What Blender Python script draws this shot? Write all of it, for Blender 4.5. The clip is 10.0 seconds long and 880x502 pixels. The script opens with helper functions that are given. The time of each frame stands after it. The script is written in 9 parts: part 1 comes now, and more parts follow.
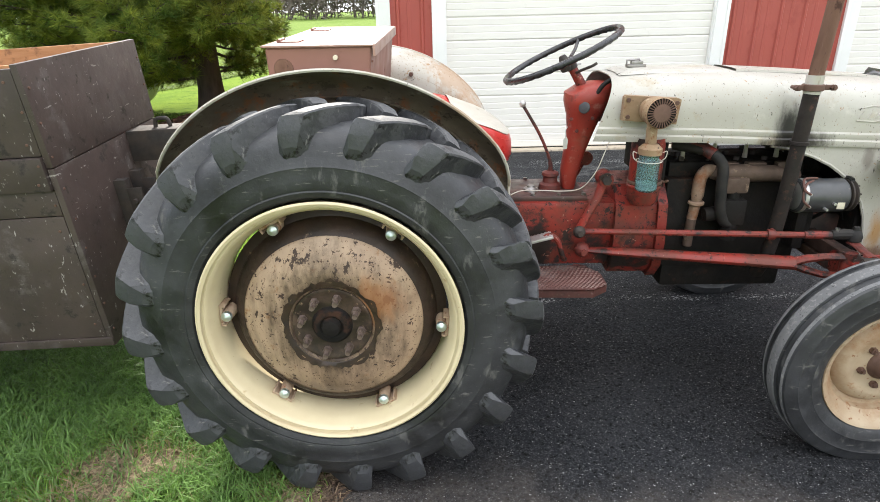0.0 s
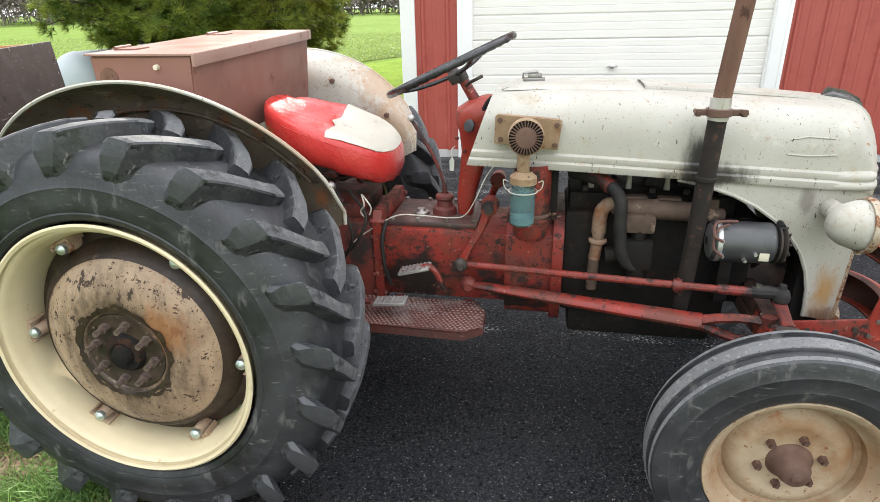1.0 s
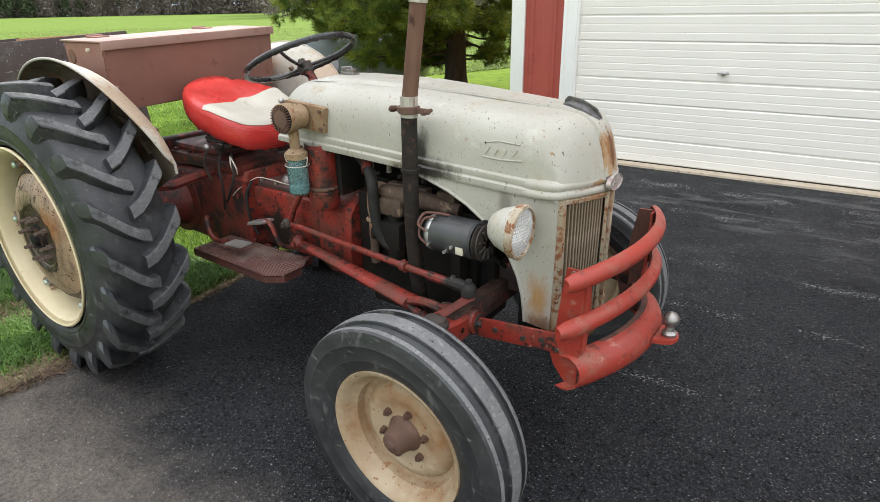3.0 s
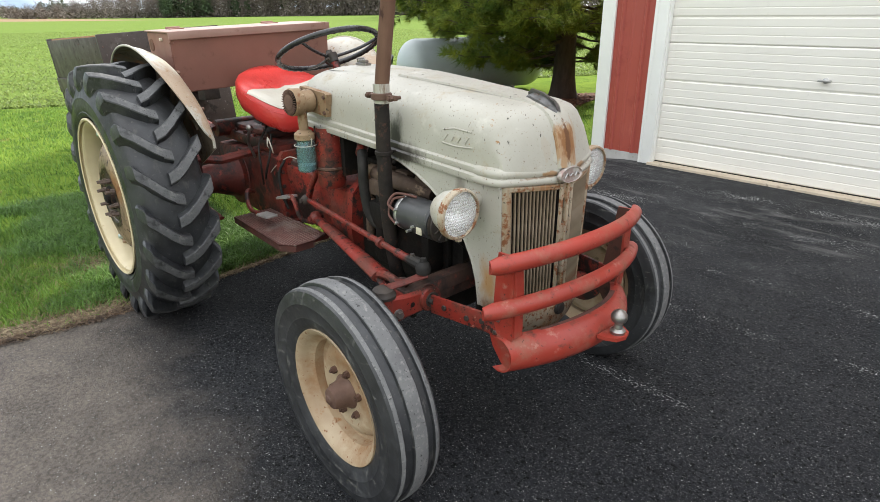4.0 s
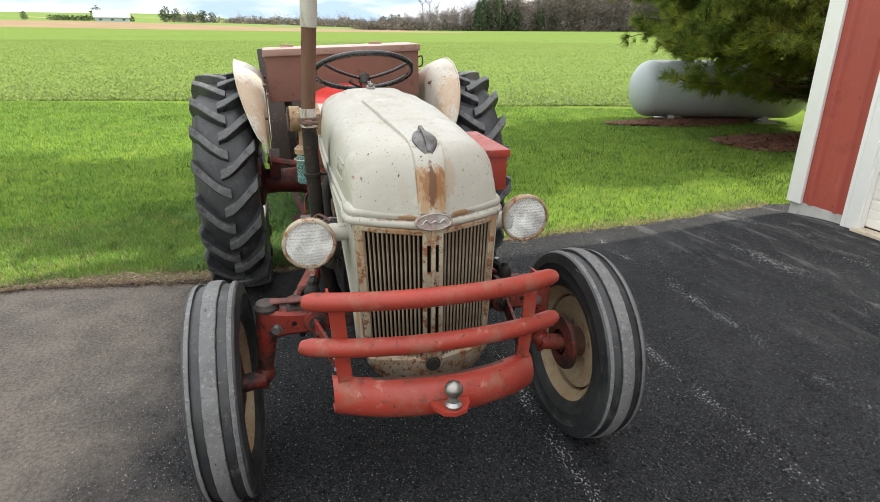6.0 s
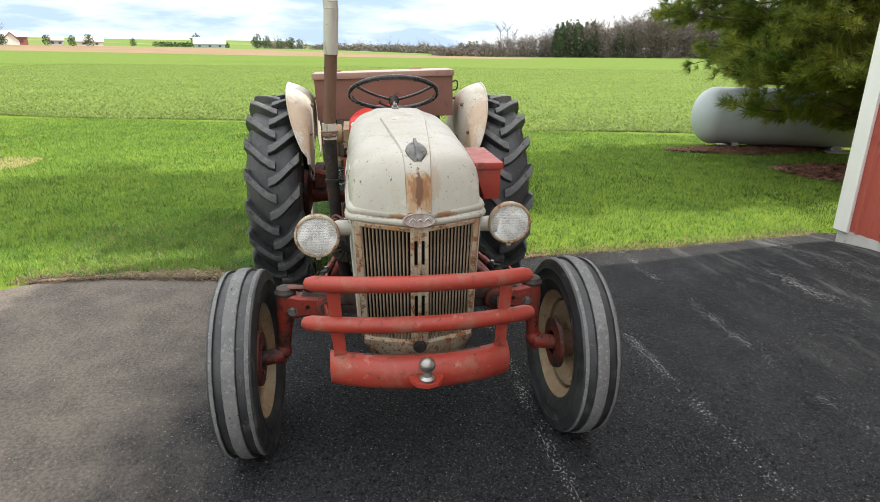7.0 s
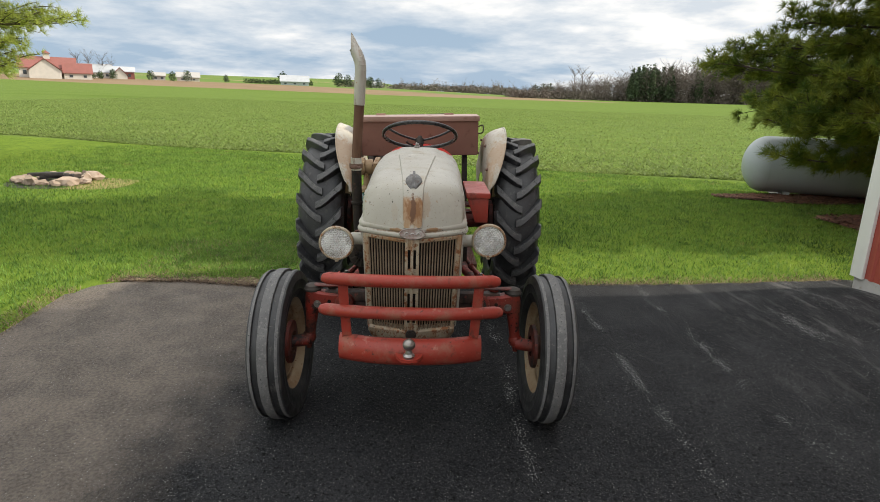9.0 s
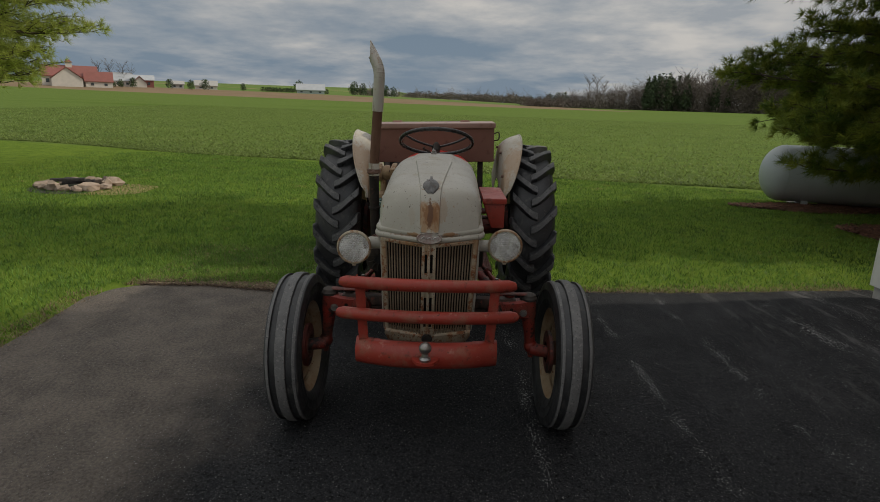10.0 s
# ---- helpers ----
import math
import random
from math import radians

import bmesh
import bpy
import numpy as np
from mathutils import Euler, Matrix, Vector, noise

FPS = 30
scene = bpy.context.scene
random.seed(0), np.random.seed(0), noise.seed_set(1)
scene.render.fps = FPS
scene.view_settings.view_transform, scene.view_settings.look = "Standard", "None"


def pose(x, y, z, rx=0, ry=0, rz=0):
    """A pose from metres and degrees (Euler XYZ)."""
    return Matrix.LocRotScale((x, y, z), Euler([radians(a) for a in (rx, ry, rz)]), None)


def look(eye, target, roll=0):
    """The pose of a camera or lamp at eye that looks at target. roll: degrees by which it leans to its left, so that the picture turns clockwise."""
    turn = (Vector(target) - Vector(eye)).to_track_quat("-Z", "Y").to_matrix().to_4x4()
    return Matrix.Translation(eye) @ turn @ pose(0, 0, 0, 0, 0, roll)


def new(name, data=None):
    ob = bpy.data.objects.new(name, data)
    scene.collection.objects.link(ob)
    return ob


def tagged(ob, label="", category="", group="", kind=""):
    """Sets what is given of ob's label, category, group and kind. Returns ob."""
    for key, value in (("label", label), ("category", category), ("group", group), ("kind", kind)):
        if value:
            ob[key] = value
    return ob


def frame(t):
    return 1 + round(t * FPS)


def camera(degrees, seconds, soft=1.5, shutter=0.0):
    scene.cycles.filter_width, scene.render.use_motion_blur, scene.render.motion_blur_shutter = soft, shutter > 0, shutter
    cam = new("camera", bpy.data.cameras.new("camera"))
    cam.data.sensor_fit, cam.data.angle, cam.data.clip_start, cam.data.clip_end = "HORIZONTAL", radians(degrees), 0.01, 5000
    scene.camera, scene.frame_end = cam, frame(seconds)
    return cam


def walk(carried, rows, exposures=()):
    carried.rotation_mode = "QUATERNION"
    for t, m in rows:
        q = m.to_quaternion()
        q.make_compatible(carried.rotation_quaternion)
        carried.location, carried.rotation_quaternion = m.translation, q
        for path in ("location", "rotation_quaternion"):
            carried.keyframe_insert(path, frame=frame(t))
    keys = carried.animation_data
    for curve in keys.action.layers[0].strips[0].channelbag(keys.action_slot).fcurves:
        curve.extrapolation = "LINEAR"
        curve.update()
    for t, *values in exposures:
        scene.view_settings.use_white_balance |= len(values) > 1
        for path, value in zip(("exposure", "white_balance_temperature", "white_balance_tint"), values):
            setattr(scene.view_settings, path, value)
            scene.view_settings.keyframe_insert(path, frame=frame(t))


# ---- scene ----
cam = camera(73.6, 10.0, soft=0.9)
PATH = [
    (0, (0.299, -2.238, 1.458), (0.326, -0.388, 0.697), -1.4),
    (0.5, (0.668, -2.07, 1.446), (0.542, -0.226, 0.681), -1.3),
    (1, (1.076, -1.964, 1.472), (0.781, -0.142, 0.703), -1.4),
    (1.5, (1.454, -1.826, 1.47), (0.998, -0.032, 0.712), -1.0),
    (2, (1.866, -1.796, 1.482), (1.241, -0.054, 0.723), -0.8),
    (2.5, (2.244, -1.763, 1.471), (1.428, -0.099, 0.72), -0.7),
    (2.7, (2.404, -1.721, 1.471), (1.496, -0.11, 0.71), -0.8),
    (3.8, (3.047, -1.575, 1.465), (1.749, -0.252, 0.714), -0.8),
    (4, (3.101, -1.464, 1.441), (1.752, -0.195, 0.687), -0.6),
    (4.5, (3.275, -1.185, 1.457), (1.779, -0.09, 0.707), -0.7),
    (5, (3.46, -0.891, 1.455), (1.844, 0.029, 0.719), -0.5),
    (5.5, (3.531, -0.632, 1.467), (1.807, 0.081, 0.747), -0.3),
    (5.7, (3.551, -0.542, 1.483), (1.796, 0.091, 0.763), -0.0),
    (6.8, (3.831, -0.219, 1.481), (1.971, 0.122, 0.832), 0.4),
    (7, (3.914, -0.222, 1.489), (2.043, 0.086, 0.852), 0.4),
    (7.5, (4.128, -0.179, 1.526), (2.235, 0.054, 0.922), 0.7),
    (8, (4.299, -0.071, 1.536), (2.39, 0.099, 0.966), 1.1),
    (8.5, (4.429, 0.003, 1.544), (2.507, 0.125, 1.003), 1.3),
    (9, (4.482, 0.013, 1.548), (2.553, 0.104, 1.029), 1.6),
    (9.5, (4.504, 0.005, 1.552), (2.571, 0.069, 1.044), 1.7),
    (10, (4.505, -0.001, 1.539), (2.568, 0.044, 1.045), 1.7),
]
walk(cam, [(t, look(eye, target, roll)) for t, eye, target, roll in PATH],
     exposures=[(0.0, 0.97, 6550, 11), (1.3, 0.96, 6550, 11), (2.5, 0.66, 6600, 10), (4.5, 0.62, 6700, 9), (5.5, 0.63, 6800, 9), (7.0, 0.58, 6900, 9), (8.5, -0.02, 7000, 9), (9.0, -0.09, 7000, 9), (9.3, -0.25, 7000, 9), (10.0, -1.30, 7000, 9)])

# ---- light ----
SUN_AZ = radians(-5.5)          # from +y towards +x
SUN_EL = radians(37.5)
world = bpy.data.worlds.new("world")
scene.world = world
world.use_nodes = True


def build_sky():
    nt = world.node_tree
    nt.nodes.clear()
    out = nt.nodes.new("ShaderNodeOutputWorld")
    bg = nt.nodes.new("ShaderNodeBackground")
    sky = nt.nodes.new("ShaderNodeTexSky")
    sky.sky_type = "NISHITA"
    sky.sun_disc = False
    sky.sun_elevation = SUN_EL
    sky.sun_rotation = SUN_AZ
    sky.air_density, sky.dust_density, sky.ozone_density = 1.0, 0.4, 2.0
    tc = nt.nodes.new("ShaderNodeTexCoord")
    sep = nt.nodes.new("ShaderNodeSeparateXYZ")
    nt.links.new(tc.outputs["Generated"], sep.inputs[0])
    zz = nt.nodes.new("ShaderNodeMath")
    zz.operation = "MAXIMUM"
    zz.inputs[1].default_value = 0.0
    nt.links.new(sep.outputs["Z"], zz.inputs[0])
    za = nt.nodes.new("ShaderNodeMath")
    za.operation = "ADD"
    za.inputs[1].default_value = 0.14
    nt.links.new(zz.outputs[0], za.inputs[0])
    dx = nt.nodes.new("ShaderNodeMath")
    dx.operation = "DIVIDE"
    dy = nt.nodes.new("ShaderNodeMath")
    dy.operation = "DIVIDE"
    nt.links.new(sep.outputs["X"], dx.inputs[0])
    nt.links.new(sep.outputs["Y"], dy.inputs[0])
    nt.links.new(za.outputs[0], dx.inputs[1])
    nt.links.new(za.outputs[0], dy.inputs[1])
    com = nt.nodes.new("ShaderNodeCombineXYZ")
    nt.links.new(dx.outputs[0], com.inputs[0])
    nt.links.new(dy.outputs[0], com.inputs[1])
    com.inputs[2].default_value = 3.1
    # broad cover, and the billows inside it
    big = nt.nodes.new("ShaderNodeTexNoise")
    big.inputs["Scale"].default_value = 0.50
    big.inputs["Detail"].default_value = 7
    big.inputs["Roughness"].default_value = 0.56
    nt.links.new(com.outputs[0], big.inputs["Vector"])
    cover = nt.nodes.new("ShaderNodeValToRGB")
    cover.color_ramp.elements[0].position = 0.44
    cover.color_ramp.elements[1].position = 0.63
    # more cloud towards the sun's side, more blue away from it
    side = nt.nodes.new("ShaderNodeMath")
    side.operation = "MULTIPLY_ADD"
    side.inputs[1].default_value = 0.13
    nt.links.new(sep.outputs["Y"], side.inputs[0])
    nt.links.new(big.outputs["Fac"], side.inputs[2])
    # thicker cloud added on the unseen +x side, brightening the shed door
    east_fill = nt.nodes.new("ShaderNodeMath")
    east_fill.operation = "MULTIPLY_ADD"
    east_fill.inputs[1].default_value = 0.24
    nt.links.new(sep.outputs["X"], east_fill.inputs[0])
    nt.links.new(side.outputs[0], east_fill.inputs[2])
    base = nt.nodes.new("ShaderNodeMath")
    base.operation = "ADD"
    base.inputs[1].default_value = 0.255
    nt.links.new(east_fill.outputs[0], base.inputs[0])
    high = nt.nodes.new("ShaderNodeMath")
    high.operation = "MULTIPLY_ADD"
    high.inputs[1].default_value = 0.22
    nt.links.new(zz.outputs[0], high.inputs[0])
    nt.links.new(base.outputs[0], high.inputs[2])
    nt.links.new(high.outputs[0], cover.inputs[0])
    fine = nt.nodes.new("ShaderNodeTexNoise")
    fine.inputs["Scale"].default_value = 1.5
    fine.inputs["Detail"].default_value = 8
    fine.inputs["Roughness"].default_value = 0.6
    nt.links.new(com.outputs[0], fine.inputs["Vector"])
    tone = nt.nodes.new("ShaderNodeValToRGB")
    tone.color_ramp.elements[0].position = 0.36
    tone.color_ramp.elements[0].color = (7.2, 8.1, 9.4, 1)
    tone.color_ramp.elements[1].position = 0.62
    tone.color_ramp.elements[1].color = (12.6, 12.6, 12.8, 1)
    nt.links.new(fine.outputs["Fac"], tone.inputs[0])
    mix = nt.nodes.new("ShaderNodeMix")
    mix.data_type = "RGBA"
    nt.links.new(cover.outputs["Color"], mix.inputs["Factor"])
    # a blue haze lies over the horizon
    haze = nt.nodes.new("ShaderNodeMapRange")
    haze.interpolation_type = "SMOOTHSTEP"
    for k, v in (("From Min", 0.0), ("From Max", 0.45), ("To Min", 0.92), ("To Max", 0.25)):
        haze.inputs[k].default_value = v
    nt.links.new(sep.outputs["Z"], haze.inputs["Value"])
    air = nt.nodes.new("ShaderNodeMix")
    air.data_type = "RGBA"
    nt.links.new(haze.outputs[0], air.inputs["Factor"])
    nt.links.new(sky.outputs["Color"], air.inputs["A"])
    air.inputs["B"].default_value = (4.1, 5.7, 8.0, 1)
    nt.links.new(air.outputs["Result"], mix.inputs["A"])
    nt.links.new(tone.outputs["Color"], mix.inputs["B"])
    # overhead sky, out of view, is boosted as extra fill for the shade
    lift = nt.nodes.new("ShaderNodeMapRange")
    lift.interpolation_type = "SMOOTHSTEP"
    for k, v in (("From Min", 0.12), ("From Max", 0.75), ("To Min", 1.0), ("To Max", 1.6)):
        lift.inputs[k].default_value = v
    nt.links.new(sep.outputs["Z"], lift.inputs["Value"])
    mul = nt.nodes.new("ShaderNodeVectorMath")
    mul.operation = "SCALE"
    nt.links.new(mix.outputs["Result"], mul.inputs[0])
    nt.links.new(lift.outputs[0], mul.inputs["Scale"])
    nt.links.new(mul.outputs[0], bg.inputs["Color"])
    bg.inputs["Strength"].default_value = 0.10
    nt.links.new(bg.outputs[0], out.inputs["Surface"])


build_sky()
sun_data = bpy.data.lights.new("sun", "SUN")
sun_data.energy = 5.0
sun_data.angle = radians(2)
sun_data.color = (1.0, 0.95, 0.86)
sun = new("sun", sun_data)
SUN_DIR = Vector((math.sin(SUN_AZ) * math.cos(SUN_EL), math.cos(SUN_AZ) * math.cos(SUN_EL), math.sin(SUN_EL)))
sun.matrix_world = look(SUN_DIR * 40, (0, 0, 0))


# ---- materials ----
def mat(name, c1, c2=None, scale=6.0, rough=(0.5, 0.7), metal=0.0, bump=0.0, bscale=60.0, spots=(), stretch=(1, 1, 1),
        coat=0.0, island=0.0, rand=0.0, spec=0.5, detail=6, leaf=0.0):
    """A surface of two colours mixed by a cloudy noise. spots: rows of (colour, scale, from, to, roughness, stretch)."""
    m = bpy.data.materials.new(name)
    m.use_nodes = True
    nt = m.node_tree
    b = nt.nodes["Principled BSDF"]
    N, L = nt.nodes.new, nt.links.new
    tc = N("ShaderNodeTexCoord")

    def noise_at(sc, st=(1, 1, 1), det=detail, rgh=0.6, off=0.0):
        mp = N("ShaderNodeMapping")
        mp.inputs["Scale"].default_value = st
        mp.inputs["Location"].default_value = (off, off * 0.7, off * 1.3)
        L(tc.outputs["Object"], mp.inputs["Vector"])
        n = N("ShaderNodeTexNoise")
        n.inputs["Scale"].default_value = sc
        n.inputs["Detail"].default_value = det
        n.inputs["Roughness"].default_value = rgh
        L(mp.outputs[0], n.inputs["Vector"])
        return n.outputs["Fac"]

    def ramp(src, a, z):
        r = N("ShaderNodeValToRGB")
        r.color_ramp.elements[0].position = a
        r.color_ramp.elements[1].position = z
        L(src, r.inputs[0])
        return r.outputs["Color"]

    def blend(fac, a, bcol):
        x = N("ShaderNodeMix")
        x.data_type = "RGBA"
        L(fac, x.inputs["Factor"])
        for sock, v in ((x.inputs["A"], a), (x.inputs["B"], bcol)):
            if isinstance(v, tuple):
                sock.default_value = (*v[:3], 1)
            else:
                L(v, sock)
        return x.outputs["Result"]

    c2 = c2 or tuple(v * 0.8 for v in c1)
    col = blend(ramp(noise_at(scale, stretch), 0.35, 0.65), tuple(c1), tuple(c2))
    rg = blend(ramp(noise_at(scale * 2.3, stretch, off=3.0), 0.35, 0.65), (rough[0],) * 3, (rough[1],) * 3)
    for k, s in enumerate(spots):
        f = ramp(noise_at(s[1], s[5] if len(s) > 5 else (1, 1, 1), det=7, rgh=0.68, off=7.0 + 5.3 * k), s[2], s[3])
        col = blend(f, col, tuple(s[0]))
        rg = blend(f, rg, (s[4],) * 3)
    if island or rand:
        if island:
            g = N("ShaderNodeNewGeometry")
            src, amt = g.outputs["Random Per Island"], island
        else:
            g = N("ShaderNodeObjectInfo")
            src, amt = g.outputs["Random"], rand
        mr = N("ShaderNodeMapRange")
        mr.inputs["To Min"].default_value = 1 - amt
        mr.inputs["To Max"].default_value = 1 + amt
        L(src, mr.inputs["Value"])
        hs = N("ShaderNodeHueSaturation")
        L(mr.outputs[0], hs.inputs["Value"])
        L(col, hs.inputs["Color"])
        col = hs.outputs["Color"]
    L(col, b.inputs["Base Color"])
    L(rg, b.inputs["Roughness"])
    b.inputs["Metallic"].default_value = metal
    b.inputs["Specular IOR Level"].default_value = spec
    if coat:
        b.inputs["Coat Weight"].default_value = coat
        b.inputs["Coat Roughness"].default_value = 0.15
    if leaf:
        tr = N("ShaderNodeBsdfTranslucent")
        L(col, tr.inputs["Color"])
        ms = N("ShaderNodeMixShader")
        ms.inputs[0].default_value = leaf
        L(b.outputs[0], ms.inputs[1])
        L(tr.outputs[0], ms.inputs[2])
        L(ms.outputs[0], nt.nodes["Material Output"].inputs["Surface"])
    if bump:
        bp = N("ShaderNodeBump")
        bp.inputs["Strength"].default_value = 1.0
        bp.inputs["Distance"].default_value = bump
        L(noise_at(bscale, stretch, off=1.0), bp.inputs["Height"])
        L(bp.outputs[0], b.inputs["Normal"])
    return m


RUST = (0.20, 0.075, 0.028)
RUST_L = (0.36, 0.17, 0.06)
DARK = (0.025, 0.02, 0.017)
M = {}
M["hood"] = mat("grey_white_paint", (0.435, 0.42, 0.37), (0.375, 0.355, 0.305), 3.0, (0.36, 0.52), bump=0.0012, bscale=14,
                spots=[((0.34, 0.28, 0.19), 6, 0.56, 0.70, 0.6), ((0.52, 0.50, 0.44), 9, 0.58, 0.76, 0.4), ((0.30, 0.17, 0.08), 46, 0.65, 0.675, 0.75, (1, 1, 0.8)), (DARK, 60, 0.645, 0.66, 0.8, (1.8, 1, 0.5)),
                       ((0.16, 0.11, 0.07), 130, 0.635, 0.655, 0.8)])
M["grille"] = mat("rusty_cream_paint", (0.40, 0.35, 0.265), (0.30, 0.24, 0.165), 8, (0.5, 0.7), bump=0.001, bscale=40,
                  spots=[((0.28, 0.145, 0.065), 16, 0.46, 0.62, 0.8, (1, 1, 0.25)), (RUST, 40, 0.51, 0.59, 0.85), (DARK, 60, 0.61, 0.65, 0.8)])
M["red"] = mat("worn_red_paint", (0.265, 0.030, 0.020), (0.175, 0.024, 0.017), 6, (0.34, 0.55), spec=0.4, bump=0.0015, bscale=30,
               spots=[((0.13, 0.034, 0.022), 7, 0.47, 0.60, 0.6), ((0.020, 0.013, 0.011), 4.5, 0.52, 0.60, 0.5), ((0.030, 0.018, 0.015), 22, 0.56, 0.61, 0.7), ((0.36, 0.20, 0.15), 50, 0.64, 0.67, 0.7),
                      ((0.022, 0.016, 0.014), 70, 0.60, 0.63, 0.8)])
M["red_bumper"] = mat("faded_red_paint", (0.335, 0.040, 0.026), (0.265, 0.036, 0.024), 5, (0.32, 0.5), spec=0.4, bump=0.0008, bscale=24,
                      spots=[((0.27, 0.09, 0.06), 9, 0.52, 0.66, 0.6), ((0.13, 0.040, 0.028), 20, 0.58, 0.70, 0.75), ((0.06, 0.035, 0.028), 60, 0.64, 0.67, 0.8), ((0.42, 0.22, 0.17), 14, 0.60, 0.76, 0.6)])
M["red_dull"] = mat("greasy_red_paint", (0.17, 0.028, 0.018), (0.11, 0.024, 0.018), 7, (0.45, 0.7), bump=0.002, bscale=35,
                    spots=[((0.022, 0.015, 0.013), 8, 0.45, 0.58, 0.6), ((0.27, 0.035, 0.02), 22, 0.58, 0.66, 0.5)])
# oily iron taken near black, standing for shade under the hood
M["engine"] = mat("near_black_oily_iron", (0.008, 0.0075, 0.007), (0.014, 0.011, 0.009), 9, (0.6, 0.85), spec=0.2, bump=0.003, bscale=45,
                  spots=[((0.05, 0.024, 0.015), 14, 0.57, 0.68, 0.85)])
M["manifold"] = mat("rusty_cast_iron", (0.10, 0.065, 0.045), (0.055, 0.034, 0.024), 12, (0.7, 0.9), bump=0.002, bscale=60,
                    spots=[((0.24, 0.17, 0.11), 18, 0.58, 0.68, 0.85)])
M["black_pipe"] = mat("black_scaled_pipe", (0.012, 0.010, 0.009), (0.022, 0.016, 0.013), 14, (0.6, 0.85), spec=0.3, bump=0.001, bscale=60,
                      spots=[((0.075, 0.038, 0.026), 30, 0.57, 0.66, 0.85)])
M["rust_pipe"] = mat("rusted_steel_pipe", (0.165, 0.092, 0.062), (0.085, 0.042, 0.028), 11, (0.7, 0.9), metal=0.0, spec=0.25, bump=0.0008, bscale=60, stretch=(1, 1, 0.25),
                     spots=[((0.34, 0.29, 0.24), 16, 0.57, 0.70, 0.7, (1, 1, 0.10)), ((0.06, 0.03, 0.022), 40, 0.60, 0.66, 0.9, (1, 1, 0.4))])
M["chrome_old"] = mat("dull_plated_steel", (0.52, 0.50, 0.455), (0.40, 0.37, 0.32), 16, (0.42, 0.6), metal=0.35, stretch=(1, 1, 0.3),
                      spots=[((0.22, 0.16, 0.11), 24, 0.58, 0.70, 0.8, (1, 1, 0.3)), (RUST_L, 40, 0.64, 0.70, 0.8)])
M["grille_bar"] = mat("rusty_cream_grille_bar", (0.27, 0.215, 0.15), (0.15, 0.105, 0.068), 30, (0.6, 0.8), stretch=(1, 1, 0.3), spots=[((0.15, 0.07, 0.035), 24, 0.54, 0.64, 0.7, (1, 1, 0.3))])
M["steel"] = mat("dull_bare_steel", (0.36, 0.35, 0.34), (0.24, 0.22, 0.20), 20, (0.3, 0.5), metal=0.9, spots=[(RUST, 40, 0.63, 0.72, 0.8)])
M["zinc"] = mat("zinc_plated_bolt", (0.62, 0.70, 0.66), (0.50, 0.58, 0.56), 20, (0.28, 0.42), metal=0.85)
M["nut"] = mat("steel_brown_nut", (0.24, 0.18, 0.15), (0.11, 0.08, 0.065), 40, (0.4, 0.6), metal=0.5)
M["tyre"] = mat("weathered_black_rubber", (0.017, 0.0176, 0.0190), (0.036, 0.0373, 0.0400), 7, (0.34, 0.55), spec=0.5, bump=0.0014, bscale=50,
                spots=[((0.050, 0.052, 0.055), 5, 0.52, 0.72, 0.7), ((0.085, 0.084, 0.078), 24, 0.585, 0.66, 0.85, (1, 1, 0.35)), ((0.11, 0.107, 0.098), 55, 0.61, 0.66, 0.9, (0.35, 1, 2.0)), ((0.008, 0.008, 0.008), 4, 0.55, 0.68, 0.36)])
M["lug_top"] = mat("pale_worn_lug_faces", (0.120, 0.121, 0.122), (0.065, 0.066, 0.068), 12, (0.55, 0.75), spec=0.35, bump=0.0012, bscale=70,
                   spots=[((0.18, 0.178, 0.17), 26, 0.55, 0.68, 0.9), ((0.020, 0.020, 0.021), 18, 0.58, 0.68, 0.5), ((0.03, 0.03, 0.03), 120, 0.60, 0.64, 0.8)])
M["lug"] = mat("scuffed_grey_rubber", (0.046, 0.048, 0.052), (0.022, 0.0228, 0.0245), 9, (0.30, 0.52), spec=0.5, bump=0.0016, bscale=60,
               spots=[((0.078, 0.079, 0.080), 8, 0.53, 0.70, 0.75), ((0.008, 0.008, 0.008), 30, 0.57, 0.63, 0.34), ((0.12, 0.118, 0.11), 45, 0.61, 0.66, 0.9, (1, 1, 0.4))])
M["tread_wear"] = mat("pale_worn_tread_rubber", (0.150, 0.150, 0.150), (0.110, 0.110, 0.112), 8, (0.7, 0.9), bump=0.001, bscale=90,
                      spots=[((0.21, 0.207, 0.20), 60, 0.54, 0.64, 0.9), ((0.04, 0.04, 0.04), 120, 0.60, 0.64, 0.9)])
M["rim"] = mat("cream_rim_paint", (0.655, 0.567, 0.367), (0.572, 0.478, 0.302), 5, (0.35, 0.5), spots=[((0.40, 0.28, 0.15), 16, 0.62, 0.72, 0.7), (RUST, 60, 0.70, 0.74, 0.8)])
M["disc"] = mat("rust_specked_beige_paint", (0.43, 0.305, 0.205), (0.36, 0.245, 0.160), 4, (0.32, 0.5), bump=0.0008, bscale=30,
                spots=[((0.28, 0.14, 0.06), 18, 0.60, 0.70, 0.7), ((0.20, 0.12, 0.075), 3.2, 0.56, 0.68, 0.6), ((0.045, 0.024, 0.016), 18, 0.60, 0.615, 0.6, (1, 1, 0.6)), ((0.05, 0.027, 0.018), 44, 0.60, 0.615, 0.7),
                       ((0.09, 0.045, 0.024), 110, 0.605, 0.63, 0.8)])
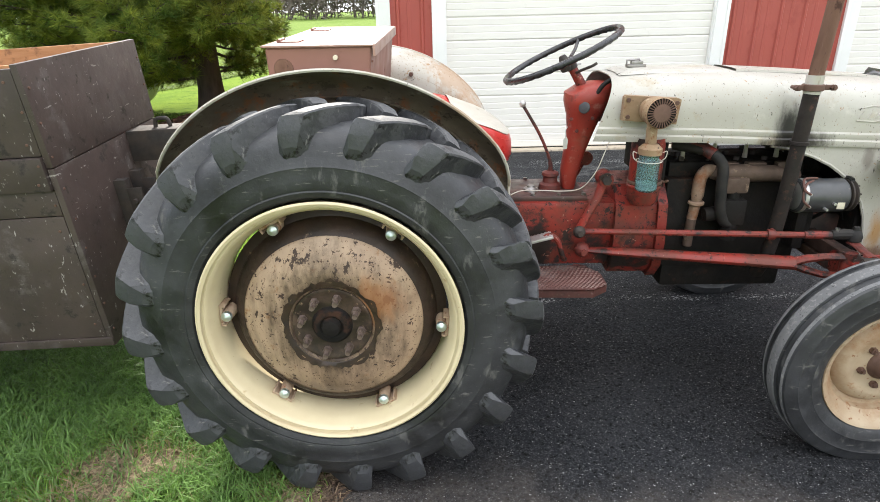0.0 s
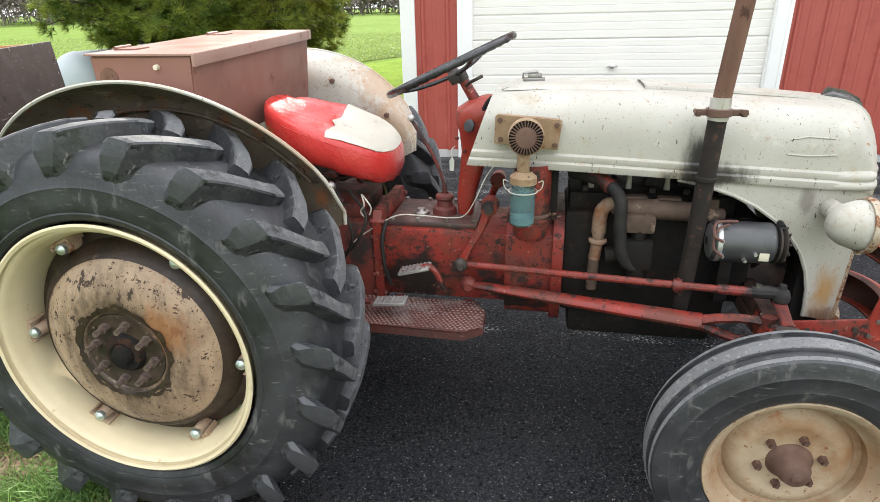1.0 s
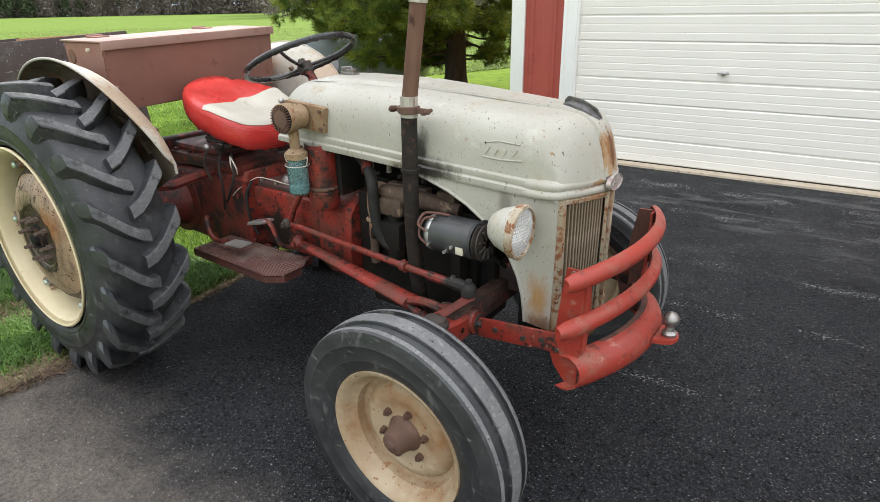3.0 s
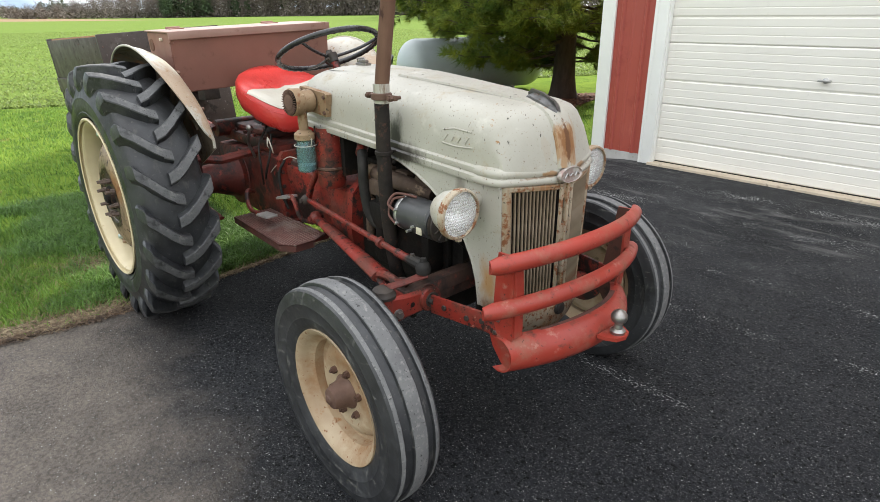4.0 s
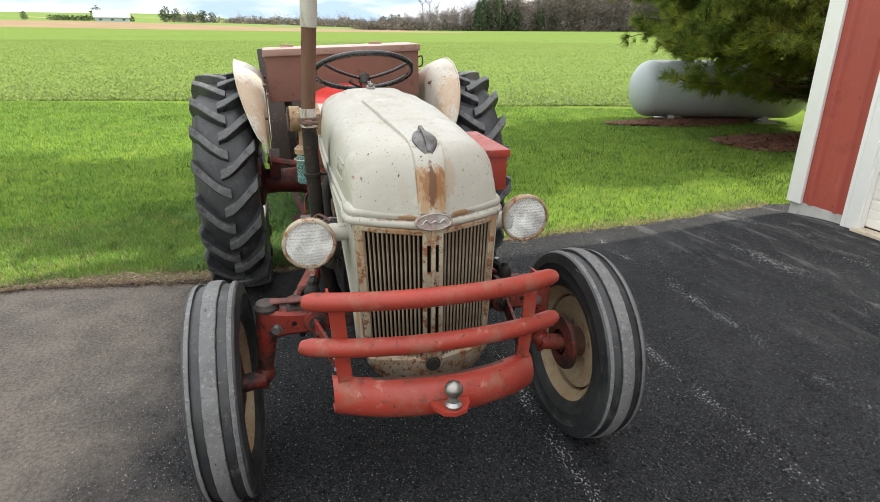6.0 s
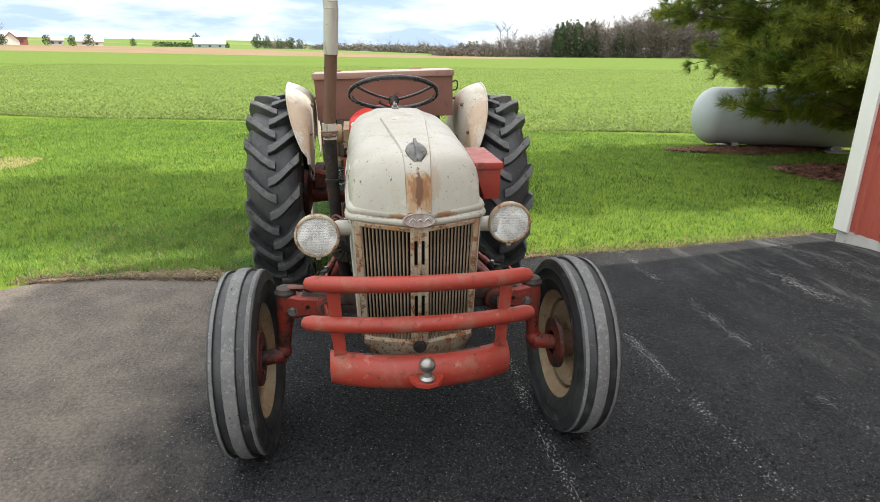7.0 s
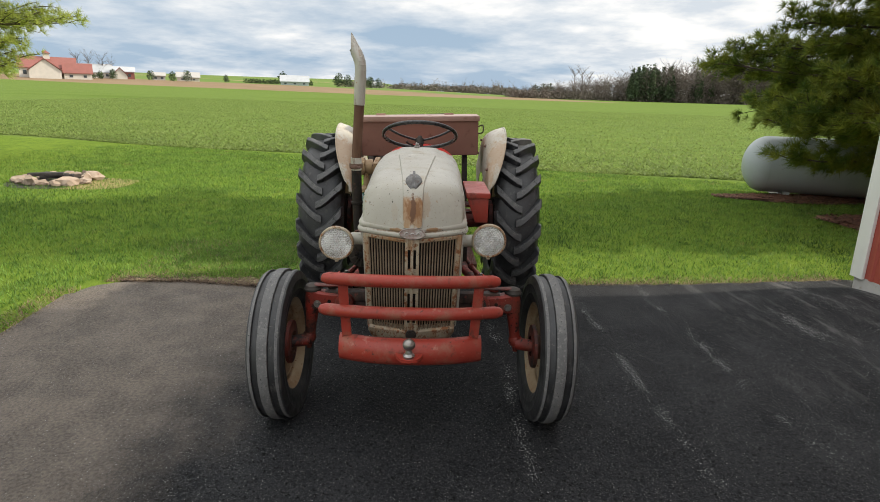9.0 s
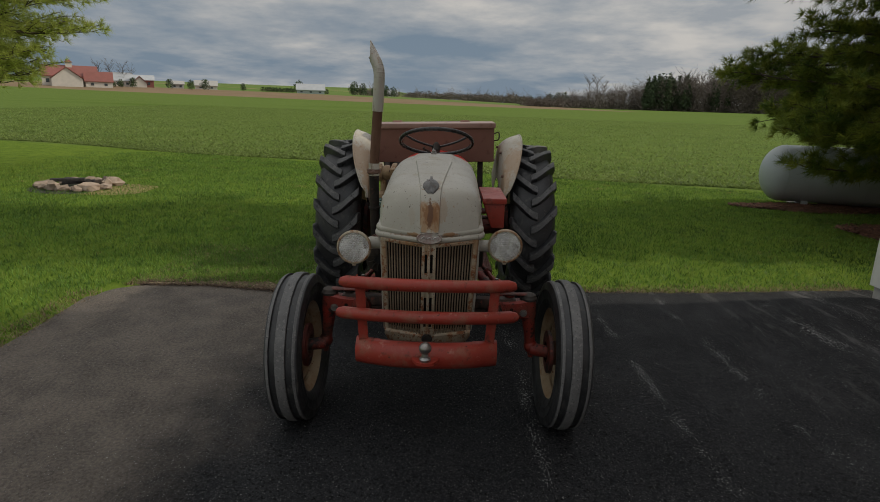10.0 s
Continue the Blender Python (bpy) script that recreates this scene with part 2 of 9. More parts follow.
# greasy edge, with the shade between disc and rim in its colour
M["disc_edge"] = mat("greasy_shaded_wheel_edge", (0.018, 0.011, 0.008), (0.040, 0.022, 0.014), 14, (0.4, 0.65), bump=0.002, bscale=40,
                     spots=[((0.26, 0.18, 0.12), 22, 0.62, 0.72, 0.8)])
M["front_rim"] = mat("rust_stained_cream_rim", (0.44, 0.35, 0.235), (0.32, 0.22, 0.13), 5, (0.5, 0.7),
                     spots=[((0.27, 0.14, 0.06), 5, 0.52, 0.70, 0.8), ((0.30, 0.14, 0.055), 16, 0.60, 0.70, 0.85), (RUST, 50, 0.61, 0.66, 0.85)])
M["hub_brown"] = mat("brown_rusted_hub", (0.15, 0.085, 0.06), (0.10, 0.055, 0.04), 14, (0.55, 0.8), metal=0.2, bump=0.001, bscale=60)
M["fender"] = mat("fender_cream_grey_paint", (0.46, 0.44, 0.385), (0.39, 0.36, 0.30), 5, (0.38, 0.55), bump=0.001, bscale=20,
                  spots=[((0.34, 0.25, 0.155), 5, 0.56, 0.74, 0.7), ((0.30, 0.19, 0.10), 34, 0.61, 0.67, 0.8), ((0.24, 0.19, 0.13), 80, 0.60, 0.65, 0.8), (DARK, 70, 0.64, 0.66, 0.8)])
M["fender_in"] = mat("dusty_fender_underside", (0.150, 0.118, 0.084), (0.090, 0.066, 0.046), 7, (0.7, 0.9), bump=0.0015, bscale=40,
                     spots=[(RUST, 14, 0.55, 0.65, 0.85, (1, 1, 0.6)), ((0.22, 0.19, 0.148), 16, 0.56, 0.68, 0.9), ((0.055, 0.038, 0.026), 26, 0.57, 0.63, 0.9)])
M["box"] = mat("brown_primer_steel", (0.225, 0.105, 0.078), (0.19, 0.088, 0.066), 4, (0.42, 0.6), bump=0.0008, bscale=12,
               spots=[((0.13, 0.055, 0.04), 14, 0.60, 0.72, 0.75), ((0.30, 0.17, 0.13), 40, 0.68, 0.72, 0.6)])
# lid paler than the box: the sky's reflection is put into its colour
M["box_lid"] = mat("pale_sheen_steel_lid", (0.32, 0.20, 0.165), (0.26, 0.15, 0.12), 4, (0.3, 0.45), bump=0.0006, bscale=10,
                   spots=[((0.16, 0.075, 0.05), 12, 0.58, 0.72, 0.7)])
M["vinyl_red"] = mat("red_vinyl", (0.56, 0.042, 0.036), (0.48, 0.034, 0.029), 4, (0.24, 0.36), bump=0.010, bscale=7, spots=[((0.46, 0.03, 0.028), 12, 0.58, 0.72, 0.45)])
M["vinyl_white"] = mat("soiled_white_vinyl", (0.52, 0.49, 0.42), (0.46, 0.43, 0.355), 6, (0.34, 0.5), bump=0.005, bscale=8,
                       spots=[((0.30, 0.25, 0.19), 22, 0.60, 0.70, 0.6)])
M["black_gloss"] = mat("black_enamel_wheel_rim", (0.012, 0.012, 0.013), (0.03, 0.03, 0.032), 20, (0.2, 0.4))
M["black_rubber"] = mat("black_hose_rubber", (0.012, 0.012, 0.012), (0.026, 0.023, 0.020), 20, (0.6, 0.8), spec=0.3)
M["dark_steel"] = mat("blackened_steel", (0.030, 0.027, 0.025), (0.055, 0.042, 0.034), 18, (0.55, 0.8), metal=0.25)
M["gen"] = mat("worn_black_generator_paint", (0.030, 0.032, 0.036), (0.06, 0.06, 0.06), 10, (0.28, 0.5), spots=[((0.22, 0.19, 0.15), 26, 0.62, 0.70, 0.6)])
M["brass"] = mat("tarnished_tan_paint", (0.31, 0.215, 0.125), (0.23, 0.145, 0.08), 14, (0.55, 0.75), metal=0.1, spots=[(RUST, 26, 0.56, 0.66, 0.8), ((0.45, 0.36, 0.24), 40, 0.60, 0.68, 0.6), ((0.06, 0.04, 0.028), 60, 0.61, 0.65, 0.8)])
M["tread_plate"] = mat("red_brown_step_plate", (0.115, 0.034, 0.026), (0.065, 0.027, 0.022), 12, (0.5, 0.7), metal=0.2, bump=0.001, bscale=80,
                       spots=[((0.22, 0.19, 0.175), 5, 0.54, 0.70, 0.55), ((0.20, 0.15, 0.13), 22, 0.58, 0.70, 0.6), ((0.04, 0.03, 0.028), 10, 0.60, 0.72, 0.6)])
M["wire"] = mat("dirty_white_wire", (0.55, 0.51, 0.44), (0.42, 0.38, 0.32), 30, (0.5, 0.7))
M["silver"] = mat("worn_aluminium", (0.56, 0.56, 0.55), (0.45, 0.44, 0.42), 22, (0.3, 0.5), metal=0.8)
M["label"] = mat("yellowed_paper_label", (0.62, 0.58, 0.45), (0.52, 0.47, 0.35), 60, (0.6, 0.8))
M["plank"] = mat("weathered_dark_brown_planks", (0.064, 0.046, 0.040), (0.044, 0.032, 0.028), 5, (0.42, 0.62), bump=0.0016, bscale=26, rand=0.15,
                 spots=[((0.10, 0.085, 0.078), 7, 0.56, 0.68, 0.7), ((0.03, 0.024, 0.02), 14, 0.58, 0.66, 0.8), ((0.28, 0.26, 0.24), 60, 0.635, 0.655, 0.9, (1, 1, 0.4)), ((0.24, 0.22, 0.20), 34, 0.655, 0.67, 0.9, (0.4, 0.4, 2.0))])
M["ply"] = mat("orange_brown_raw_wood", (0.42, 0.20, 0.085), (0.33, 0.15, 0.06), 10, (0.6, 0.8), stretch=(1, 1, 6), spots=[((0.2, 0.09, 0.04), 20, 0.6, 0.7, 0.8)])
M["barn_red"] = mat("brick_red_steel_siding", (0.36, 0.072, 0.053), (0.33, 0.066, 0.048), 1.5, (0.38, 0.5), spots=[((0.28, 0.047, 0.034), 5, 0.57, 0.72, 0.6), ((0.42, 0.10, 0.07), 12, 0.58, 0.75, 0.6, (1, 1, 0.2))])
M["white_trim"] = mat("white_painted_trim", (0.82, 0.82, 0.79), (0.78, 0.78, 0.75), 3, (0.35, 0.5), spots=[((0.5, 0.5, 0.48), 30, 0.68, 0.75, 0.6)])
M["door_white"] = mat("white_enamel_door_panel", (0.80, 0.775, 0.71), (0.77, 0.745, 0.685), 2, (0.35, 0.5), spots=[((0.66, 0.635, 0.57), 10, 0.60, 0.80, 0.6)])
M["concrete"] = mat("grey_concrete", (0.42, 0.41, 0.39), (0.34, 0.33, 0.31), 8, (0.8, 0.95), bump=0.002, bscale=70, spots=[((0.25, 0.22, 0.18), 14, 0.60, 0.72, 0.9)])
M["sill"] = mat("tan_concrete_sill", (0.50, 0.43, 0.33), (0.42, 0.35, 0.26), 8, (0.8, 0.95), bump=0.002, bscale=60, spots=[((0.20, 0.17, 0.13), 16, 0.60, 0.70, 0.9)])
M["tank"] = mat("pale_grey_tank_paint", (0.40, 0.45, 0.465), (0.36, 0.405, 0.42), 2, (0.30, 0.45), spots=[((0.36, 0.38, 0.37), 8, 0.64, 0.76, 0.6)])
M["mulch"] = mat("red_brown_mulch", (0.13, 0.060, 0.036), (0.07, 0.035, 0.022), 40, (0.85, 0.95), bump=0.02, bscale=40, spots=[((0.22, 0.11, 0.07), 60, 0.60, 0.68, 0.9)])
M["bark"] = mat("grey_brown_pine_bark", (0.085, 0.062, 0.048), (0.045, 0.034, 0.028), 14, (0.85, 0.95), bump=0.01, bscale=30, stretch=(1, 1, 0.3))
M["stone"] = mat("pale_field_stone", (0.38, 0.30, 0.235), (0.26, 0.19, 0.145), 9, (0.75, 0.9), bump=0.004, bscale=30, rand=0.25)
M["char"] = mat("charred_wood", (0.018, 0.016, 0.015), (0.05, 0.045, 0.042), 20, (0.7, 0.9), bump=0.004, bscale=30)
M["roof_white"] = mat("pale_metal_roof", (0.42, 0.44, 0.46), (0.36, 0.38, 0.40), 0.5, (0.5, 0.6))
M["roof_red"] = mat("red_roof_far", (0.25, 0.085, 0.07), (0.21, 0.075, 0.06), 0.5, (0.6, 0.7))
M["wall_far"] = mat("cream_wall_far", (0.62, 0.58, 0.52), (0.55, 0.52, 0.47), 0.5, (0.6, 0.7))
M["window_dark"] = mat("dark_window_far", (0.04, 0.05, 0.06), (0.05, 0.06, 0.07), 1, (0.1, 0.2))


def glass_mat(name, colour, rough=0.02, ior=1.45, clear=1.0):
    m = bpy.data.materials.new(name)
    m.use_nodes = True
    b = m.node_tree.nodes["Principled BSDF"]
    b.inputs["Base Color"].default_value = (*colour, 1)
    b.inputs["Roughness"].default_value = rough
    b.inputs["Transmission Weight"].default_value = clear
    b.inputs["IOR"].default_value = ior
    return m


M["jar_glass"] = glass_mat("dusty_blue_green_jar_glass", (0.58, 0.76, 0.77), 0.07, 1.3, 0.92)
M["lens_glass"] = glass_mat("fluted_clear_lens_glass", (0.98, 0.98, 0.97), 0.10, 1.40, 0.76)
M["mirror"] = mat("silvered_reflector", (0.90, 0.90, 0.88), (0.87, 0.87, 0.85), 10, (0.22, 0.30), metal=1.0)


# ---- mesh helpers ----
def islands(bm):
    """The loose pieces of a bmesh, each as a bmesh of its own."""
    left = set(bm.verts)
    while left:
        stack, group = [left.pop()], []
        while stack:
            v = stack.pop()
            group.append(v)
            for e in v.link_edges:
                w = e.other_vert(v)
                if w in left:
                    left.remove(w)
                    stack.append(w)
        piece = bmesh.new()
        twin = {v: piece.verts.new(v.co) for v in group}
        for f in {f for v in group for f in v.link_faces}:
            piece.faces.new([twin[v] for v in f.verts]).material_index = f.material_index
        yield piece


SINGLE = ("arm_nut", "pin_hole", "step_bracket", "bolt", "screw", "rivet", "nail_head", "head_bolt", "filler_plug", "terminal", "weld_seam")


def part(name, bm, material, parent=None, label="", smooth=35, mesh=None):
    """Links a bmesh as one mesh object under a thing or under a part."""
    if name in SINGLE and bm is not None:
        bm.verts.index_update()
        first = None
        for piece in islands(bm):
            me = bpy.data.meshes.new(name)
            piece.normal_update()
            piece.to_mesh(me)
            piece.free()
            me.materials.append(material)
            me.polygons.foreach_set("use_smooth", [True] * len(me.polygons))
            me.set_sharp_from_angle(angle=radians(35))
            ob = new(name, me)
            ob.parent = parent
            if label:
                ob["label"] = label
            first = first or ob
        bm.free()
        return first
    me = mesh or bpy.data.meshes.new(name)
    if bm is not None:
        bm.normal_update()
        bm.to_mesh(me)
        bm.free()
        for mm in (material if isinstance(material, (list, tuple)) else [material]):
            me.materials.append(mm)
        if smooth:
            me.polygons.foreach_set("use_smooth", [True] * len(me.polygons))
            me.set_sharp_from_angle(angle=radians(smooth))
    ob = new(name, me)
    if parent:
        ob.parent = parent
    if label:
        ob["label"] = label
    return ob


def thing(name, loc, label, category, group="", kind="", rz=0.0):
    e = new(name)
    e.empty_display_size = 0.1
    e.location = loc
    e.rotation_euler = (0, 0, radians(rz))
    return tagged(e, label, category, group, kind)


def B():
    return bmesh.new()


def box(bm, x0, x1, y0, y1, z0, z1, bev=0.0, m=None, mi=0):
    vs = [bm.verts.new((x, y, z)) for x in (x0, x1) for y in (y0, y1) for z in (z0, z1)]
    fs = [bm.faces.new([vs[i] for i in q]) for q in ((0, 1, 3, 2), (4, 6, 7, 5), (0, 4, 5, 1), (2, 3, 7, 6), (0, 2, 6, 4), (1, 5, 7, 3))]
    for f in fs:
        f.material_index = mi
    allv = vs
    if bev:
        es = list({e for f in fs for e in f.edges})
        r = bmesh.ops.bevel(bm, geom=es, offset=bev, segments=2, affect="EDGES", profile=0.6)
        allv = list({v for f in r["faces"] for v in f.verts} | {v for v in vs if v.is_valid})
    if m is not None:
        bmesh.ops.transform(bm, matrix=m, verts=allv)
    return allv


def frame_of(d):
    d = Vector(d).normalized()
    up = Vector((0, 0, 1)) if abs(d.z) < 0.95 else Vector((1, 0, 0))
    a = d.cross(up).normalized()
    return a, a.cross(d).normalized()


def ring(bm, c, a, b, ra, rb, n, ph=0.0):
    return [bm.verts.new(Vector(c) + a * (math.cos(2 * math.pi * (i + ph) / n) * ra) + b * (math.sin(2 * math.pi * (i + ph) / n) * rb)) for i in range(n)]


def skin(bm, rings, closed=True, cap=True, mi=0):
    for r, s in zip(rings, rings[1:]):
        n = len(r)
        for i in range(n if closed else n - 1):
            f = bm.faces.new((r[i], r[(i + 1) % n], s[(i + 1) % n], s[i]))
            f.material_index = mi
    if cap and closed:
        bm.faces.new(list(reversed(rings[0]))).material_index = mi
        bm.faces.new(rings[-1]).material_index = mi


def cyl(bm, p, q, r, r2=None, n=16, mi=0, cap=True):
    p, q = Vector(p), Vector(q)
    a, b = frame_of(q - p)
    r2 = r if r2 is None else r2
    skin(bm, [ring(bm, p, a, b, r, r, n), ring(bm, q, a, b, r2, r2, n)], cap=cap, mi=mi)


def tube(bm, pts, r, n=10, flat=1.0, mi=0, cap=True):
    """A rod along pts; r a number or one for each point."""
    pts = [Vector(p) for p in pts]
    rs = r if isinstance(r, (list, tuple)) else [r] * len(pts)
    rings = []
    d0 = pts[1] - pts[0]
    a, b = frame_of(d0)
    for i, p in enumerate(pts):
        d = (pts[min(i + 1, len(pts) - 1)] - pts[max(i - 1, 0)]).normalized()
        a = (a - d * a.dot(d)).normalized()
        b = d.cross(a)
        rings.append(ring(bm, p, a, b, rs[i], rs[i] * flat, n))
    skin(bm, rings, cap=cap, mi=mi)


def curve_pts(ctrl, n=8):
    """A smooth line through the control points."""
    c = [Vector(p) for p in ctrl]
    c = [c[0] * 2 - c[1]] + c + [c[-1] * 2 - c[-2]]
    out = []
    for i in range(1, len(c) - 2):
        for k in range(n):
            t = k / n
            p0, p1, p2, p3 = c[i - 1], c[i], c[i + 1], c[i + 2]
            out.append(0.5 * ((2 * p1) + (p2 - p0) * t + (2 * p0 - 5 * p1 + 4 * p2 - p3) * t * t + (3 * p1 - p0 - 3 * p2 + p3) * t ** 3))
    out.append(c[-2])
    return out


def lathe(bm, prof, c, axis, n=32, mi=0, a0=0.0, cap=False):
    """Turns prof, rows of (along, radius), round the axis through c."""
    d = Vector(axis).normalized()
    a, b = frame_of(d)
    rings = [ring(bm, Vector(c) + d * t, a, b, max(r, 1e-4), max(r, 1e-4), n, a0) for t, r in prof]
    skin(bm, rings, cap=cap, mi=mi)
    return rings


def ball(bm, c, r, sz=1.0, n=12, mi=0):
    prof = [(-r * sz * math.cos(math.pi * i / 8), r * math.sin(math.pi * i / 8)) for i in range(9)]
    lathe(bm, prof, c, (0, 0, 1), n, mi)


def bolt(bm, c, axis, r=0.009, h=0.009):
    d = Vector(axis).normalized()
    cyl(bm, c, Vector(c) + d * h, r, r * 0.92, 6)


def extrude_outline(bm, pts, axis, lo, hi, mi=0):
    """A flat outline of (u, v) pushed along an axis: 'y' takes (x, z), 'x' takes (y, z), 'z' takes (x, y)."""
    put = {"y": lambda u, v, w: (u, w, v), "x": lambda u, v, w: (w, u, v), "z": lambda u, v, w: (u, v, w)}[axis]
    a = [bm.verts.new(put(u, v, lo)) for u, v in pts]
    b = [bm.verts.new(put(u, v, hi)) for u, v in pts]
    n = len(a)
    for i in range(n):
        bm.faces.new((a[i], a[(i + 1) % n], b[(i + 1) % n], b[i])).material_index = mi
    bm.faces.new(list(reversed(a))).material_index = mi
    bm.faces.new(b).material_index = mi
    bmesh.ops.recalc_face_normals(bm, faces=bm.faces[:])


def thicken(bm, t):
    bmesh.ops.solidify(bm, geom=bm.faces[:], thickness=t)
    bmesh.ops.recalc_face_normals(bm, faces=bm.faces[:])


def points_mesh(name, verts, faces, material, parent=None, label=""):
    """A mesh from numpy arrays: verts (n, 3), faces (m, k)."""
    me = bpy.data.meshes.new(name)
    k = faces.shape[1]
    me.vertices.add(len(verts))
    me.vertices.foreach_set("co", verts.astype(np.float32).ravel())
    me.loops.add(faces.size)
    me.loops.foreach_set("vertex_index", faces.astype(np.int32).ravel())
    me.polygons.add(len(faces))
    me.polygons.foreach_set("loop_start", np.arange(0, faces.size, k, dtype=np.int32))
    me.polygons.foreach_set("loop_total", np.full(len(faces), k, dtype=np.int32))
    me.materials.append(material)
    me.update(calc_edges=True)
    ob = new(name, me)
    if parent:
        ob.parent = parent
    if label:
        ob["label"] = label
    return ob

# ---- ground ----
def field_edge(y):
    return -9.3 + 0.36 * y + 0.25 * math.sin(y * 0.7)


def drive_edge(y):
    """Where the drive meets the lawn, for a y or an array of them."""
    return -0.06 - 0.15 * np.clip((-1.0 - y) / 0.8, 0, 1) - 0.15 * np.clip((y + 0.6) / 1.4, 0, 1) - 0.05 * np.maximum(0, y - 0.8) - 0.10 * np.clip((y - 2.9) / 0.9, 0, 1)


def apron(x, y):
    """How the drive rises to the shed doors."""
    def soft(k):
        k = max(0.0, min(1.0, k))
        return k * k * (3 - 2 * k)
    return 0.085 * soft((y - 1.9) / 1.8) * soft((x + 0.55) / 0.9)


def terrain(x, y):
    d = math.hypot(x + 4, y)
    if d < 70:
        return 0.0
    s = min(1.0, (d - 70) / 330) ** 1.3
    side = max(0.0, min(1.0, (-y + 60) / 260))
    knoll = 1.1 * min(1.0, max(0.0, (d - 230) / 90)) ** 2 * max(0.0, min(1.0, (-y + 110) / 130))
    return knoll + s * (0.6 + 4.0 * side) + max(0.0, (d - 430) / 500) * 9 * side + 0.5 * s * math.sin(x * 0.011 + y * 0.017)


def ground_mats():
    lawn = mat("lawn_turf", (0.155, 0.225, 0.034), (0.110, 0.175, 0.027), 1.1, (0.95, 1.0), spec=0.02, bump=0.02, bscale=45,
               spots=[((0.16, 0.24, 0.035), 9, 0.55, 0.70, 0.9), ((0.070, 0.125, 0.020), 5, 0.52, 0.66, 0.9), ((0.20, 0.17, 0.07), 1.6, 0.66, 0.76, 0.9), ((0.05, 0.085, 0.014), 90, 0.56, 0.68, 0.9)])
    crop = mat("young_green_crop", (0.120, 0.176, 0.042), (0.096, 0.145, 0.035), 0.5, (0.95, 1.0), spec=0.02, bump=0.03, bscale=14, stretch=(2.2, 0.6, 1),
               spots=[((0.145, 0.205, 0.046), 3, 0.50, 0.64, 0.9, (1, 0.4, 1)), ((0.085, 0.14, 0.022), 0.09, 0.55, 0.68, 0.9, (1, 0.3, 1))])
    tilled = mat("tilled_brown_soil", (0.235, 0.172, 0.112), (0.20, 0.145, 0.092), 0.05, (0.95, 1.0), spec=0.02, spots=[((0.20, 0.14, 0.09), 0.2, 0.55, 0.68, 0.95)])
    far = mat("far_green_fields", (0.10, 0.17, 0.04), (0.14, 0.19, 0.06), 0.01, (0.95, 1.0), spec=0.02, stretch=(1, 0.3, 1), spots=[((0.27, 0.21, 0.12), 0.012, 0.58, 0.62, 0.95, (1, 0.4, 1))])
    return [lawn, crop, tilled, far]


def build_ground():
    us = [-2600, -1500, -900, -620, -480, -400, -340, -290, -250, -215, -185, -160, -135, -112, -92, -76, -62, -50, -40, -32, -25, -19, -14, -10, -7, -4, -2, 0,
          2, 4, 7, 10, 14, 20, 30, 60, 120, 300, 900, 2600]
    vs = [-2600, -1500, -900, -600, -440, -360, -300, -250, -210, -175, -145, -120, -98, -80, -64, -50, -38, -28, -20, -14, -9, -5, -2, 1, 4, 8, 13, 20, 28, 38, 50,
          64, 80, 98, 120, 145, 175, 210, 250, 300, 360, 440, 600, 900, 1500, 2600]
    verts, faces, mi = [], [], []
    for u in us:
        for v in vs:
            x = field_edge(max(-60, min(60, v))) + u
            verts.append((x, v, terrain(x, v) - 0.012))
    nv = len(vs)
    for i in range(len(us) - 1):
        for j in range(nv - 1):
            faces.append((i * nv + j, i * nv + j + 1, (i + 1) * nv + j + 1, (i + 1) * nv + j))
            u, v = (us[i] + us[i + 1]) / 2, (vs[j] + vs[j + 1]) / 2
            x = field_edge(max(-60, min(60, v))) + u
            k = 0
            if u < 0:
                k = 1
                if u < -185 and v < 60:
                    k = 2 if (u > -295 and -230 < v) or u > -220 else 3
                elif u < -290:
                    k = 3
            mi.append(k)
    me = bpy.data.meshes.new("ground")
    me.from_pydata(verts, [], [tuple(reversed(f)) for f in faces])
    for m in ground_mats():
        me.materials.append(m)
    me.polygons.foreach_set("material_index", mi)
    me.polygons.foreach_set("use_smooth", [True] * len(faces))
    tagged(new("ground", me), "green lawn running into a wide young green crop field", "ground", kind="structure")


build_ground()


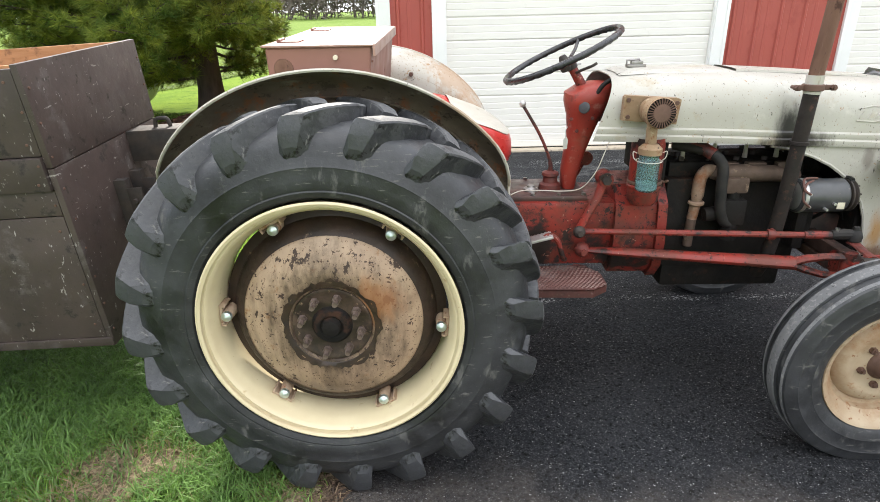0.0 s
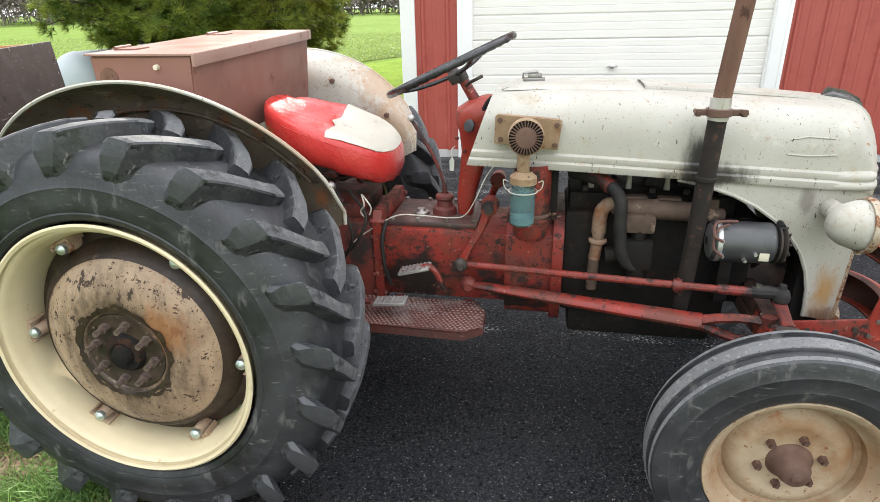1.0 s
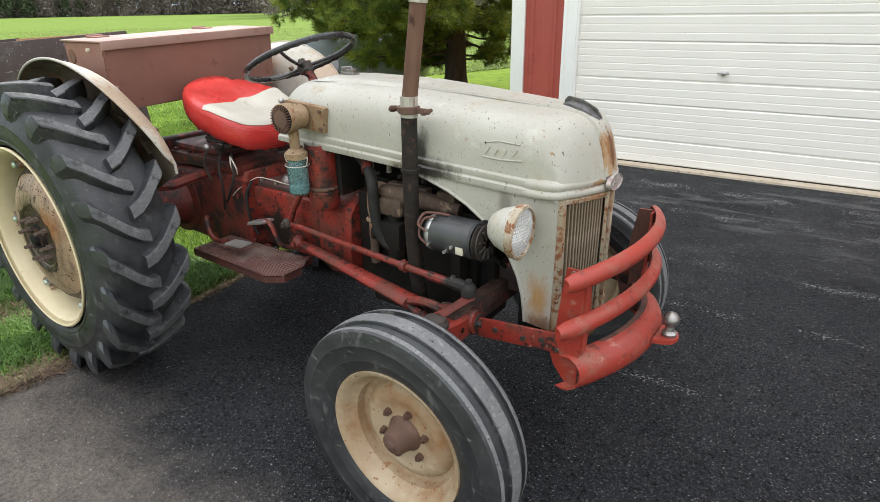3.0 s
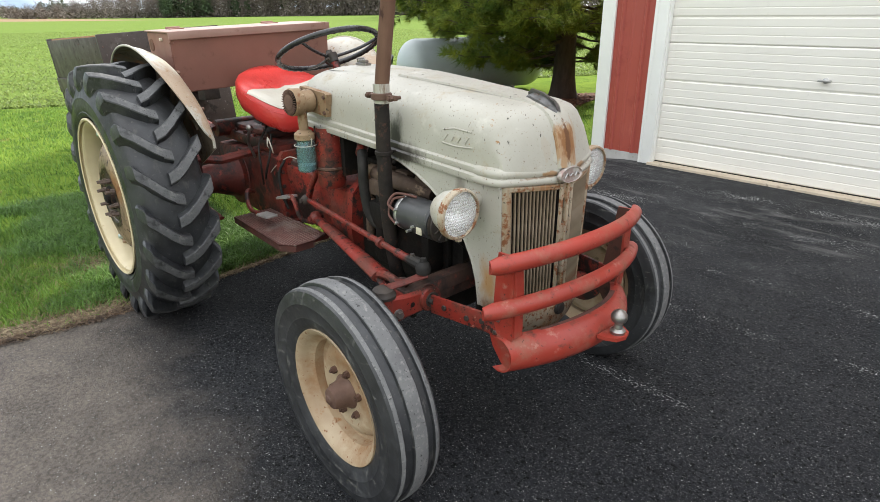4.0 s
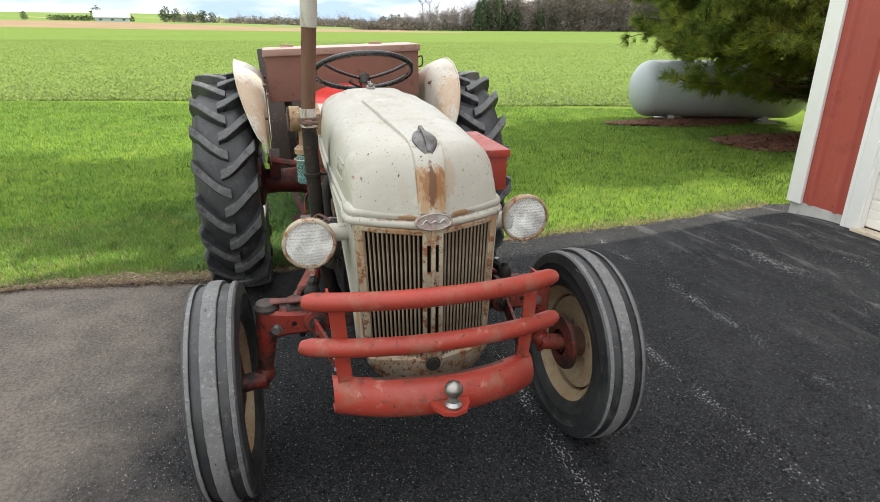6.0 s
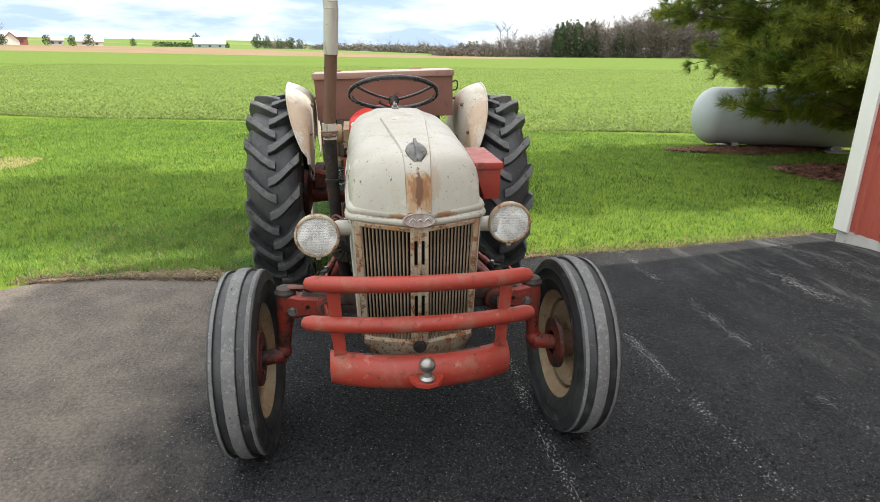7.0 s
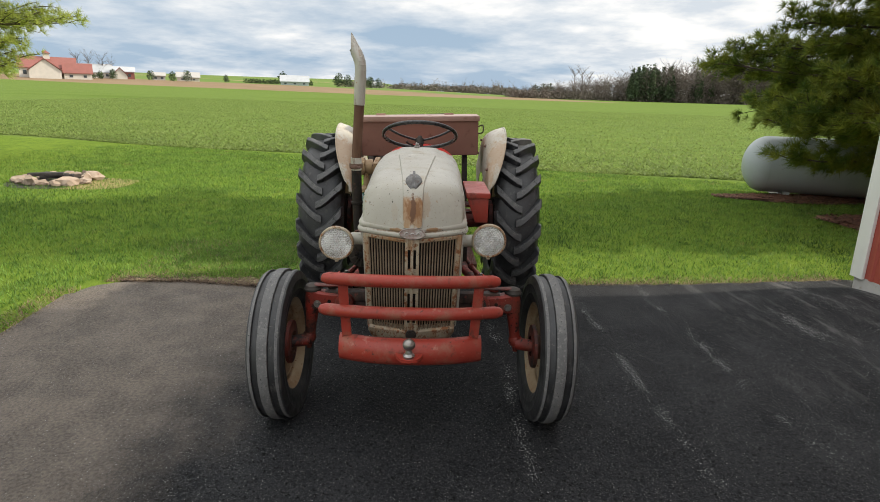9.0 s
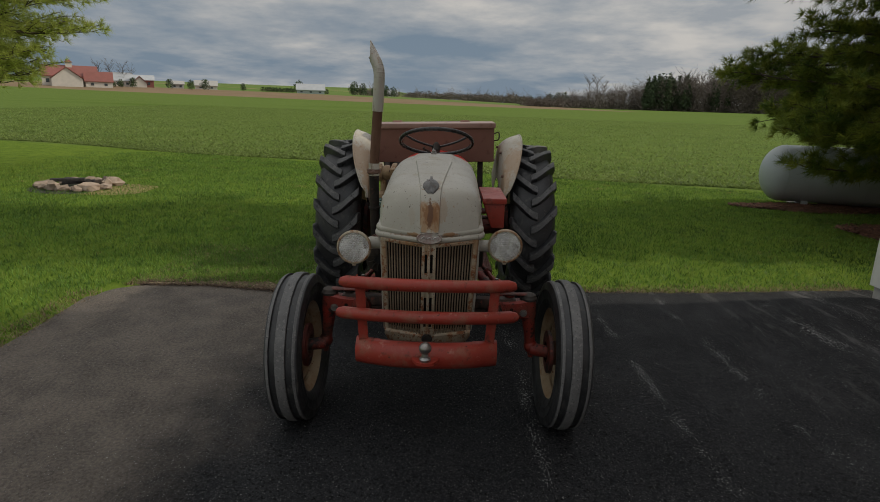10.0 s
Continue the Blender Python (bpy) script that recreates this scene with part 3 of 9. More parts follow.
def asphalt_mat():
    m = mat("sealed_black_asphalt", (0.0100, 0.0108, 0.0126), (0.0200, 0.0212, 0.0238), 1.3, (0.55, 0.78), bump=0.010, bscale=130, spec=0.10,
            spots=[((0.022, 0.022, 0.023), 1.7, 0.52, 0.76, 0.75, (0.5, 1.2, 1)), ((0.062, 0.063, 0.065), 150, 0.52, 0.60, 0.8), ((0.004, 0.004, 0.004), 70, 0.54, 0.62, 0.8), ((0.30, 0.30, 0.292), 110, 0.64, 0.66, 0.8)])
    nt = m.node_tree
    b = nt.nodes["Principled BSDF"]
    N, L = nt.nodes.new, nt.links.new
    col = b.inputs["Base Color"].links[0].from_socket
    tc = N("ShaderNodeTexCoord")
    sep = N("ShaderNodeSeparateXYZ")
    L(tc.outputs["Object"], sep.inputs[0])

    def noise_at(sc, st, detail=7):
        mp = N("ShaderNodeMapping")
        mp.inputs["Scale"].default_value = st
        L(tc.outputs["Object"], mp.inputs["Vector"])
        n = N("ShaderNodeTexNoise")
        n.inputs["Scale"].default_value = sc
        n.inputs["Detail"].default_value = detail
        n.inputs["Roughness"].default_value = 0.65
        L(mp.outputs[0], n.inputs["Vector"])
        return n.outputs["Fac"]

    def math_node(op, a, c):
        q = N("ShaderNodeMath")
        q.operation = op
        for s, v in zip(q.inputs, (a, c)):
            if isinstance(v, (int, float)):
                s.default_value = v
            else:
                L(v, s)
        return q.outputs[0]

    def ramp(src, a, z):
        r = N("ShaderNodeMapRange")
        r.inputs["From Min"].default_value, r.inputs["From Max"].default_value = a, z
        r.interpolation_type = "SMOOTHSTEP"
        L(src, r.inputs["Value"])
        return r.outputs[0]

    def blend(fac, a, c):
        x = N("ShaderNodeMix")
        x.data_type = "RGBA"
        L(fac, x.inputs["Factor"])
        L(a, x.inputs["A"])
        x.inputs["B"].default_value = (*c, 1)
        return x.outputs["Result"]

    # old, unsealed strip along the lawn, worn grey-brown
    along = math_node("MULTIPLY", sep.outputs["X"], 0.12)
    edge = math_node("ADD", math_node("ADD", sep.outputs["Y"], along), math_node("MULTIPLY", math_node("SUBTRACT", noise_at(1.6, (1, 1, 1)), 0.5), 1.1))
    old = ramp(edge, -0.48, -1.22)
    fade = math_node("ADD", math_node("MULTIPLY", ramp(noise_at(60, (1, 1, 1)), 0.40, 0.58), 0.55), math_node("MULTIPLY", ramp(noise_at(3.5, (1, 1, 1)), 0.36, 0.62), 0.45))
    col = blend(math_node("MULTIPLY", old, math_node("ADD", math_node("MULTIPLY", fade, 0.62), 0.38)), col, (0.185, 0.158, 0.134))
    # chalky scuffs in lines that run along the drive
    y = sep.outputs["Y"]
    wob = math_node("ADD", y, math_node("MULTIPLY", math_node("SUBTRACT", noise_at(1.1, (0.7, 0.4, 1)), 0.5), 0.20))
    total = None
    for y0, w in ((0.55, 0.06), (1.30, 0.065), (1.91, 0.085), (2.75, 0.12), (3.25, 0.12)):
        d = math_node("ABSOLUTE", math_node("SUBTRACT", wob, y0), 0)
        k = ramp(d, w, 0.0)
        total = k if total is None else math_node("MAXIMUM", total, k)
    patch = ramp(noise_at(3.2, (0.8, 1, 1)), 0.42, 0.60)
    # single chalk grains, dense in the lines and rare between them
    crowd = math_node("ADD", noise_at(100, (0.8, 1, 1), 3), math_node("MULTIPLY", math_node("MULTIPLY", total, patch), 0.115))
    col = blend(math_node("MULTIPLY", ramp(crowd, 0.65, 0.68), 0.9), col, (0.38, 0.38, 0.372))
    # dust on the shed side; lane kept black as painted shade under the tractor
    dust = math_node("MULTIPLY", ramp(noise_at(1.4, (0.6, 1.4, 1)), 0.40, 0.68), ramp(sep.outputs["Y"], 0.8, 2.4))
    grain = math_node("ADD", math_node("MULTIPLY", ramp(noise_at(110, (1, 1, 1)), 0.45, 0.62), 0.7), 0.3)
    col = blend(math_node("MULTIPLY", math_node("MULTIPLY", dust, grain), 0.5), col, (0.075, 0.076, 0.079))
    # brushed smears beside the shed
    smear = math_node("MULTIPLY", ramp(noise_at(2.2, (0.7, 3.0, 1)), 0.52, 0.66), ramp(sep.outputs["Y"], 1.9, 2.9))
    col = blend(math_node("MULTIPLY", smear, 0.40), col, (0.20, 0.195, 0.19))
    L(col, b.inputs["Base Color"])
    return m


def build_asphalt():
    rnd = random.Random(5)
    edge = []
    # along the barn corner and the lawn, then the side towards the open lawn
    for i in range(60):
        t = i / 59
        y = 4.6 - t * 6.7
        edge.append((float(drive_edge(y)) + rnd.uniform(-0.025, 0.025), y))
    for i in range(10):
        a = i / 10 * math.pi / 2
        edge.append((0.16 - 0.36 * math.cos(a) + rnd.uniform(-0.02, 0.02), -2.12 - 0.45 * math.sin(a)))
    for i in range(40):
        edge.append((0.16 + i * 0.55, -2.60 - 0.04 * i * 0.3 + rnd.uniform(-0.03, 0.03)))
    edge += [(30, -3.2), (30, 4.6)]
    bm = B()
    top = [bm.verts.new((x, y, 0)) for x, y in edge]
    low = [bm.verts.new((x, y, -0.06)) for x, y in edge]
    bm.faces.new(list(top))
    n = len(top)
    for i in range(n):
        bm.faces.new((top[i], low[i], low[(i + 1) % n], top[(i + 1) % n]))
    bmesh.ops.recalc_face_normals(bm, faces=bm.faces[:])
    for axis, cuts in ((1, (1.9, 2.2, 2.5, 2.8, 3.1, 3.4, 3.7)), (0, (-0.4, -0.2, 0.0, 0.2, 0.35))):
        for k in cuts:
            co, no = [0, 0, 0], [0, 0, 0]
            co[axis], no[axis] = k, 1
            bmesh.ops.bisect_plane(bm, geom=bm.verts[:] + bm.edges[:] + bm.faces[:], plane_co=co, plane_no=no)
    for v in bm.verts:
        v.co.z += apron(v.co.x, v.co.y)
    ob = part("road", bm, asphalt_mat(), smooth=20)
    tagged(ob, "black sealed asphalt drive with chalky scuffs and a worn grey edge", "driveway", kind="structure")


build_asphalt()


def build_bare_soil():
    """Bare crumbly soil along the drive's edge, and a worn patch beside the wheel."""
    soil = mat("crumbly_brown_soil", (0.19, 0.145, 0.098), (0.125, 0.092, 0.062), 18, (0.9, 1.0), spec=0.05, bump=0.02, bscale=55, spots=[((0.34, 0.28, 0.18), 40, 0.50, 0.60, 0.95), ((0.035, 0.025, 0.018), 70, 0.57, 0.63, 0.95)])
    rnd = random.Random(21)
    bm = B()
    rows = []
    for i in range(120):
        y = -2.30 + 3.6 * i / 119
        e = float(drive_edge(y)) + 0.01
        w = (0.05 + 0.16 * math.exp(-((y + 1.25) / 0.62) ** 4)) * (1 + 0.5 * noise.noise(Vector((y * 7, 3, 0)))) + rnd.uniform(-0.012, 0.012)
        rows.append([bm.verts.new((e + 0.02 - w * k / 6, y, (-0.014 if k in (0, 6) else 0.004 + 0.014 * math.sin(math.pi * k / 6) * (0.6 + 0.8 * noise.noise(Vector((k * 2.0, y * 16, 1))))))) for k in range(7)])
    skin(bm, rows, closed=False, cap=False)
    bmesh.ops.recalc_face_normals(bm, faces=bm.faces[:])
    tagged(part("soil", bm, soil), "bare crumbly brown soil along the drive edge", "soil", kind="stuff")
    bm = B()
    c = bm.verts.new((-0.78, -0.62, 0.003))
    rings = [c]
    prev = None
    for r, z in ((0.4, 0.003), (0.8, -0.002), (1.0, -0.013)):
        ring_v = []
        for k in range(48):
            a = 2 * math.pi * k / 48
            f = 0.8 * r * (1 + 0.30 * math.sin(3 * a + 0.5) + 0.18 * math.sin(7 * a))
            ring_v.append(bm.verts.new((-0.78 + 0.26 * f * math.cos(a), -0.62 + 0.19 * f * math.sin(a), z + rnd.uniform(-0.002, 0.003))))
        for k in range(48):
            if prev is None:
                bm.faces.new((c, ring_v[k], ring_v[(k + 1) % 48]))
            else:
                bm.faces.new((prev[k], ring_v[k], ring_v[(k + 1) % 48], prev[(k + 1) % 48]))
        prev = ring_v
    bmesh.ops.recalc_face_normals(bm, faces=bm.faces[:])
    tagged(part("soil", bm, soil), "worn bare patch with dead straw in the lawn", "soil", kind="stuff")


build_bare_soil()


# ---- shed ----
BX, BY, BH = -0.14, 3.76, 5.1
DOORS = [(0.49, 3.07), (4.45, 7.03)]
DOOR_H = 2.75


def rib_profile(x0, x1, step=0.2286):
    """Steel siding seen from above: (x, push) with narrow ribs."""
    pts = [(x0, 0.0)]
    x = x0 + 0.06
    while x + 0.06 < x1:
        pts += [(x, 0.0), (x + 0.012, 0.017), (x + 0.032, 0.017), (x + 0.044, 0.0)]
        pts += [(x + 0.105, 0.0), (x + 0.112, 0.004), (x + 0.135, 0.004), (x + 0.142, 0.0)]
        x += step
    pts = [p for p in pts if p[0] <= x1 - 0.001]
    pts.append((x1, 0.0))
    return pts


def siding(x0, x1, z0, z1, name):
    bm = B()
    front = [(x, BY - d) for x, d in rib_profile(x0, x1)]
    extrude_outline(bm, front + [(x1, BY + 0.02), (x0, BY + 0.02)], "z", z0, z1)
    return bm


def build_barn():
    wall = thing("wall_front", (0, 0, 0), "brick red ribbed steel shed wall with white trim", "wall", kind="structure")
    spans = [(BX + 0.10, DOORS[0][0] - 0.10), (DOORS[0][1] + 0.10, DOORS[1][0] - 0.10), (DOORS[1][1] + 0.10, 12.0)]
    for x0, x1 in spans:
        part("siding", siding(x0, x1, 0.155, BH, "siding"), M["barn_red"], wall, smooth=0)
        bm = B()
        box(bm, x0 - 0.1, x1 + (0.1 if x1 < 11 else 0), BY - 0.004, BY + 0.14, -0.06, 0.155, 0.004)
        part("foundation", bm, M["concrete"], wall, "grey concrete base strip")
    for x0, x1 in DOORS:
        part("siding", siding(x0 - 0.10, x1 + 0.10, DOOR_H + 0.1, BH, "siding"), M["barn_red"], wall, smooth=0)
        # a row of nail heads low on the sheets
    bm = B()
    for x0, x1 in spans:
        x = x0 + 0.05
        while x < x1 - 0.03:
            for z in (0.195, 1.02, 2.0):
                cyl(bm, (x, BY, z), (x, BY - 0.006, z), 0.006, n=6)
            x += 0.2286 / 2
    part("nail_head", bm, M["barn_red"], wall, "painted nail head")
    # corner post
    bm = B()
    box(bm, BX - 0.02, BX + 0.11, BY - 0.028, BY + 0.0, 0.145, BH, 0.003)
    box(bm, BX - 0.026, BX, BY - 0.0285, BY + 0.12, 0.145, BH, 0.003)
    tagged(part("trim", bm, M["white_trim"]), "white steel corner trim on the shed", "trim", kind="structure")
    # side, back and roof
    bm = B()
    box(bm, BX, 0.0, BY + 0.03, 12.0, -0.06, BH)
    tagged(part("wall_west", bm, M["barn_red"]), "red steel side wall of the shed", "wall", kind="structure")
    bm = B()
    box(bm, 12.0, 12.2, BY, 12.0, -0.06, BH)
    tagged(part("wall_east", bm, M["barn_red"]), "red steel far wall of the shed", "wall", kind="structure")
    bm = B()
    box(bm, BX, 12.2, 12.0, 12.2, -0.06, BH)
    tagged(part("wall_back", bm, M["barn_red"]), "red steel back wall of the shed", "wall", kind="structure")
    bm = B()
    box(bm, 0.0, 12.0, BY + 0.25, 12.0, -0.05, 0.03)
    tagged(part("floor", bm, M["concrete"]), "concrete shed floor", "floor", kind="structure")
    bm = B()
    extrude_outline(bm, [(BY - 0.3, BH - 0.02), (8.1, BH + 1.25), (12.5, BH - 0.02), (12.5, BH + 0.05), (8.1, BH + 1.34), (BY - 0.3, BH + 0.05)], "x", BX - 0.06, 12.5)
    tagged(part("roof", bm, M["roof_white"], smooth=0), "pale steel shed roof", "roof", kind="structure")
    # doors
    for k, (x0, x1) in enumerate(DOORS):
        d = thing(f"door_{k + 1}", (0, 0, 0), "white ribbed sectional garage door, closed", "garage door", "garage doors", "structure")
        n = 5
        h = (DOOR_H - 0.112) / n
        for s in range(n):
            z0 = 0.112 + s * h
            bm = B()
            prof = [(z0 + 0.001, 0.007), (z0 + 0.006, 0.012)]
            # two banks of fine ribs, parted by a deeper step
            for lo, hi, ribs in ((0.010, 0.385, 3), (0.415, 0.985, 5)):
                w = (hi - lo) * h / ribs
                for r in range(ribs):
                    zb = z0 + lo * h + r * w
                    prof += [(zb + 0.002, 0.0135), (zb + w * 0.10, 0.0150), (zb + w * 0.88, 0.0160), (zb + w * 0.94, 0.0155), (zb + w * 0.985, 0.0125)]
                prof += [(z0 + hi * h + 0.001, 0.0075), (z0 + hi * h + 0.010, 0.0085)] if hi < 0.5 else [(z0 + h - 0.003, 0.010), (z0 + h - 0.001, 0.007)]
            yb = BY + 0.055
            a = [bm.verts.new((x0, yb - p, z)) for z, p in prof]
            b = [bm.verts.new((x1, yb - p, z)) for z, p in prof]
            for i in range(len(prof) - 1):
                bm.faces.new((a[i], b[i], b[i + 1], a[i + 1]))
            c = [bm.verts.new((x, yb + 0.04, z)) for x in (x0, x1) for z in (prof[0][0], prof[-1][0])]
            bm.faces.new((a[0], c[0], c[2], b[0]))
            bm.faces.new((a[-1], b[-1], c[3], c[1]))
            bm.faces.new((c[0], c[1], c[3], c[2]))
            bmesh.ops.recalc_face_normals(bm, faces=bm.faces[:])
            part("panel", bm, M["door_white"], d, smooth=0)
        bm = B()
        xm = x0 + 1.28
        lathe(bm, [(0, 0.021), (0.012, 0.021), (0.016, 0.010), (0.035, 0.008)], (xm, BY + 0.042, 0.93), (0, -1, 0), 14, cap=True)
        box(bm, xm - 0.046, xm + 0.046, BY - 0.008, BY + 0.010, 0.921, 0.939, 0.005)
        part("handle", bm, M["silver"], d, "small silver door handle")
        bm = B()
        box(bm, x0, x1, BY + 0.045, BY + 0.075, 0.100, 0.1115, 0.002)
        part("seal", bm, M["black_rubber"], d, "black rubber bottom seal")
        # white frame round the opening
        for nm, (a0, a1, b0, b1) in {"jamb_a": (x0 - 0.115, x0, 0.0, DOOR_H + 0.11), "jamb_b": (x1, x1 + 0.115, 0.0, DOOR_H + 0.11), "head": (x0, x1, DOOR_H, DOOR_H + 0.11)}.items():
            bm = B()
            box(bm, a0, a1, BY - 0.03, BY + 0.06, b0 + 0.004, b1, 0.003)
            if nm == "jamb_a":
                box(bm, a1 - 0.045, a1 + 0.010, BY - 0.012, BY + 0.036, b0 + 0.008, b1 - 0.004, 0.002)
                box(bm, a0 - 0.012, a0 + 0.02, BY - 0.036, BY, b0 + 0.004, b1, 0.002)
            elif nm == "jamb_b":
                box(bm, a0 - 0.010, a0 + 0.045, BY - 0.012, BY + 0.036, b0 + 0.008, b1 - 0.004, 0.002)
                box(bm, a1 - 0.02, a1 + 0.012, BY - 0.036, BY, b0 + 0.004, b1, 0.002)
            part("frame", bm, M["white_trim"], d, "white door frame board")
        bm = B()
        box(bm, x0 - 0.02, x1 + 0.02, BY - 0.07, BY + 0.25, -0.06, 0.104, 0.008)
        for v in bm.verts:
            v.co.z += 0.004 * noise.noise(v.co * 6)
        tagged(part("sill", bm, M["sill"]), "tan stained concrete door sill", "sill", kind="structure")


build_barn()


# ---- gas tank ----
def build_tank():
    ax = Vector((0.36, 1.0, 0)).normalized()
    ang = math.degrees(math.atan2(ax.y, ax.x))
    c = Vector((-5.06, 7.11, -0.04))
    t = thing("gas_tank", c, "pale grey horizontal gas tank on concrete blocks under the pine", "gas tank", rz=ang)
    R, Ln = 0.47, 3.0
    h = Ln / 2 - R * 0.75
    prof = [(-h - R * 0.75 * math.cos(a), R * math.sin(a)) for a in [i * math.pi / 2 / 10 for i in range(11)]]
    prof += [(-p, r) for p, r in reversed(prof)]
    bm = B()
    lathe(bm, prof, (0, 0, 0.09 + R), (1, 0, 0), 48)
    part("tank_body", bm, M["tank"], t)
    bm = B()
    for x in (-h, 0.0, h):
        lathe(bm, [(x - 0.006, R + 0.0005), (x, R + 0.004), (x + 0.006, R + 0.0005)], (0, 0, 0.09 + R), (1, 0, 0), 48)
    part("weld_seam", bm, M["tank"], t, "raised weld seam")
    for x in (-0.79, 0.79):
        bm = B()
        box(bm, x - 0.05, x + 0.05, -0.20, -0.14, 0.045, 0.2, 0.004)
        box(bm, x - 0.05, x + 0.05, 0.14, 0.20, 0.045, 0.2, 0.004)
        box(bm, x - 0.06, x + 0.06, -0.22, 0.22, 0.05, 0.062, 0.003)
        part("saddle", bm, M["tank"], t, "welded steel foot")
        bm = B()
        box(bm, x - 0.17, x + 0.17, -0.34, 0.34, -0.03, 0.048, 0.008)
        part("block", bm, M["concrete"], t, "flat concrete block")
    bm = B()
    lathe(bm, [(0, 0.19), (0.10, 0.19), (0.16, 0.16), (0.19, 0.08), (0.2, 0.0)], (0.1, 0, 0.09 + 2 * R - 0.02), (0, 0, 1), 24)
    part("valve_dome", bm, M["tank"], t, "pale grey valve cover dome")
    bm = B()
    cyl(bm, (0.45, 0.05, 0.1), (0.45, 0.05, -0.02), 0.012, n=8)
    part("feed_pipe", bm, M["dark_steel"], t)


build_tank()


def mulch_bed(name, cx, cy, rx, ry, seed, label):
    rnd = np.random.RandomState(seed)
    n = 2600
    a = rnd.rand(n) * 2 * np.pi
    r = np.sqrt(rnd.rand(n)) * (1 + 0.16 * np.sin(3 * a + seed))
    px, py = cx + rx * r * np.cos(a), cy + ry * r * np.sin(a)
    pz = 0.002 + 0.028 * (1 - np.clip(r, 0, 1) ** 2) + rnd.rand(n) * 0.012
    ln, wd, th = 0.02 + rnd.rand(n) * 0.045, 0.006 + rnd.rand(n) * 0.012, rnd.rand(n) * np.pi
    ux, uy = np.cos(th) * ln, np.sin(th) * ln
    vx, vy = -np.sin(th) * wd, np.cos(th) * wd
    tilt = (rnd.rand(n) - 0.5) * 0.03
    V = np.stack([np.stack([px - ux - vx, py - uy - vy, pz - tilt], 1), np.stack([px + ux - vx, py + uy - vy, pz + tilt], 1),
                  np.stack([px + ux + vx, py + uy + vy, pz + tilt + 0.004], 1), np.stack([px - ux + vx, py - uy + vy, pz - tilt + 0.004], 1)], 1).reshape(-1, 3)
    F = np.arange(4 * n).reshape(-1, 4)
    ob = points_mesh(name, V, F, mulch_mat)
    tagged(ob, label, "mulch", kind="stuff")
    bm = B()
    c = bm.verts.new((cx, cy, 0.024))
    rr = [bm.verts.new((cx + rx * 1.02 * (1 + 0.16 * math.sin(3 * t + seed)) * math.cos(t), cy + ry * 1.02 * (1 + 0.16 * math.sin(3 * t + seed)) * math.sin(t), -0.015)) for t in [i * 2 * math.pi / 40 for i in range(40)]]
    for i in range(40):
        bm.faces.new((c, rr[i], rr[(i + 1) % 40]))
    tagged(part("mulch_base", bm, M["mulch"]), "bare red-brown soil under wood chips", "mulch", kind="stuff")


mulch_mat = mat("wood_chips", (0.20, 0.095, 0.058), (0.12, 0.055, 0.034), 30, (0.85, 0.95), island=0.5)
mulch_bed("mulch", -3.0, 6.80, 0.58, 1.35, 3, "red-brown wood chips round the pine trunk")
mulch_bed("mulch", -4.98, 6.65, 0.42, 1.55, 8, "red-brown wood chips under the gas tank")


# ---- pines ----
def needle_mat(name, c1, c2, leaf):
    return mat(name, c1, c2, 4.5, (0.5, 0.65), island=0.35, spec=0.3, leaf=leaf, detail=3)


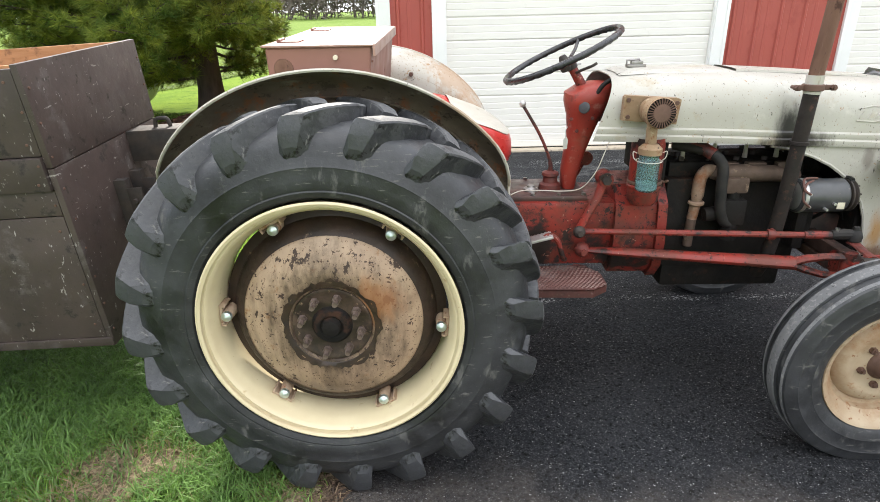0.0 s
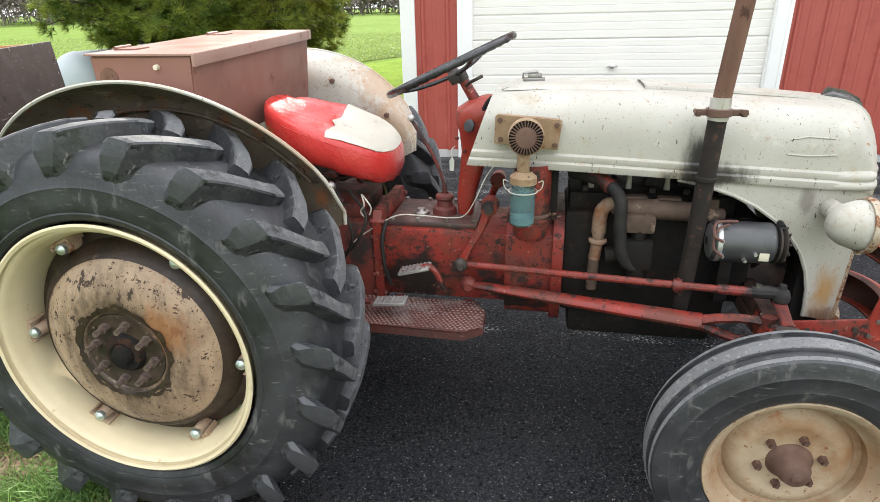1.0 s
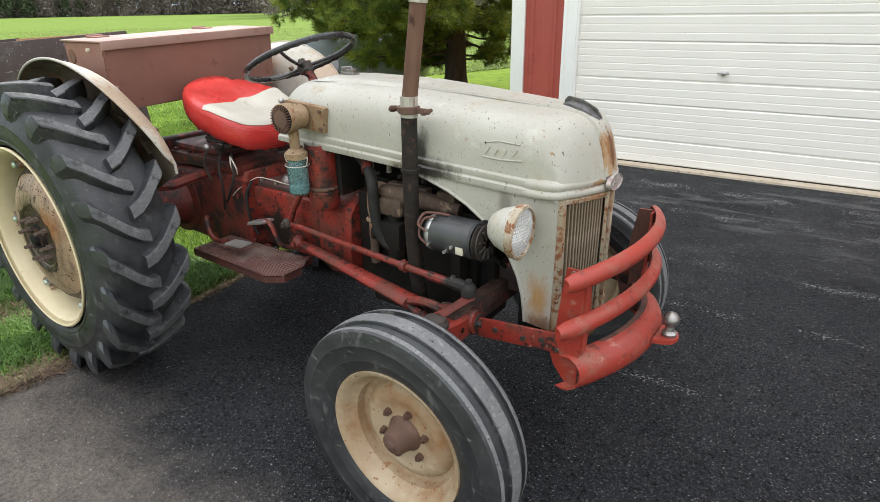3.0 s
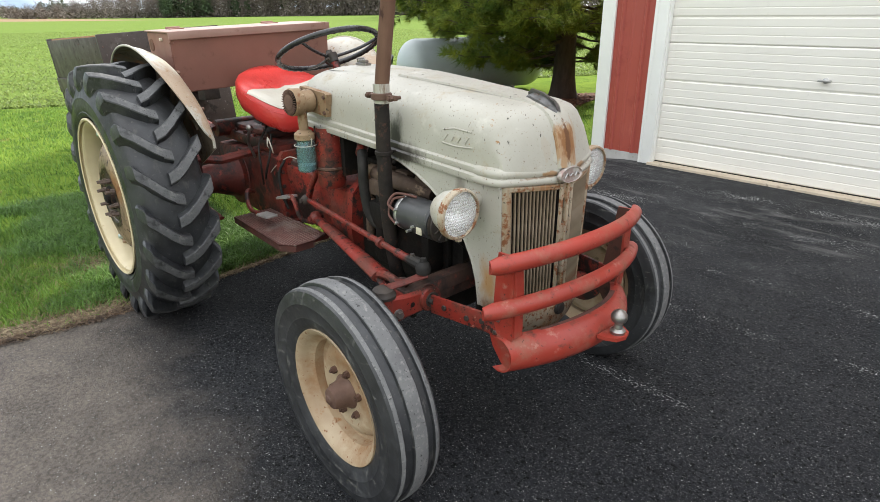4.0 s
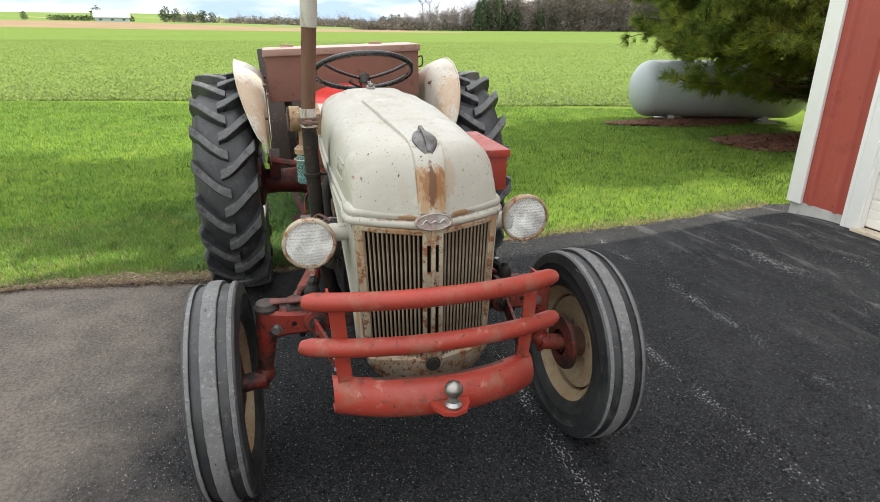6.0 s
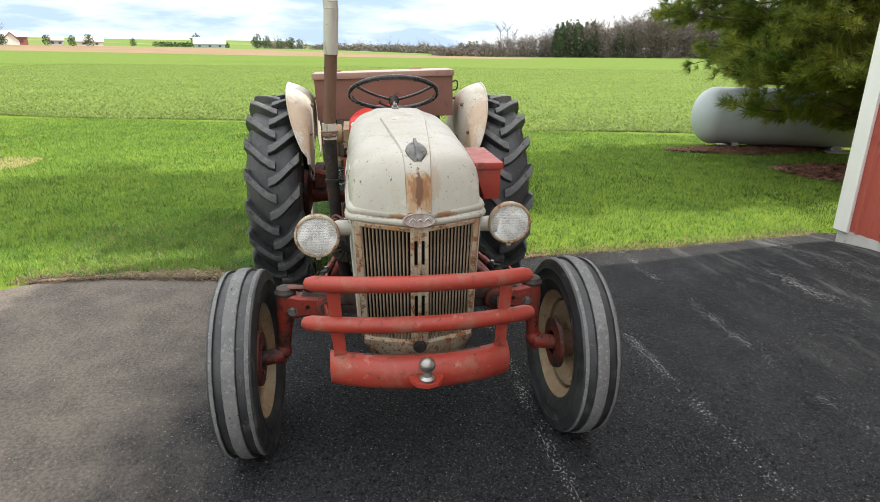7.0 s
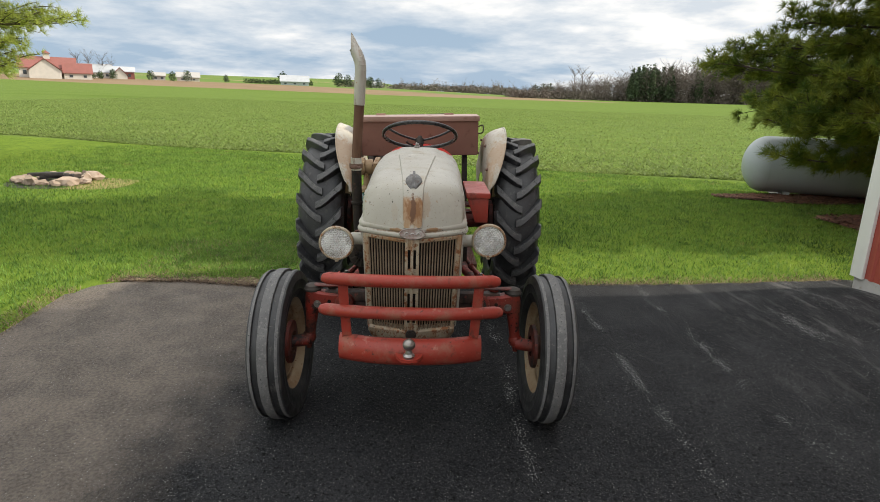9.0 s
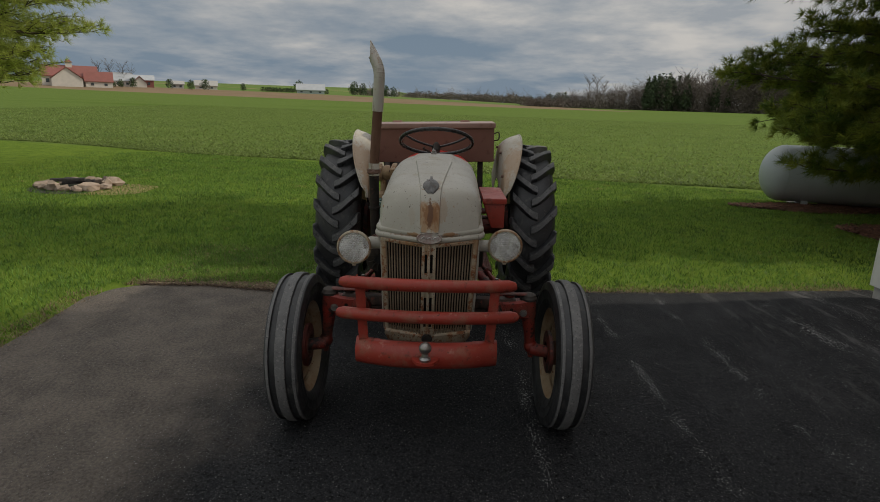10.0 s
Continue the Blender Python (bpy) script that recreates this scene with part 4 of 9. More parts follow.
def build_pine(loc, height, radius, low, seed, material, label, tufts_lo, tufts_hi, lean=(0, 0), low_side=None, fine=4.4, needles=28):
    rnd = random.Random(seed)
    nr = np.random.RandomState(seed)
    tree = thing("pine_tree", loc, label, "tree")
    bm = B()
    r0 = 0.0112 * height if height > 12 else 0.017 * height + 0.03
    steps = [0.0, 0.006, 0.014, 0.028, 0.055] + [k / 10 for k in range(1, 11)]
    pts = [Vector((lean[0] * k * k + 0.04 * math.sin(k * 13 + seed), lean[1] * k * k + 0.04 * math.cos(k * 17), -0.06 + height * k)) for k in steps]
    tube(bm, pts, [r0 * (1.0 - 0.93 * k + 0.75 * math.exp(-k * height / 0.22)) for k in steps], 14)
    part("trunk", bm, M["bark"], tree, "grey-brown bark trunk")
    bm = B()
    tips = []
    z = low
    while z < height - 0.3:
        frac = (z - low) / (height - low)
        reach = radius * (1 - frac ** 2.2) ** 0.7 * (0.56 + 0.44 * min(1, (z - low) / 0.9))
        count = 9 if low_side and z < 5 else 6 if frac < 0.6 else 5
        a0 = rnd.random() * 6.28
        for k in range(count):
            a = a0 + 6.28 * k / count + rnd.uniform(-0.4, 0.4)
            if low_side and z < 2.9 and math.cos(a - low_side) < 0.0 and rnd.random() > 0.55:
                continue
            if low_side and z < 1.1 and math.cos(a + 0.9) > 0.2:
                continue
            if low_side and 1.8 < z < 7 and math.cos(a) > 0.35 and rnd.random() < 0.45:
                continue
            # shorter on the side of the tank and the shed
            ln = reach * rnd.uniform(0.7, 1.06) * (1 + (0.20 if z < 5 else 0.0) * max(0.0, math.cos(a - 4.4)) - (0.50 if low_side else 0.15) * max(0.0, math.cos(a - 0.1)) - (0.30 if low_side and z > 3.0 and math.cos(a - 4.6) < 0.5 else 0.0))
            d = Vector((math.cos(a), math.sin(a), 0))
            base = Vector((lean[0] * (z / height) ** 2, lean[1] * (z / height) ** 2, z + rnd.uniform(-0.3, 0.3) * (1 if z > low + 0.4 else 0.3)))
            sag = rnd.uniform(-0.36, -0.10) if low_side and z < 2.6 else rnd.uniform(-0.3, 0.2) if frac < 0.3 else rnd.uniform(-0.02, 0.3)
            line = [base + d * (ln * t) + Vector((0, 0, ln * (sag * t + 0.20 * t * t))) + Vector((rnd.uniform(-.03, .03), rnd.uniform(-.03, .03), 0)) for t in (0, .2, .4, .6, .8, 1)]
            tube(bm, line, [max(0.006, 0.030 * (1 - t) * (0.5 + ln / 3)) for t in (0, .2, .4, .6, .8, 1)], 5)
            # side twigs
            m = max(4, int(ln * 6))
            for q in range(m):
                t0 = 0.28 if z < 3 else 0.22
                t = t0 + (1 - t0) * (q + rnd.random()) / m
                i = min(4, int(t * 5))
                p = line[i].lerp(line[i + 1], t * 5 - i)
                s = rnd.choice((-1, 1))
                sd = (d * rnd.uniform(0.5, 1.0) + Vector((-d.y, d.x, 0)) * s * rnd.uniform(0.4, 1.0) + Vector((0, 0, rnd.uniform(-0.15, 0.5)))).normalized()
                tl = rnd.uniform(0.22, 0.55) * (1.15 - t * 0.5) * (0.6 + 0.4 * ln)
                e = p + sd * tl
                tube(bm, [p, p.lerp(e, 0.5) + Vector((0, 0, 0.02)), e], [0.008, 0.006, 0.004], 4)
                kk = tufts_lo if z < 4.2 else tufts_hi
                for w in range(kk):
                    f = 1 - 0.8 * w / kk
                    tips.append((p.lerp(e, f) + Vector((rnd.gauss(0, .05), rnd.gauss(0, .05), rnd.gauss(0, .04))), (sd + Vector((0, 0, 0.35))).normalized()))
        z += (0.135 if z < 4.3 else 0.27) * rnd.uniform(0.6, 1.4)
    part("limb", bm, M["bark"], tree, "bare grey limbs")
    P = np.array([t[0][:] for t in tips])
    D = np.array([t[1][:] for t in tips])
    # fine needles low down, broad ones high up
    reps = np.where(P[:, 2] < fine, needles, 14)
    P2, D2 = np.repeat(P, reps, 0), np.repeat(D, reps, 0)
    n, per = len(P2), 1
    R = nr.normal(size=(n * per, 3))
    R /= np.linalg.norm(R, axis=1)[:, None]
    V = D2 * 1.0 + R
    V /= np.linalg.norm(V, axis=1)[:, None]
    ln = (0.085 + 0.055 * nr.rand(n * per))[:, None] * np.where(P2[:, 2:3] < fine, 1.15, 3.2)
    side = np.cross(V, nr.normal(size=(n * per, 3)))
    side /= np.linalg.norm(side, axis=1)[:, None]
    st = P2 + V * 0.008
    w = np.where(P2[:, 2:3] < fine, 0.0044, 0.034)
    verts = np.stack([st - side * w, st + side * w, st + V * ln - np.array([0, 0, 0.15]) * ln * ln * 4], 1).reshape(-1, 3)
    faces = np.arange(3 * n * per).reshape(-1, 3)
    points_mesh("crown", verts, faces, material, tree, "long soft green needles in tufts")


needles_a = needle_mat("green_pine_needles", (0.080, 0.140, 0.026), (0.260, 0.290, 0.042), 0.36)
needles_b = needle_mat("yellow_green_pine_needles", (0.50, 0.54, 0.15), (0.36, 0.43, 0.10), 0.6)
build_pine((-3.05, 7.3, 0), 16.0, 2.45, 0.62, 11, needles_a, "dark green pine with a short bare trunk, in mulch", 12, 10, low_side=4.1)
build_pine((-6.6, -8.9, 0), 9.0, 3.0, 1.7, 23, needles_b, "young yellow-green pine on the lawn", 6, 5, fine=9.0, needles=22)


# ---- fire ring ----
def build_fire_ring():
    rnd = random.Random(4)
    c = Vector((-5.25, -5.75, 0))
    for k in range(15):
        a = 2 * math.pi * k / 15 + rnd.uniform(-.1, .1)
        r = 0.47 + rnd.uniform(-.06, .07)
        bm = B()
        bmesh.ops.create_icosphere(bm, subdivisions=2, radius=1)
        s = (rnd.uniform(.08, .17), rnd.uniform(.07, .12), rnd.uniform(.05, .09))
        off = Vector((rnd.random() * 9, k, 3))
        for v in bm.verts:
            v.co *= 1 + 0.55 * noise.noise(v.co * 1.6 + off)
            v.co = Vector((v.co.x * s[0], v.co.y * s[1], v.co.z * s[2]))
        ob = part("stone", bm, M["stone"], smooth=22)
        ob.location = c + Vector((math.cos(a) * r, math.sin(a) * r, s[2] * 0.62))
        ob.rotation_euler = (0, 0, rnd.random() * 6)
        tagged(ob, "pale rounded field stone in the fire ring", "stone", "fire ring stones")
    bm = B()
    cc = bm.verts.new((c.x, c.y, 0.01))
    rr = [bm.verts.new((c.x + 0.72 * math.cos(t), c.y + 0.72 * math.sin(t), -0.008)) for t in [i * 2 * math.pi / 30 for i in range(30)]]
    for i in range(30):
        bm.faces.new((cc, rr[i], rr[(i + 1) % 30]))
    tagged(part("ash", bm, M["char"]), "grey ash inside the fire ring", "ash", kind="stuff")
    for k in range(3):
        bm = B()
        box(bm, -0.24, 0.24, -0.05, 0.05, -0.025, 0.025, 0.008)
        ob = part("log", bm, M["char"])
        ob.matrix_world = pose(c.x + rnd.uniform(-.15, .2), c.y + rnd.uniform(-.1, .25), 0.06 + 0.04 * k, 0, rnd.uniform(-4, 4), rnd.uniform(50, 130))
        tagged(ob, "charred black board in the fire ring", "firewood", "charred boards")
    bm = B()
    cc = bm.verts.new((c.x + .1, c.y + .55, 0.002))
    rr = [bm.verts.new((c.x + .1 + 0.6 * math.cos(t), c.y + .55 + (0.75 + 0.1 * math.sin(3 * t)) * math.sin(t), -0.010)) for t in [i * 2 * math.pi / 30 for i in range(30)]]
    for i in range(30):
        bm.faces.new((cc, rr[i], rr[(i + 1) % 30]))
    tagged(part("dry_grass", bm, mat("scorched_dry_grass", (0.33, 0.25, 0.10), (0.22, 0.18, 0.07), 20, (0.9, 0.95), bump=0.01, bscale=60)), "scorched yellow grass beside the fire ring", "grass", kind="stuff")


build_fire_ring()


# ---- grass blades ----
def blades(name, x, y, h, w, lean, seed, material, label, z0=-0.012):
    rnd = np.random.RandomState(seed)
    n = len(x)
    a = rnd.rand(n) * 2 * np.pi
    ca, sa = np.cos(a), np.sin(a)
    b = rnd.rand(n) * 2 * np.pi
    ln = lean * (0.3 + rnd.rand(n))
    hh = h * (0.55 + 0.7 * rnd.rand(n))
    ww = w * (0.7 + 0.6 * rnd.rand(n))
    tx, ty = np.cos(b) * ln * hh, np.sin(b) * ln * hh
    z = np.full(n, z0)
    V = np.stack([np.stack([x - ca * ww, y - sa * ww, z], 1), np.stack([x + ca * ww, y + sa * ww, z], 1),
                  np.stack([x + ca * ww * .7 + tx * .4, y + sa * ww * .7 + ty * .4, z + hh * .6], 1),
                  np.stack([x + tx, y + ty, z + hh * (1 - 0.25 * np.minimum(1, ln))], 1),
                  np.stack([x - ca * ww * .7 + tx * .4, y - sa * ww * .7 + ty * .4, z + hh * .6], 1)], 1).reshape(-1, 3)
    o = np.arange(n)[:, None] * 5
    F = np.concatenate([o + np.array([[0, 1, 2]]), o + np.array([[0, 2, 4]]), o + np.array([[4, 2, 3]])], 0)
    ob = points_mesh(name, V, F, material)
    return tagged(ob, label, "grass", kind="stuff")


def off_drive(x, y, gap=0.0):
    lim = drive_edge(y)
    return ((x < lim - gap) | (y < -2.62 - gap)) & ~((x > BX - 0.03) & (y > BY - 0.03))


grass_a = mat("spring_grass_blades", (0.165, 0.285, 0.048), (0.115, 0.215, 0.040), 1.1, (0.5, 0.65), island=0.35, spec=0.3, leaf=0.35,
              spots=[((0.23, 0.30, 0.06), 2.6, 0.54, 0.70, 0.6), ((0.065, 0.135, 0.026), 5, 0.52, 0.66, 0.6), ((0.055, 0.115, 0.022), 0.9, 0.53, 0.68, 0.6), ((0.33, 0.27, 0.12), 1.7, 0.62, 0.72, 0.8)])
# the lawn's green taken darker, for the shade by the carrier
grass_long_shaded = mat("shade_toned_grass_blades", (0.135, 0.245, 0.055), (0.090, 0.175, 0.044), 3.0, (0.4, 0.6), island=0.4, spec=0.35, leaf=0.25)
grass_dry = mat("dry_straw_blades", (0.30, 0.22, 0.125), (0.15, 0.10, 0.06), 8, (0.7, 0.85), island=0.4)
litter = mat("brown_leaf_litter", (0.125, 0.078, 0.048), (0.065, 0.042, 0.028), 9, (0.8, 0.95), island=0.5)
crop_mat = mat("crop_leaves", (0.215, 0.275, 0.078), (0.160, 0.220, 0.060), 0.3, (0.5, 0.65), island=0.35, spec=0.3, leaf=0.5)


def bare_patch(x, y):
    """How bare the lawn is by the wheel, 0 to 1."""
    b = np.exp(-(((x + 0.72) / 0.20) ** 2 + ((y + 0.55) / 0.10) ** 2)) + np.exp(-(((x + 0.86) / 0.17) ** 2 + ((y + 0.72) / 0.15) ** 2)) + 0.9 * np.exp(-(((x + 0.14) / 0.13) ** 2 + ((y + 1.2) / 0.7) ** 4))
    return np.clip(b * 1.1, 0, 0.86)


def sow():
    rnd = np.random.RandomState(77)

    def scatter(n, x0, x1, y0, y1):
        return x0 + rnd.rand(n) * (x1 - x0), y0 + rnd.rand(n) * (y1 - y0)

    x, y = scatter(150000, -3.4, 0.1, -3.6, 1.6)
    near = np.exp(-(((x + 0.7) / 1.15) ** 2 + ((y + 1.2) / 1.1) ** 2))
    k = off_drive(x, y) & (rnd.rand(len(x)) < near * 1.15)
    # bare, dry patches by the wheel
    bare = bare_patch(x, y)
    k &= rnd.rand(len(x)) > bare
    blades("grass", x[k], y[k], 0.05, 0.0022, 0.9, 1, grass_a, "short green lawn grass by the drive")
    # long uncut grass round carrier and wheel, its shade put into the green
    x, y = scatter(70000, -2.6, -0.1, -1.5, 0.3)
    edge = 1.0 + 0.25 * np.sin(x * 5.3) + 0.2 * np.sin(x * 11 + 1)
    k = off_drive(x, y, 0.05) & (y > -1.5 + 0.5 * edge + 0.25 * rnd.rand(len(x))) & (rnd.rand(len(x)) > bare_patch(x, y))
    blades("grass", x[k], y[k], 0.075, 0.0024, 1.1, 8, grass_long_shaded, "long grass round the carrier box, its green darkened as shade")
    x, y = scatter(42000, -1.6, 0.05, -2.4, -0.3)
    bare = bare_patch(x, y) * 0.85 + 0.12
    k = off_drive(x, y) & (rnd.rand(len(x)) < bare)
    blades("dry_grass", x[k], y[k], 0.038, 0.0017, 1.9, 2, grass_dry, "flattened straw-coloured dead grass on bare soil")
    # rest of the lawn
    x, y = scatter(270000, -11.5, 0.1, -9.0, 7.5)
    near = np.exp(-(((x + 0.7) / 1.0) ** 2 + ((y + 1.2) / 0.95) ** 2))
    thin = np.clip((-5.5 - y) / 3.5, 0, 1)
    k = off_drive(x, y) & (x > -9.1 + 0.36 * y) & (rnd.rand(len(x)) > near * 0.9) & (rnd.rand(len(x)) > thin)
    for cx, cy, rx, ry in ((-3.0, 6.80, 0.58, 1.35), (-4.98, 6.65, 0.42, 1.55)):
        k &= ((x - cx) / rx) ** 2 + ((y - cy) / ry) ** 2 > 0.75 + 0.4 * rnd.rand(len(x))
    blades("grass", x[k], y[k], 0.040, 0.0036, 0.9, 3, grass_a, "short green lawn grass")
    x, y = scatter(26000, 0.1, 6.0, -5.5, -2.6)
    k = off_drive(x, y) & (rnd.rand(len(x)) < np.clip((6.0 - x) / 2.0, 0, 1)) & (rnd.rand(len(x)) < np.clip((y + 5.5) / 1.5, 0, 1))
    blades("grass", x[k], y[k], 0.040, 0.0036, 0.9, 4, grass_a, "short green lawn grass along the drive")
    # dead fringe at the drive's edge
    yy = -2.5 + rnd.rand(15000) * 6.4
    xx = drive_edge(yy) + 0.01 - np.abs(rnd.normal(0, 0.11, 15000)) + 0.03
    k = (rnd.rand(15000) < np.where(yy < 0, 0.5, 0.45)) & ~((xx > BX - .05) & (yy > BY - .05))
    blades("dry_grass", xx[k], yy[k], 0.035, 0.0022, 1.7, 5, grass_dry, "brown dead thatch along the drive edge")
    # dead leaves and thatch heaped against the drive
    yy = -2.35 + rnd.rand(6000) * 2.0
    xx = drive_edge(yy) + 0.03 - np.abs(rnd.normal(0, 0.09, 6000)) * (0.5 + 0.5 * np.sin(yy * 9 + 2) ** 2)
    blades("leaf_litter", xx, yy, 0.030, 0.0055, 2.2, 9, litter, "brown dead leaves and thatch heaped along the drive")
    xx, yy = scatter(2500, 0.0, 4.0, -2.8, -2.56)
    blades("dry_grass", xx, yy, 0.035, 0.0022, 1.7, 6, grass_dry, "brown dead thatch along the drive edge")
    # crop
    n = 165000
    u = 0.05 + 60 * rnd.rand(n) ** 2.1
    y = -34 + rnd.rand(n) * 70
    x = -9.3 + 0.36 * y + 0.25 * np.sin(y * 0.7) - u
    blades("crop", x, y, 0.062, 0.018, 1.7, 7, crop_mat, "leafy young green crop plants")


sow()


# ---- far distance ----
def far_point(yaw, dist):
    a = radians(yaw)
    return Vector((4 - math.sin(a) * dist, math.cos(a) * dist, 0))


def build_woods():
    rnd = random.Random(9)
    nr = np.random.RandomState(9)
    bare, pale = B(), B()
    puffs = {"dark": [], "brush": [], "bush": []}

    def stick(bm, p, q, r, r2):
        p, q = Vector(p), Vector(q)
        a, b = frame_of(q - p)
        skin(bm, [ring(bm, p, a, b, r, r, 3), ring(bm, q, a, b, r2, r2, 3)], cap=False)

    def bare_tree(bm, p, h, boughs=15, thick=1.0):
        top = p + Vector((rnd.uniform(-.06, .06) * h, rnd.uniform(-.06, .06) * h, h * 0.8))
        stick(bm, p, top, h * 0.0085 * thick, h * 0.003 * thick)
        for k in range(boughs):
            t = rnd.uniform(0.25, 1.0)
            s = p.lerp(top, t)
            a = rnd.random() * 6.28
            ln = h * rnd.uniform(0.14, 0.34)
            e = s + Vector((math.cos(a) * ln * 0.7, math.sin(a) * ln * 0.7, ln * rnd.uniform(0.5, 1.0)))
            stick(bm, s, e, h * 0.0038 * thick, h * 0.0014)
            for q in range(4):
                a2 = a + rnd.uniform(-1.2, 1.2)
                m = s.lerp(e, rnd.uniform(.4, .95))
                stick(bm, m, m + Vector((math.cos(a2), math.sin(a2), rnd.uniform(.4, 1.4))) * ln * 0.35, h * 0.0022 * thick, h * 0.0010)

    def puff(kind, p, rx, rz, n, size, cone=0.0):
        """A loose cloud of leaf clumps round p, thinner to the top when cone is 1."""
        d = nr.normal(size=(n, 3))
        d /= np.linalg.norm(d, axis=1)[:, None]
        r = nr.rand(n, 1) ** 0.4
        q = d * r
        t = (q[:, 2:3] + 1) / 2
        q[:, :2] *= 1 - cone * t
        c = np.array(p[:]) + q * np.array([rx, rx, rz])
        tri = c[:, None, :] + nr.normal(size=(n, 3, 3)) * size
        puffs[kind].append(tri.reshape(-1, 3))

    def ground_at(yaw, d):
        p = far_point(yaw + (110 - yaw) * 0.063, d)
        p.z = terrain(p.x, p.y) - 0.3
        return p

    def wood_height(yaw):
        return lerp_far([(44, 20), (60, 19), (66, 15), (70, 11), (74, 8), (79.5, 5), (82, 4)], yaw)

    # the wood behind the field: trunks, twigs and undergrowth
    for k in range(640):
        yaw = rnd.uniform(44, 79.5)
        d = rnd.uniform(285, 345) - max(0, (62 - yaw)) * 3.0
        p = ground_at(yaw, d)
        h = wood_height(yaw) * rnd.uniform(0.7, 1.15)
        bare_tree(bare, p, h)
        puff("brush", p + Vector((0, 0, h * 0.50)), h * 0.26, h * 0.42, 190, h * 0.016)
        puff("brush", p + Vector((0, 0, 1.6)), 3.2, 2.4, 70, 0.35)
    for k in range(46):
        yaw = rnd.uniform(63.6, 67.8) if k < 34 else rnd.uniform(48, 62)
        p = ground_at(yaw, rnd.uniform(283, 300))
        h = rnd.uniform(8, 17)
        puff("dark", p + Vector((0, 0, h * 0.54)), h * 0.24, h * 0.5, 420, h * 0.030, 0.9)
    for k in range(260):
        p, h = ground_at(rnd.uniform(-4, 46), rnd.uniform(120, 200)), rnd.uniform(13, 19)
        bare_tree(bare, p, h)
        puff("brush", p + Vector((0, 0, h * 0.48)), h * 0.26, h * 0.48, 240, h * 0.022)
    # hedges along the skyline
    for k in range(210):
        yaw = rnd.choice((rnd.uniform(79, 88), rnd.uniform(84, 96), rnd.uniform(79, 84)))
        p = ground_at(yaw, rnd.uniform(430, 560))
        h = rnd.uniform(4, 8) if yaw > 82 else rnd.uniform(6, 9)
        if rnd.random() < 0.4:
            bare_tree(pale, p, h * 1.3, 8, 1.6)
        puff("brush", p + Vector((0, 0, h * 0.4)), 5.5, h * 0.42, 110, 0.42)
    for yaw, d, h in ((73.0, 300, 15), (72.2, 300, 16), (71.6, 300, 14)):
        bare_tree(bare, ground_at(yaw, d), h, 26, 1.3)
    for yaw, d, h in ((76.8, 320, 7), (76.0, 320, 8), (75.3, 320, 8), (78.5, 330, 5), (92.4, 420, 7), (93.2, 420, 8), (94.2, 420, 7), (95.4, 400, 8), (96.3, 400, 9), (101.6, 400, 8),
                      (106.8, 400, 5), (110.2, 330, 6), (111.4, 330, 5), (116.2, 320, 5), (117.2, 320, 4), (113.2, 330, 5)):
        p = ground_at(yaw, d)
        puff("dark", p + Vector((0, 0, h * 0.48)), h * 0.45, h * 0.5, 420, h * 0.045, 0.3)
    for k in range(10):
        p = ground_at(117.2 + k * 0.5, 312)
        puff("bush", p + Vector((0, 0, 1.5)), 1.3, 1.6, 120, 0.22, 0.3)
    for yaw, d, h in ((117.0, 345, 12), (117.9, 345, 13), (118.8, 345, 12), (116.2, 345, 10)):
        bare_tree(bare, ground_at(yaw, d), h, 30, 1.6)
    for yaw, d, w in ((103.5, 380, 18), (100.0, 400, 12)):
        for k in range(9):
            p = ground_at(yaw, d) + Vector((rnd.uniform(-2, 2), (k / 8 - 0.5) * w, 1.3))
            puff("bush", p, 2.2, 1.8, 160, 0.3)
    tagged(part("far_woods", bare, mat("bare_grey_twigs", (0.15, 0.125, 0.11), (0.11, 0.09, 0.078), 0.05, (0.9, 0.95))), "far bare grey-brown woods behind the field", "woods", kind="stuff")
    tagged(part("far_hedge", pale, mat("pale_brown_twigs", (0.22, 0.18, 0.145), (0.18, 0.15, 0.12), 0.05, (0.9, 0.95))), "far pale brown hedgerow trees", "hedge", kind="stuff")
    for kind, nm, mm, label, cat in (("dark", "far_conifers", mat("dark_conifer_green", (0.045, 0.075, 0.035), (0.070, 0.10, 0.045), 0.3, (0.9, 0.95), island=0.4), "far dark green conifers and evergreens", "woods"),
                                     ("brush", "far_brush", mat("grey_brown_twig_haze", (0.15, 0.125, 0.105), (0.115, 0.098, 0.082), 0.04, (0.9, 0.95), island=0.15), "far grey-brown twigs and undergrowth", "woods"),
                                     ("bush", "far_bushes", mat("far_bush_green", (0.06, 0.085, 0.03), (0.04, 0.065, 0.025), 0.3, (0.9, 0.95), island=0.4), "far dark green bushes", "bushes")):
        V = np.concatenate(puffs[kind])
        tagged(points_mesh(nm, V, np.arange(len(V)).reshape(-1, 3), mm), label, cat, kind="stuff")


def lerp_far(rows, x):
    for (a, p), (b, q) in zip(rows, rows[1:]):
        if x <= b:
            return p + (q - p) * max(0.0, (x - a) / (b - a))
    return rows[-1][1]


build_woods()


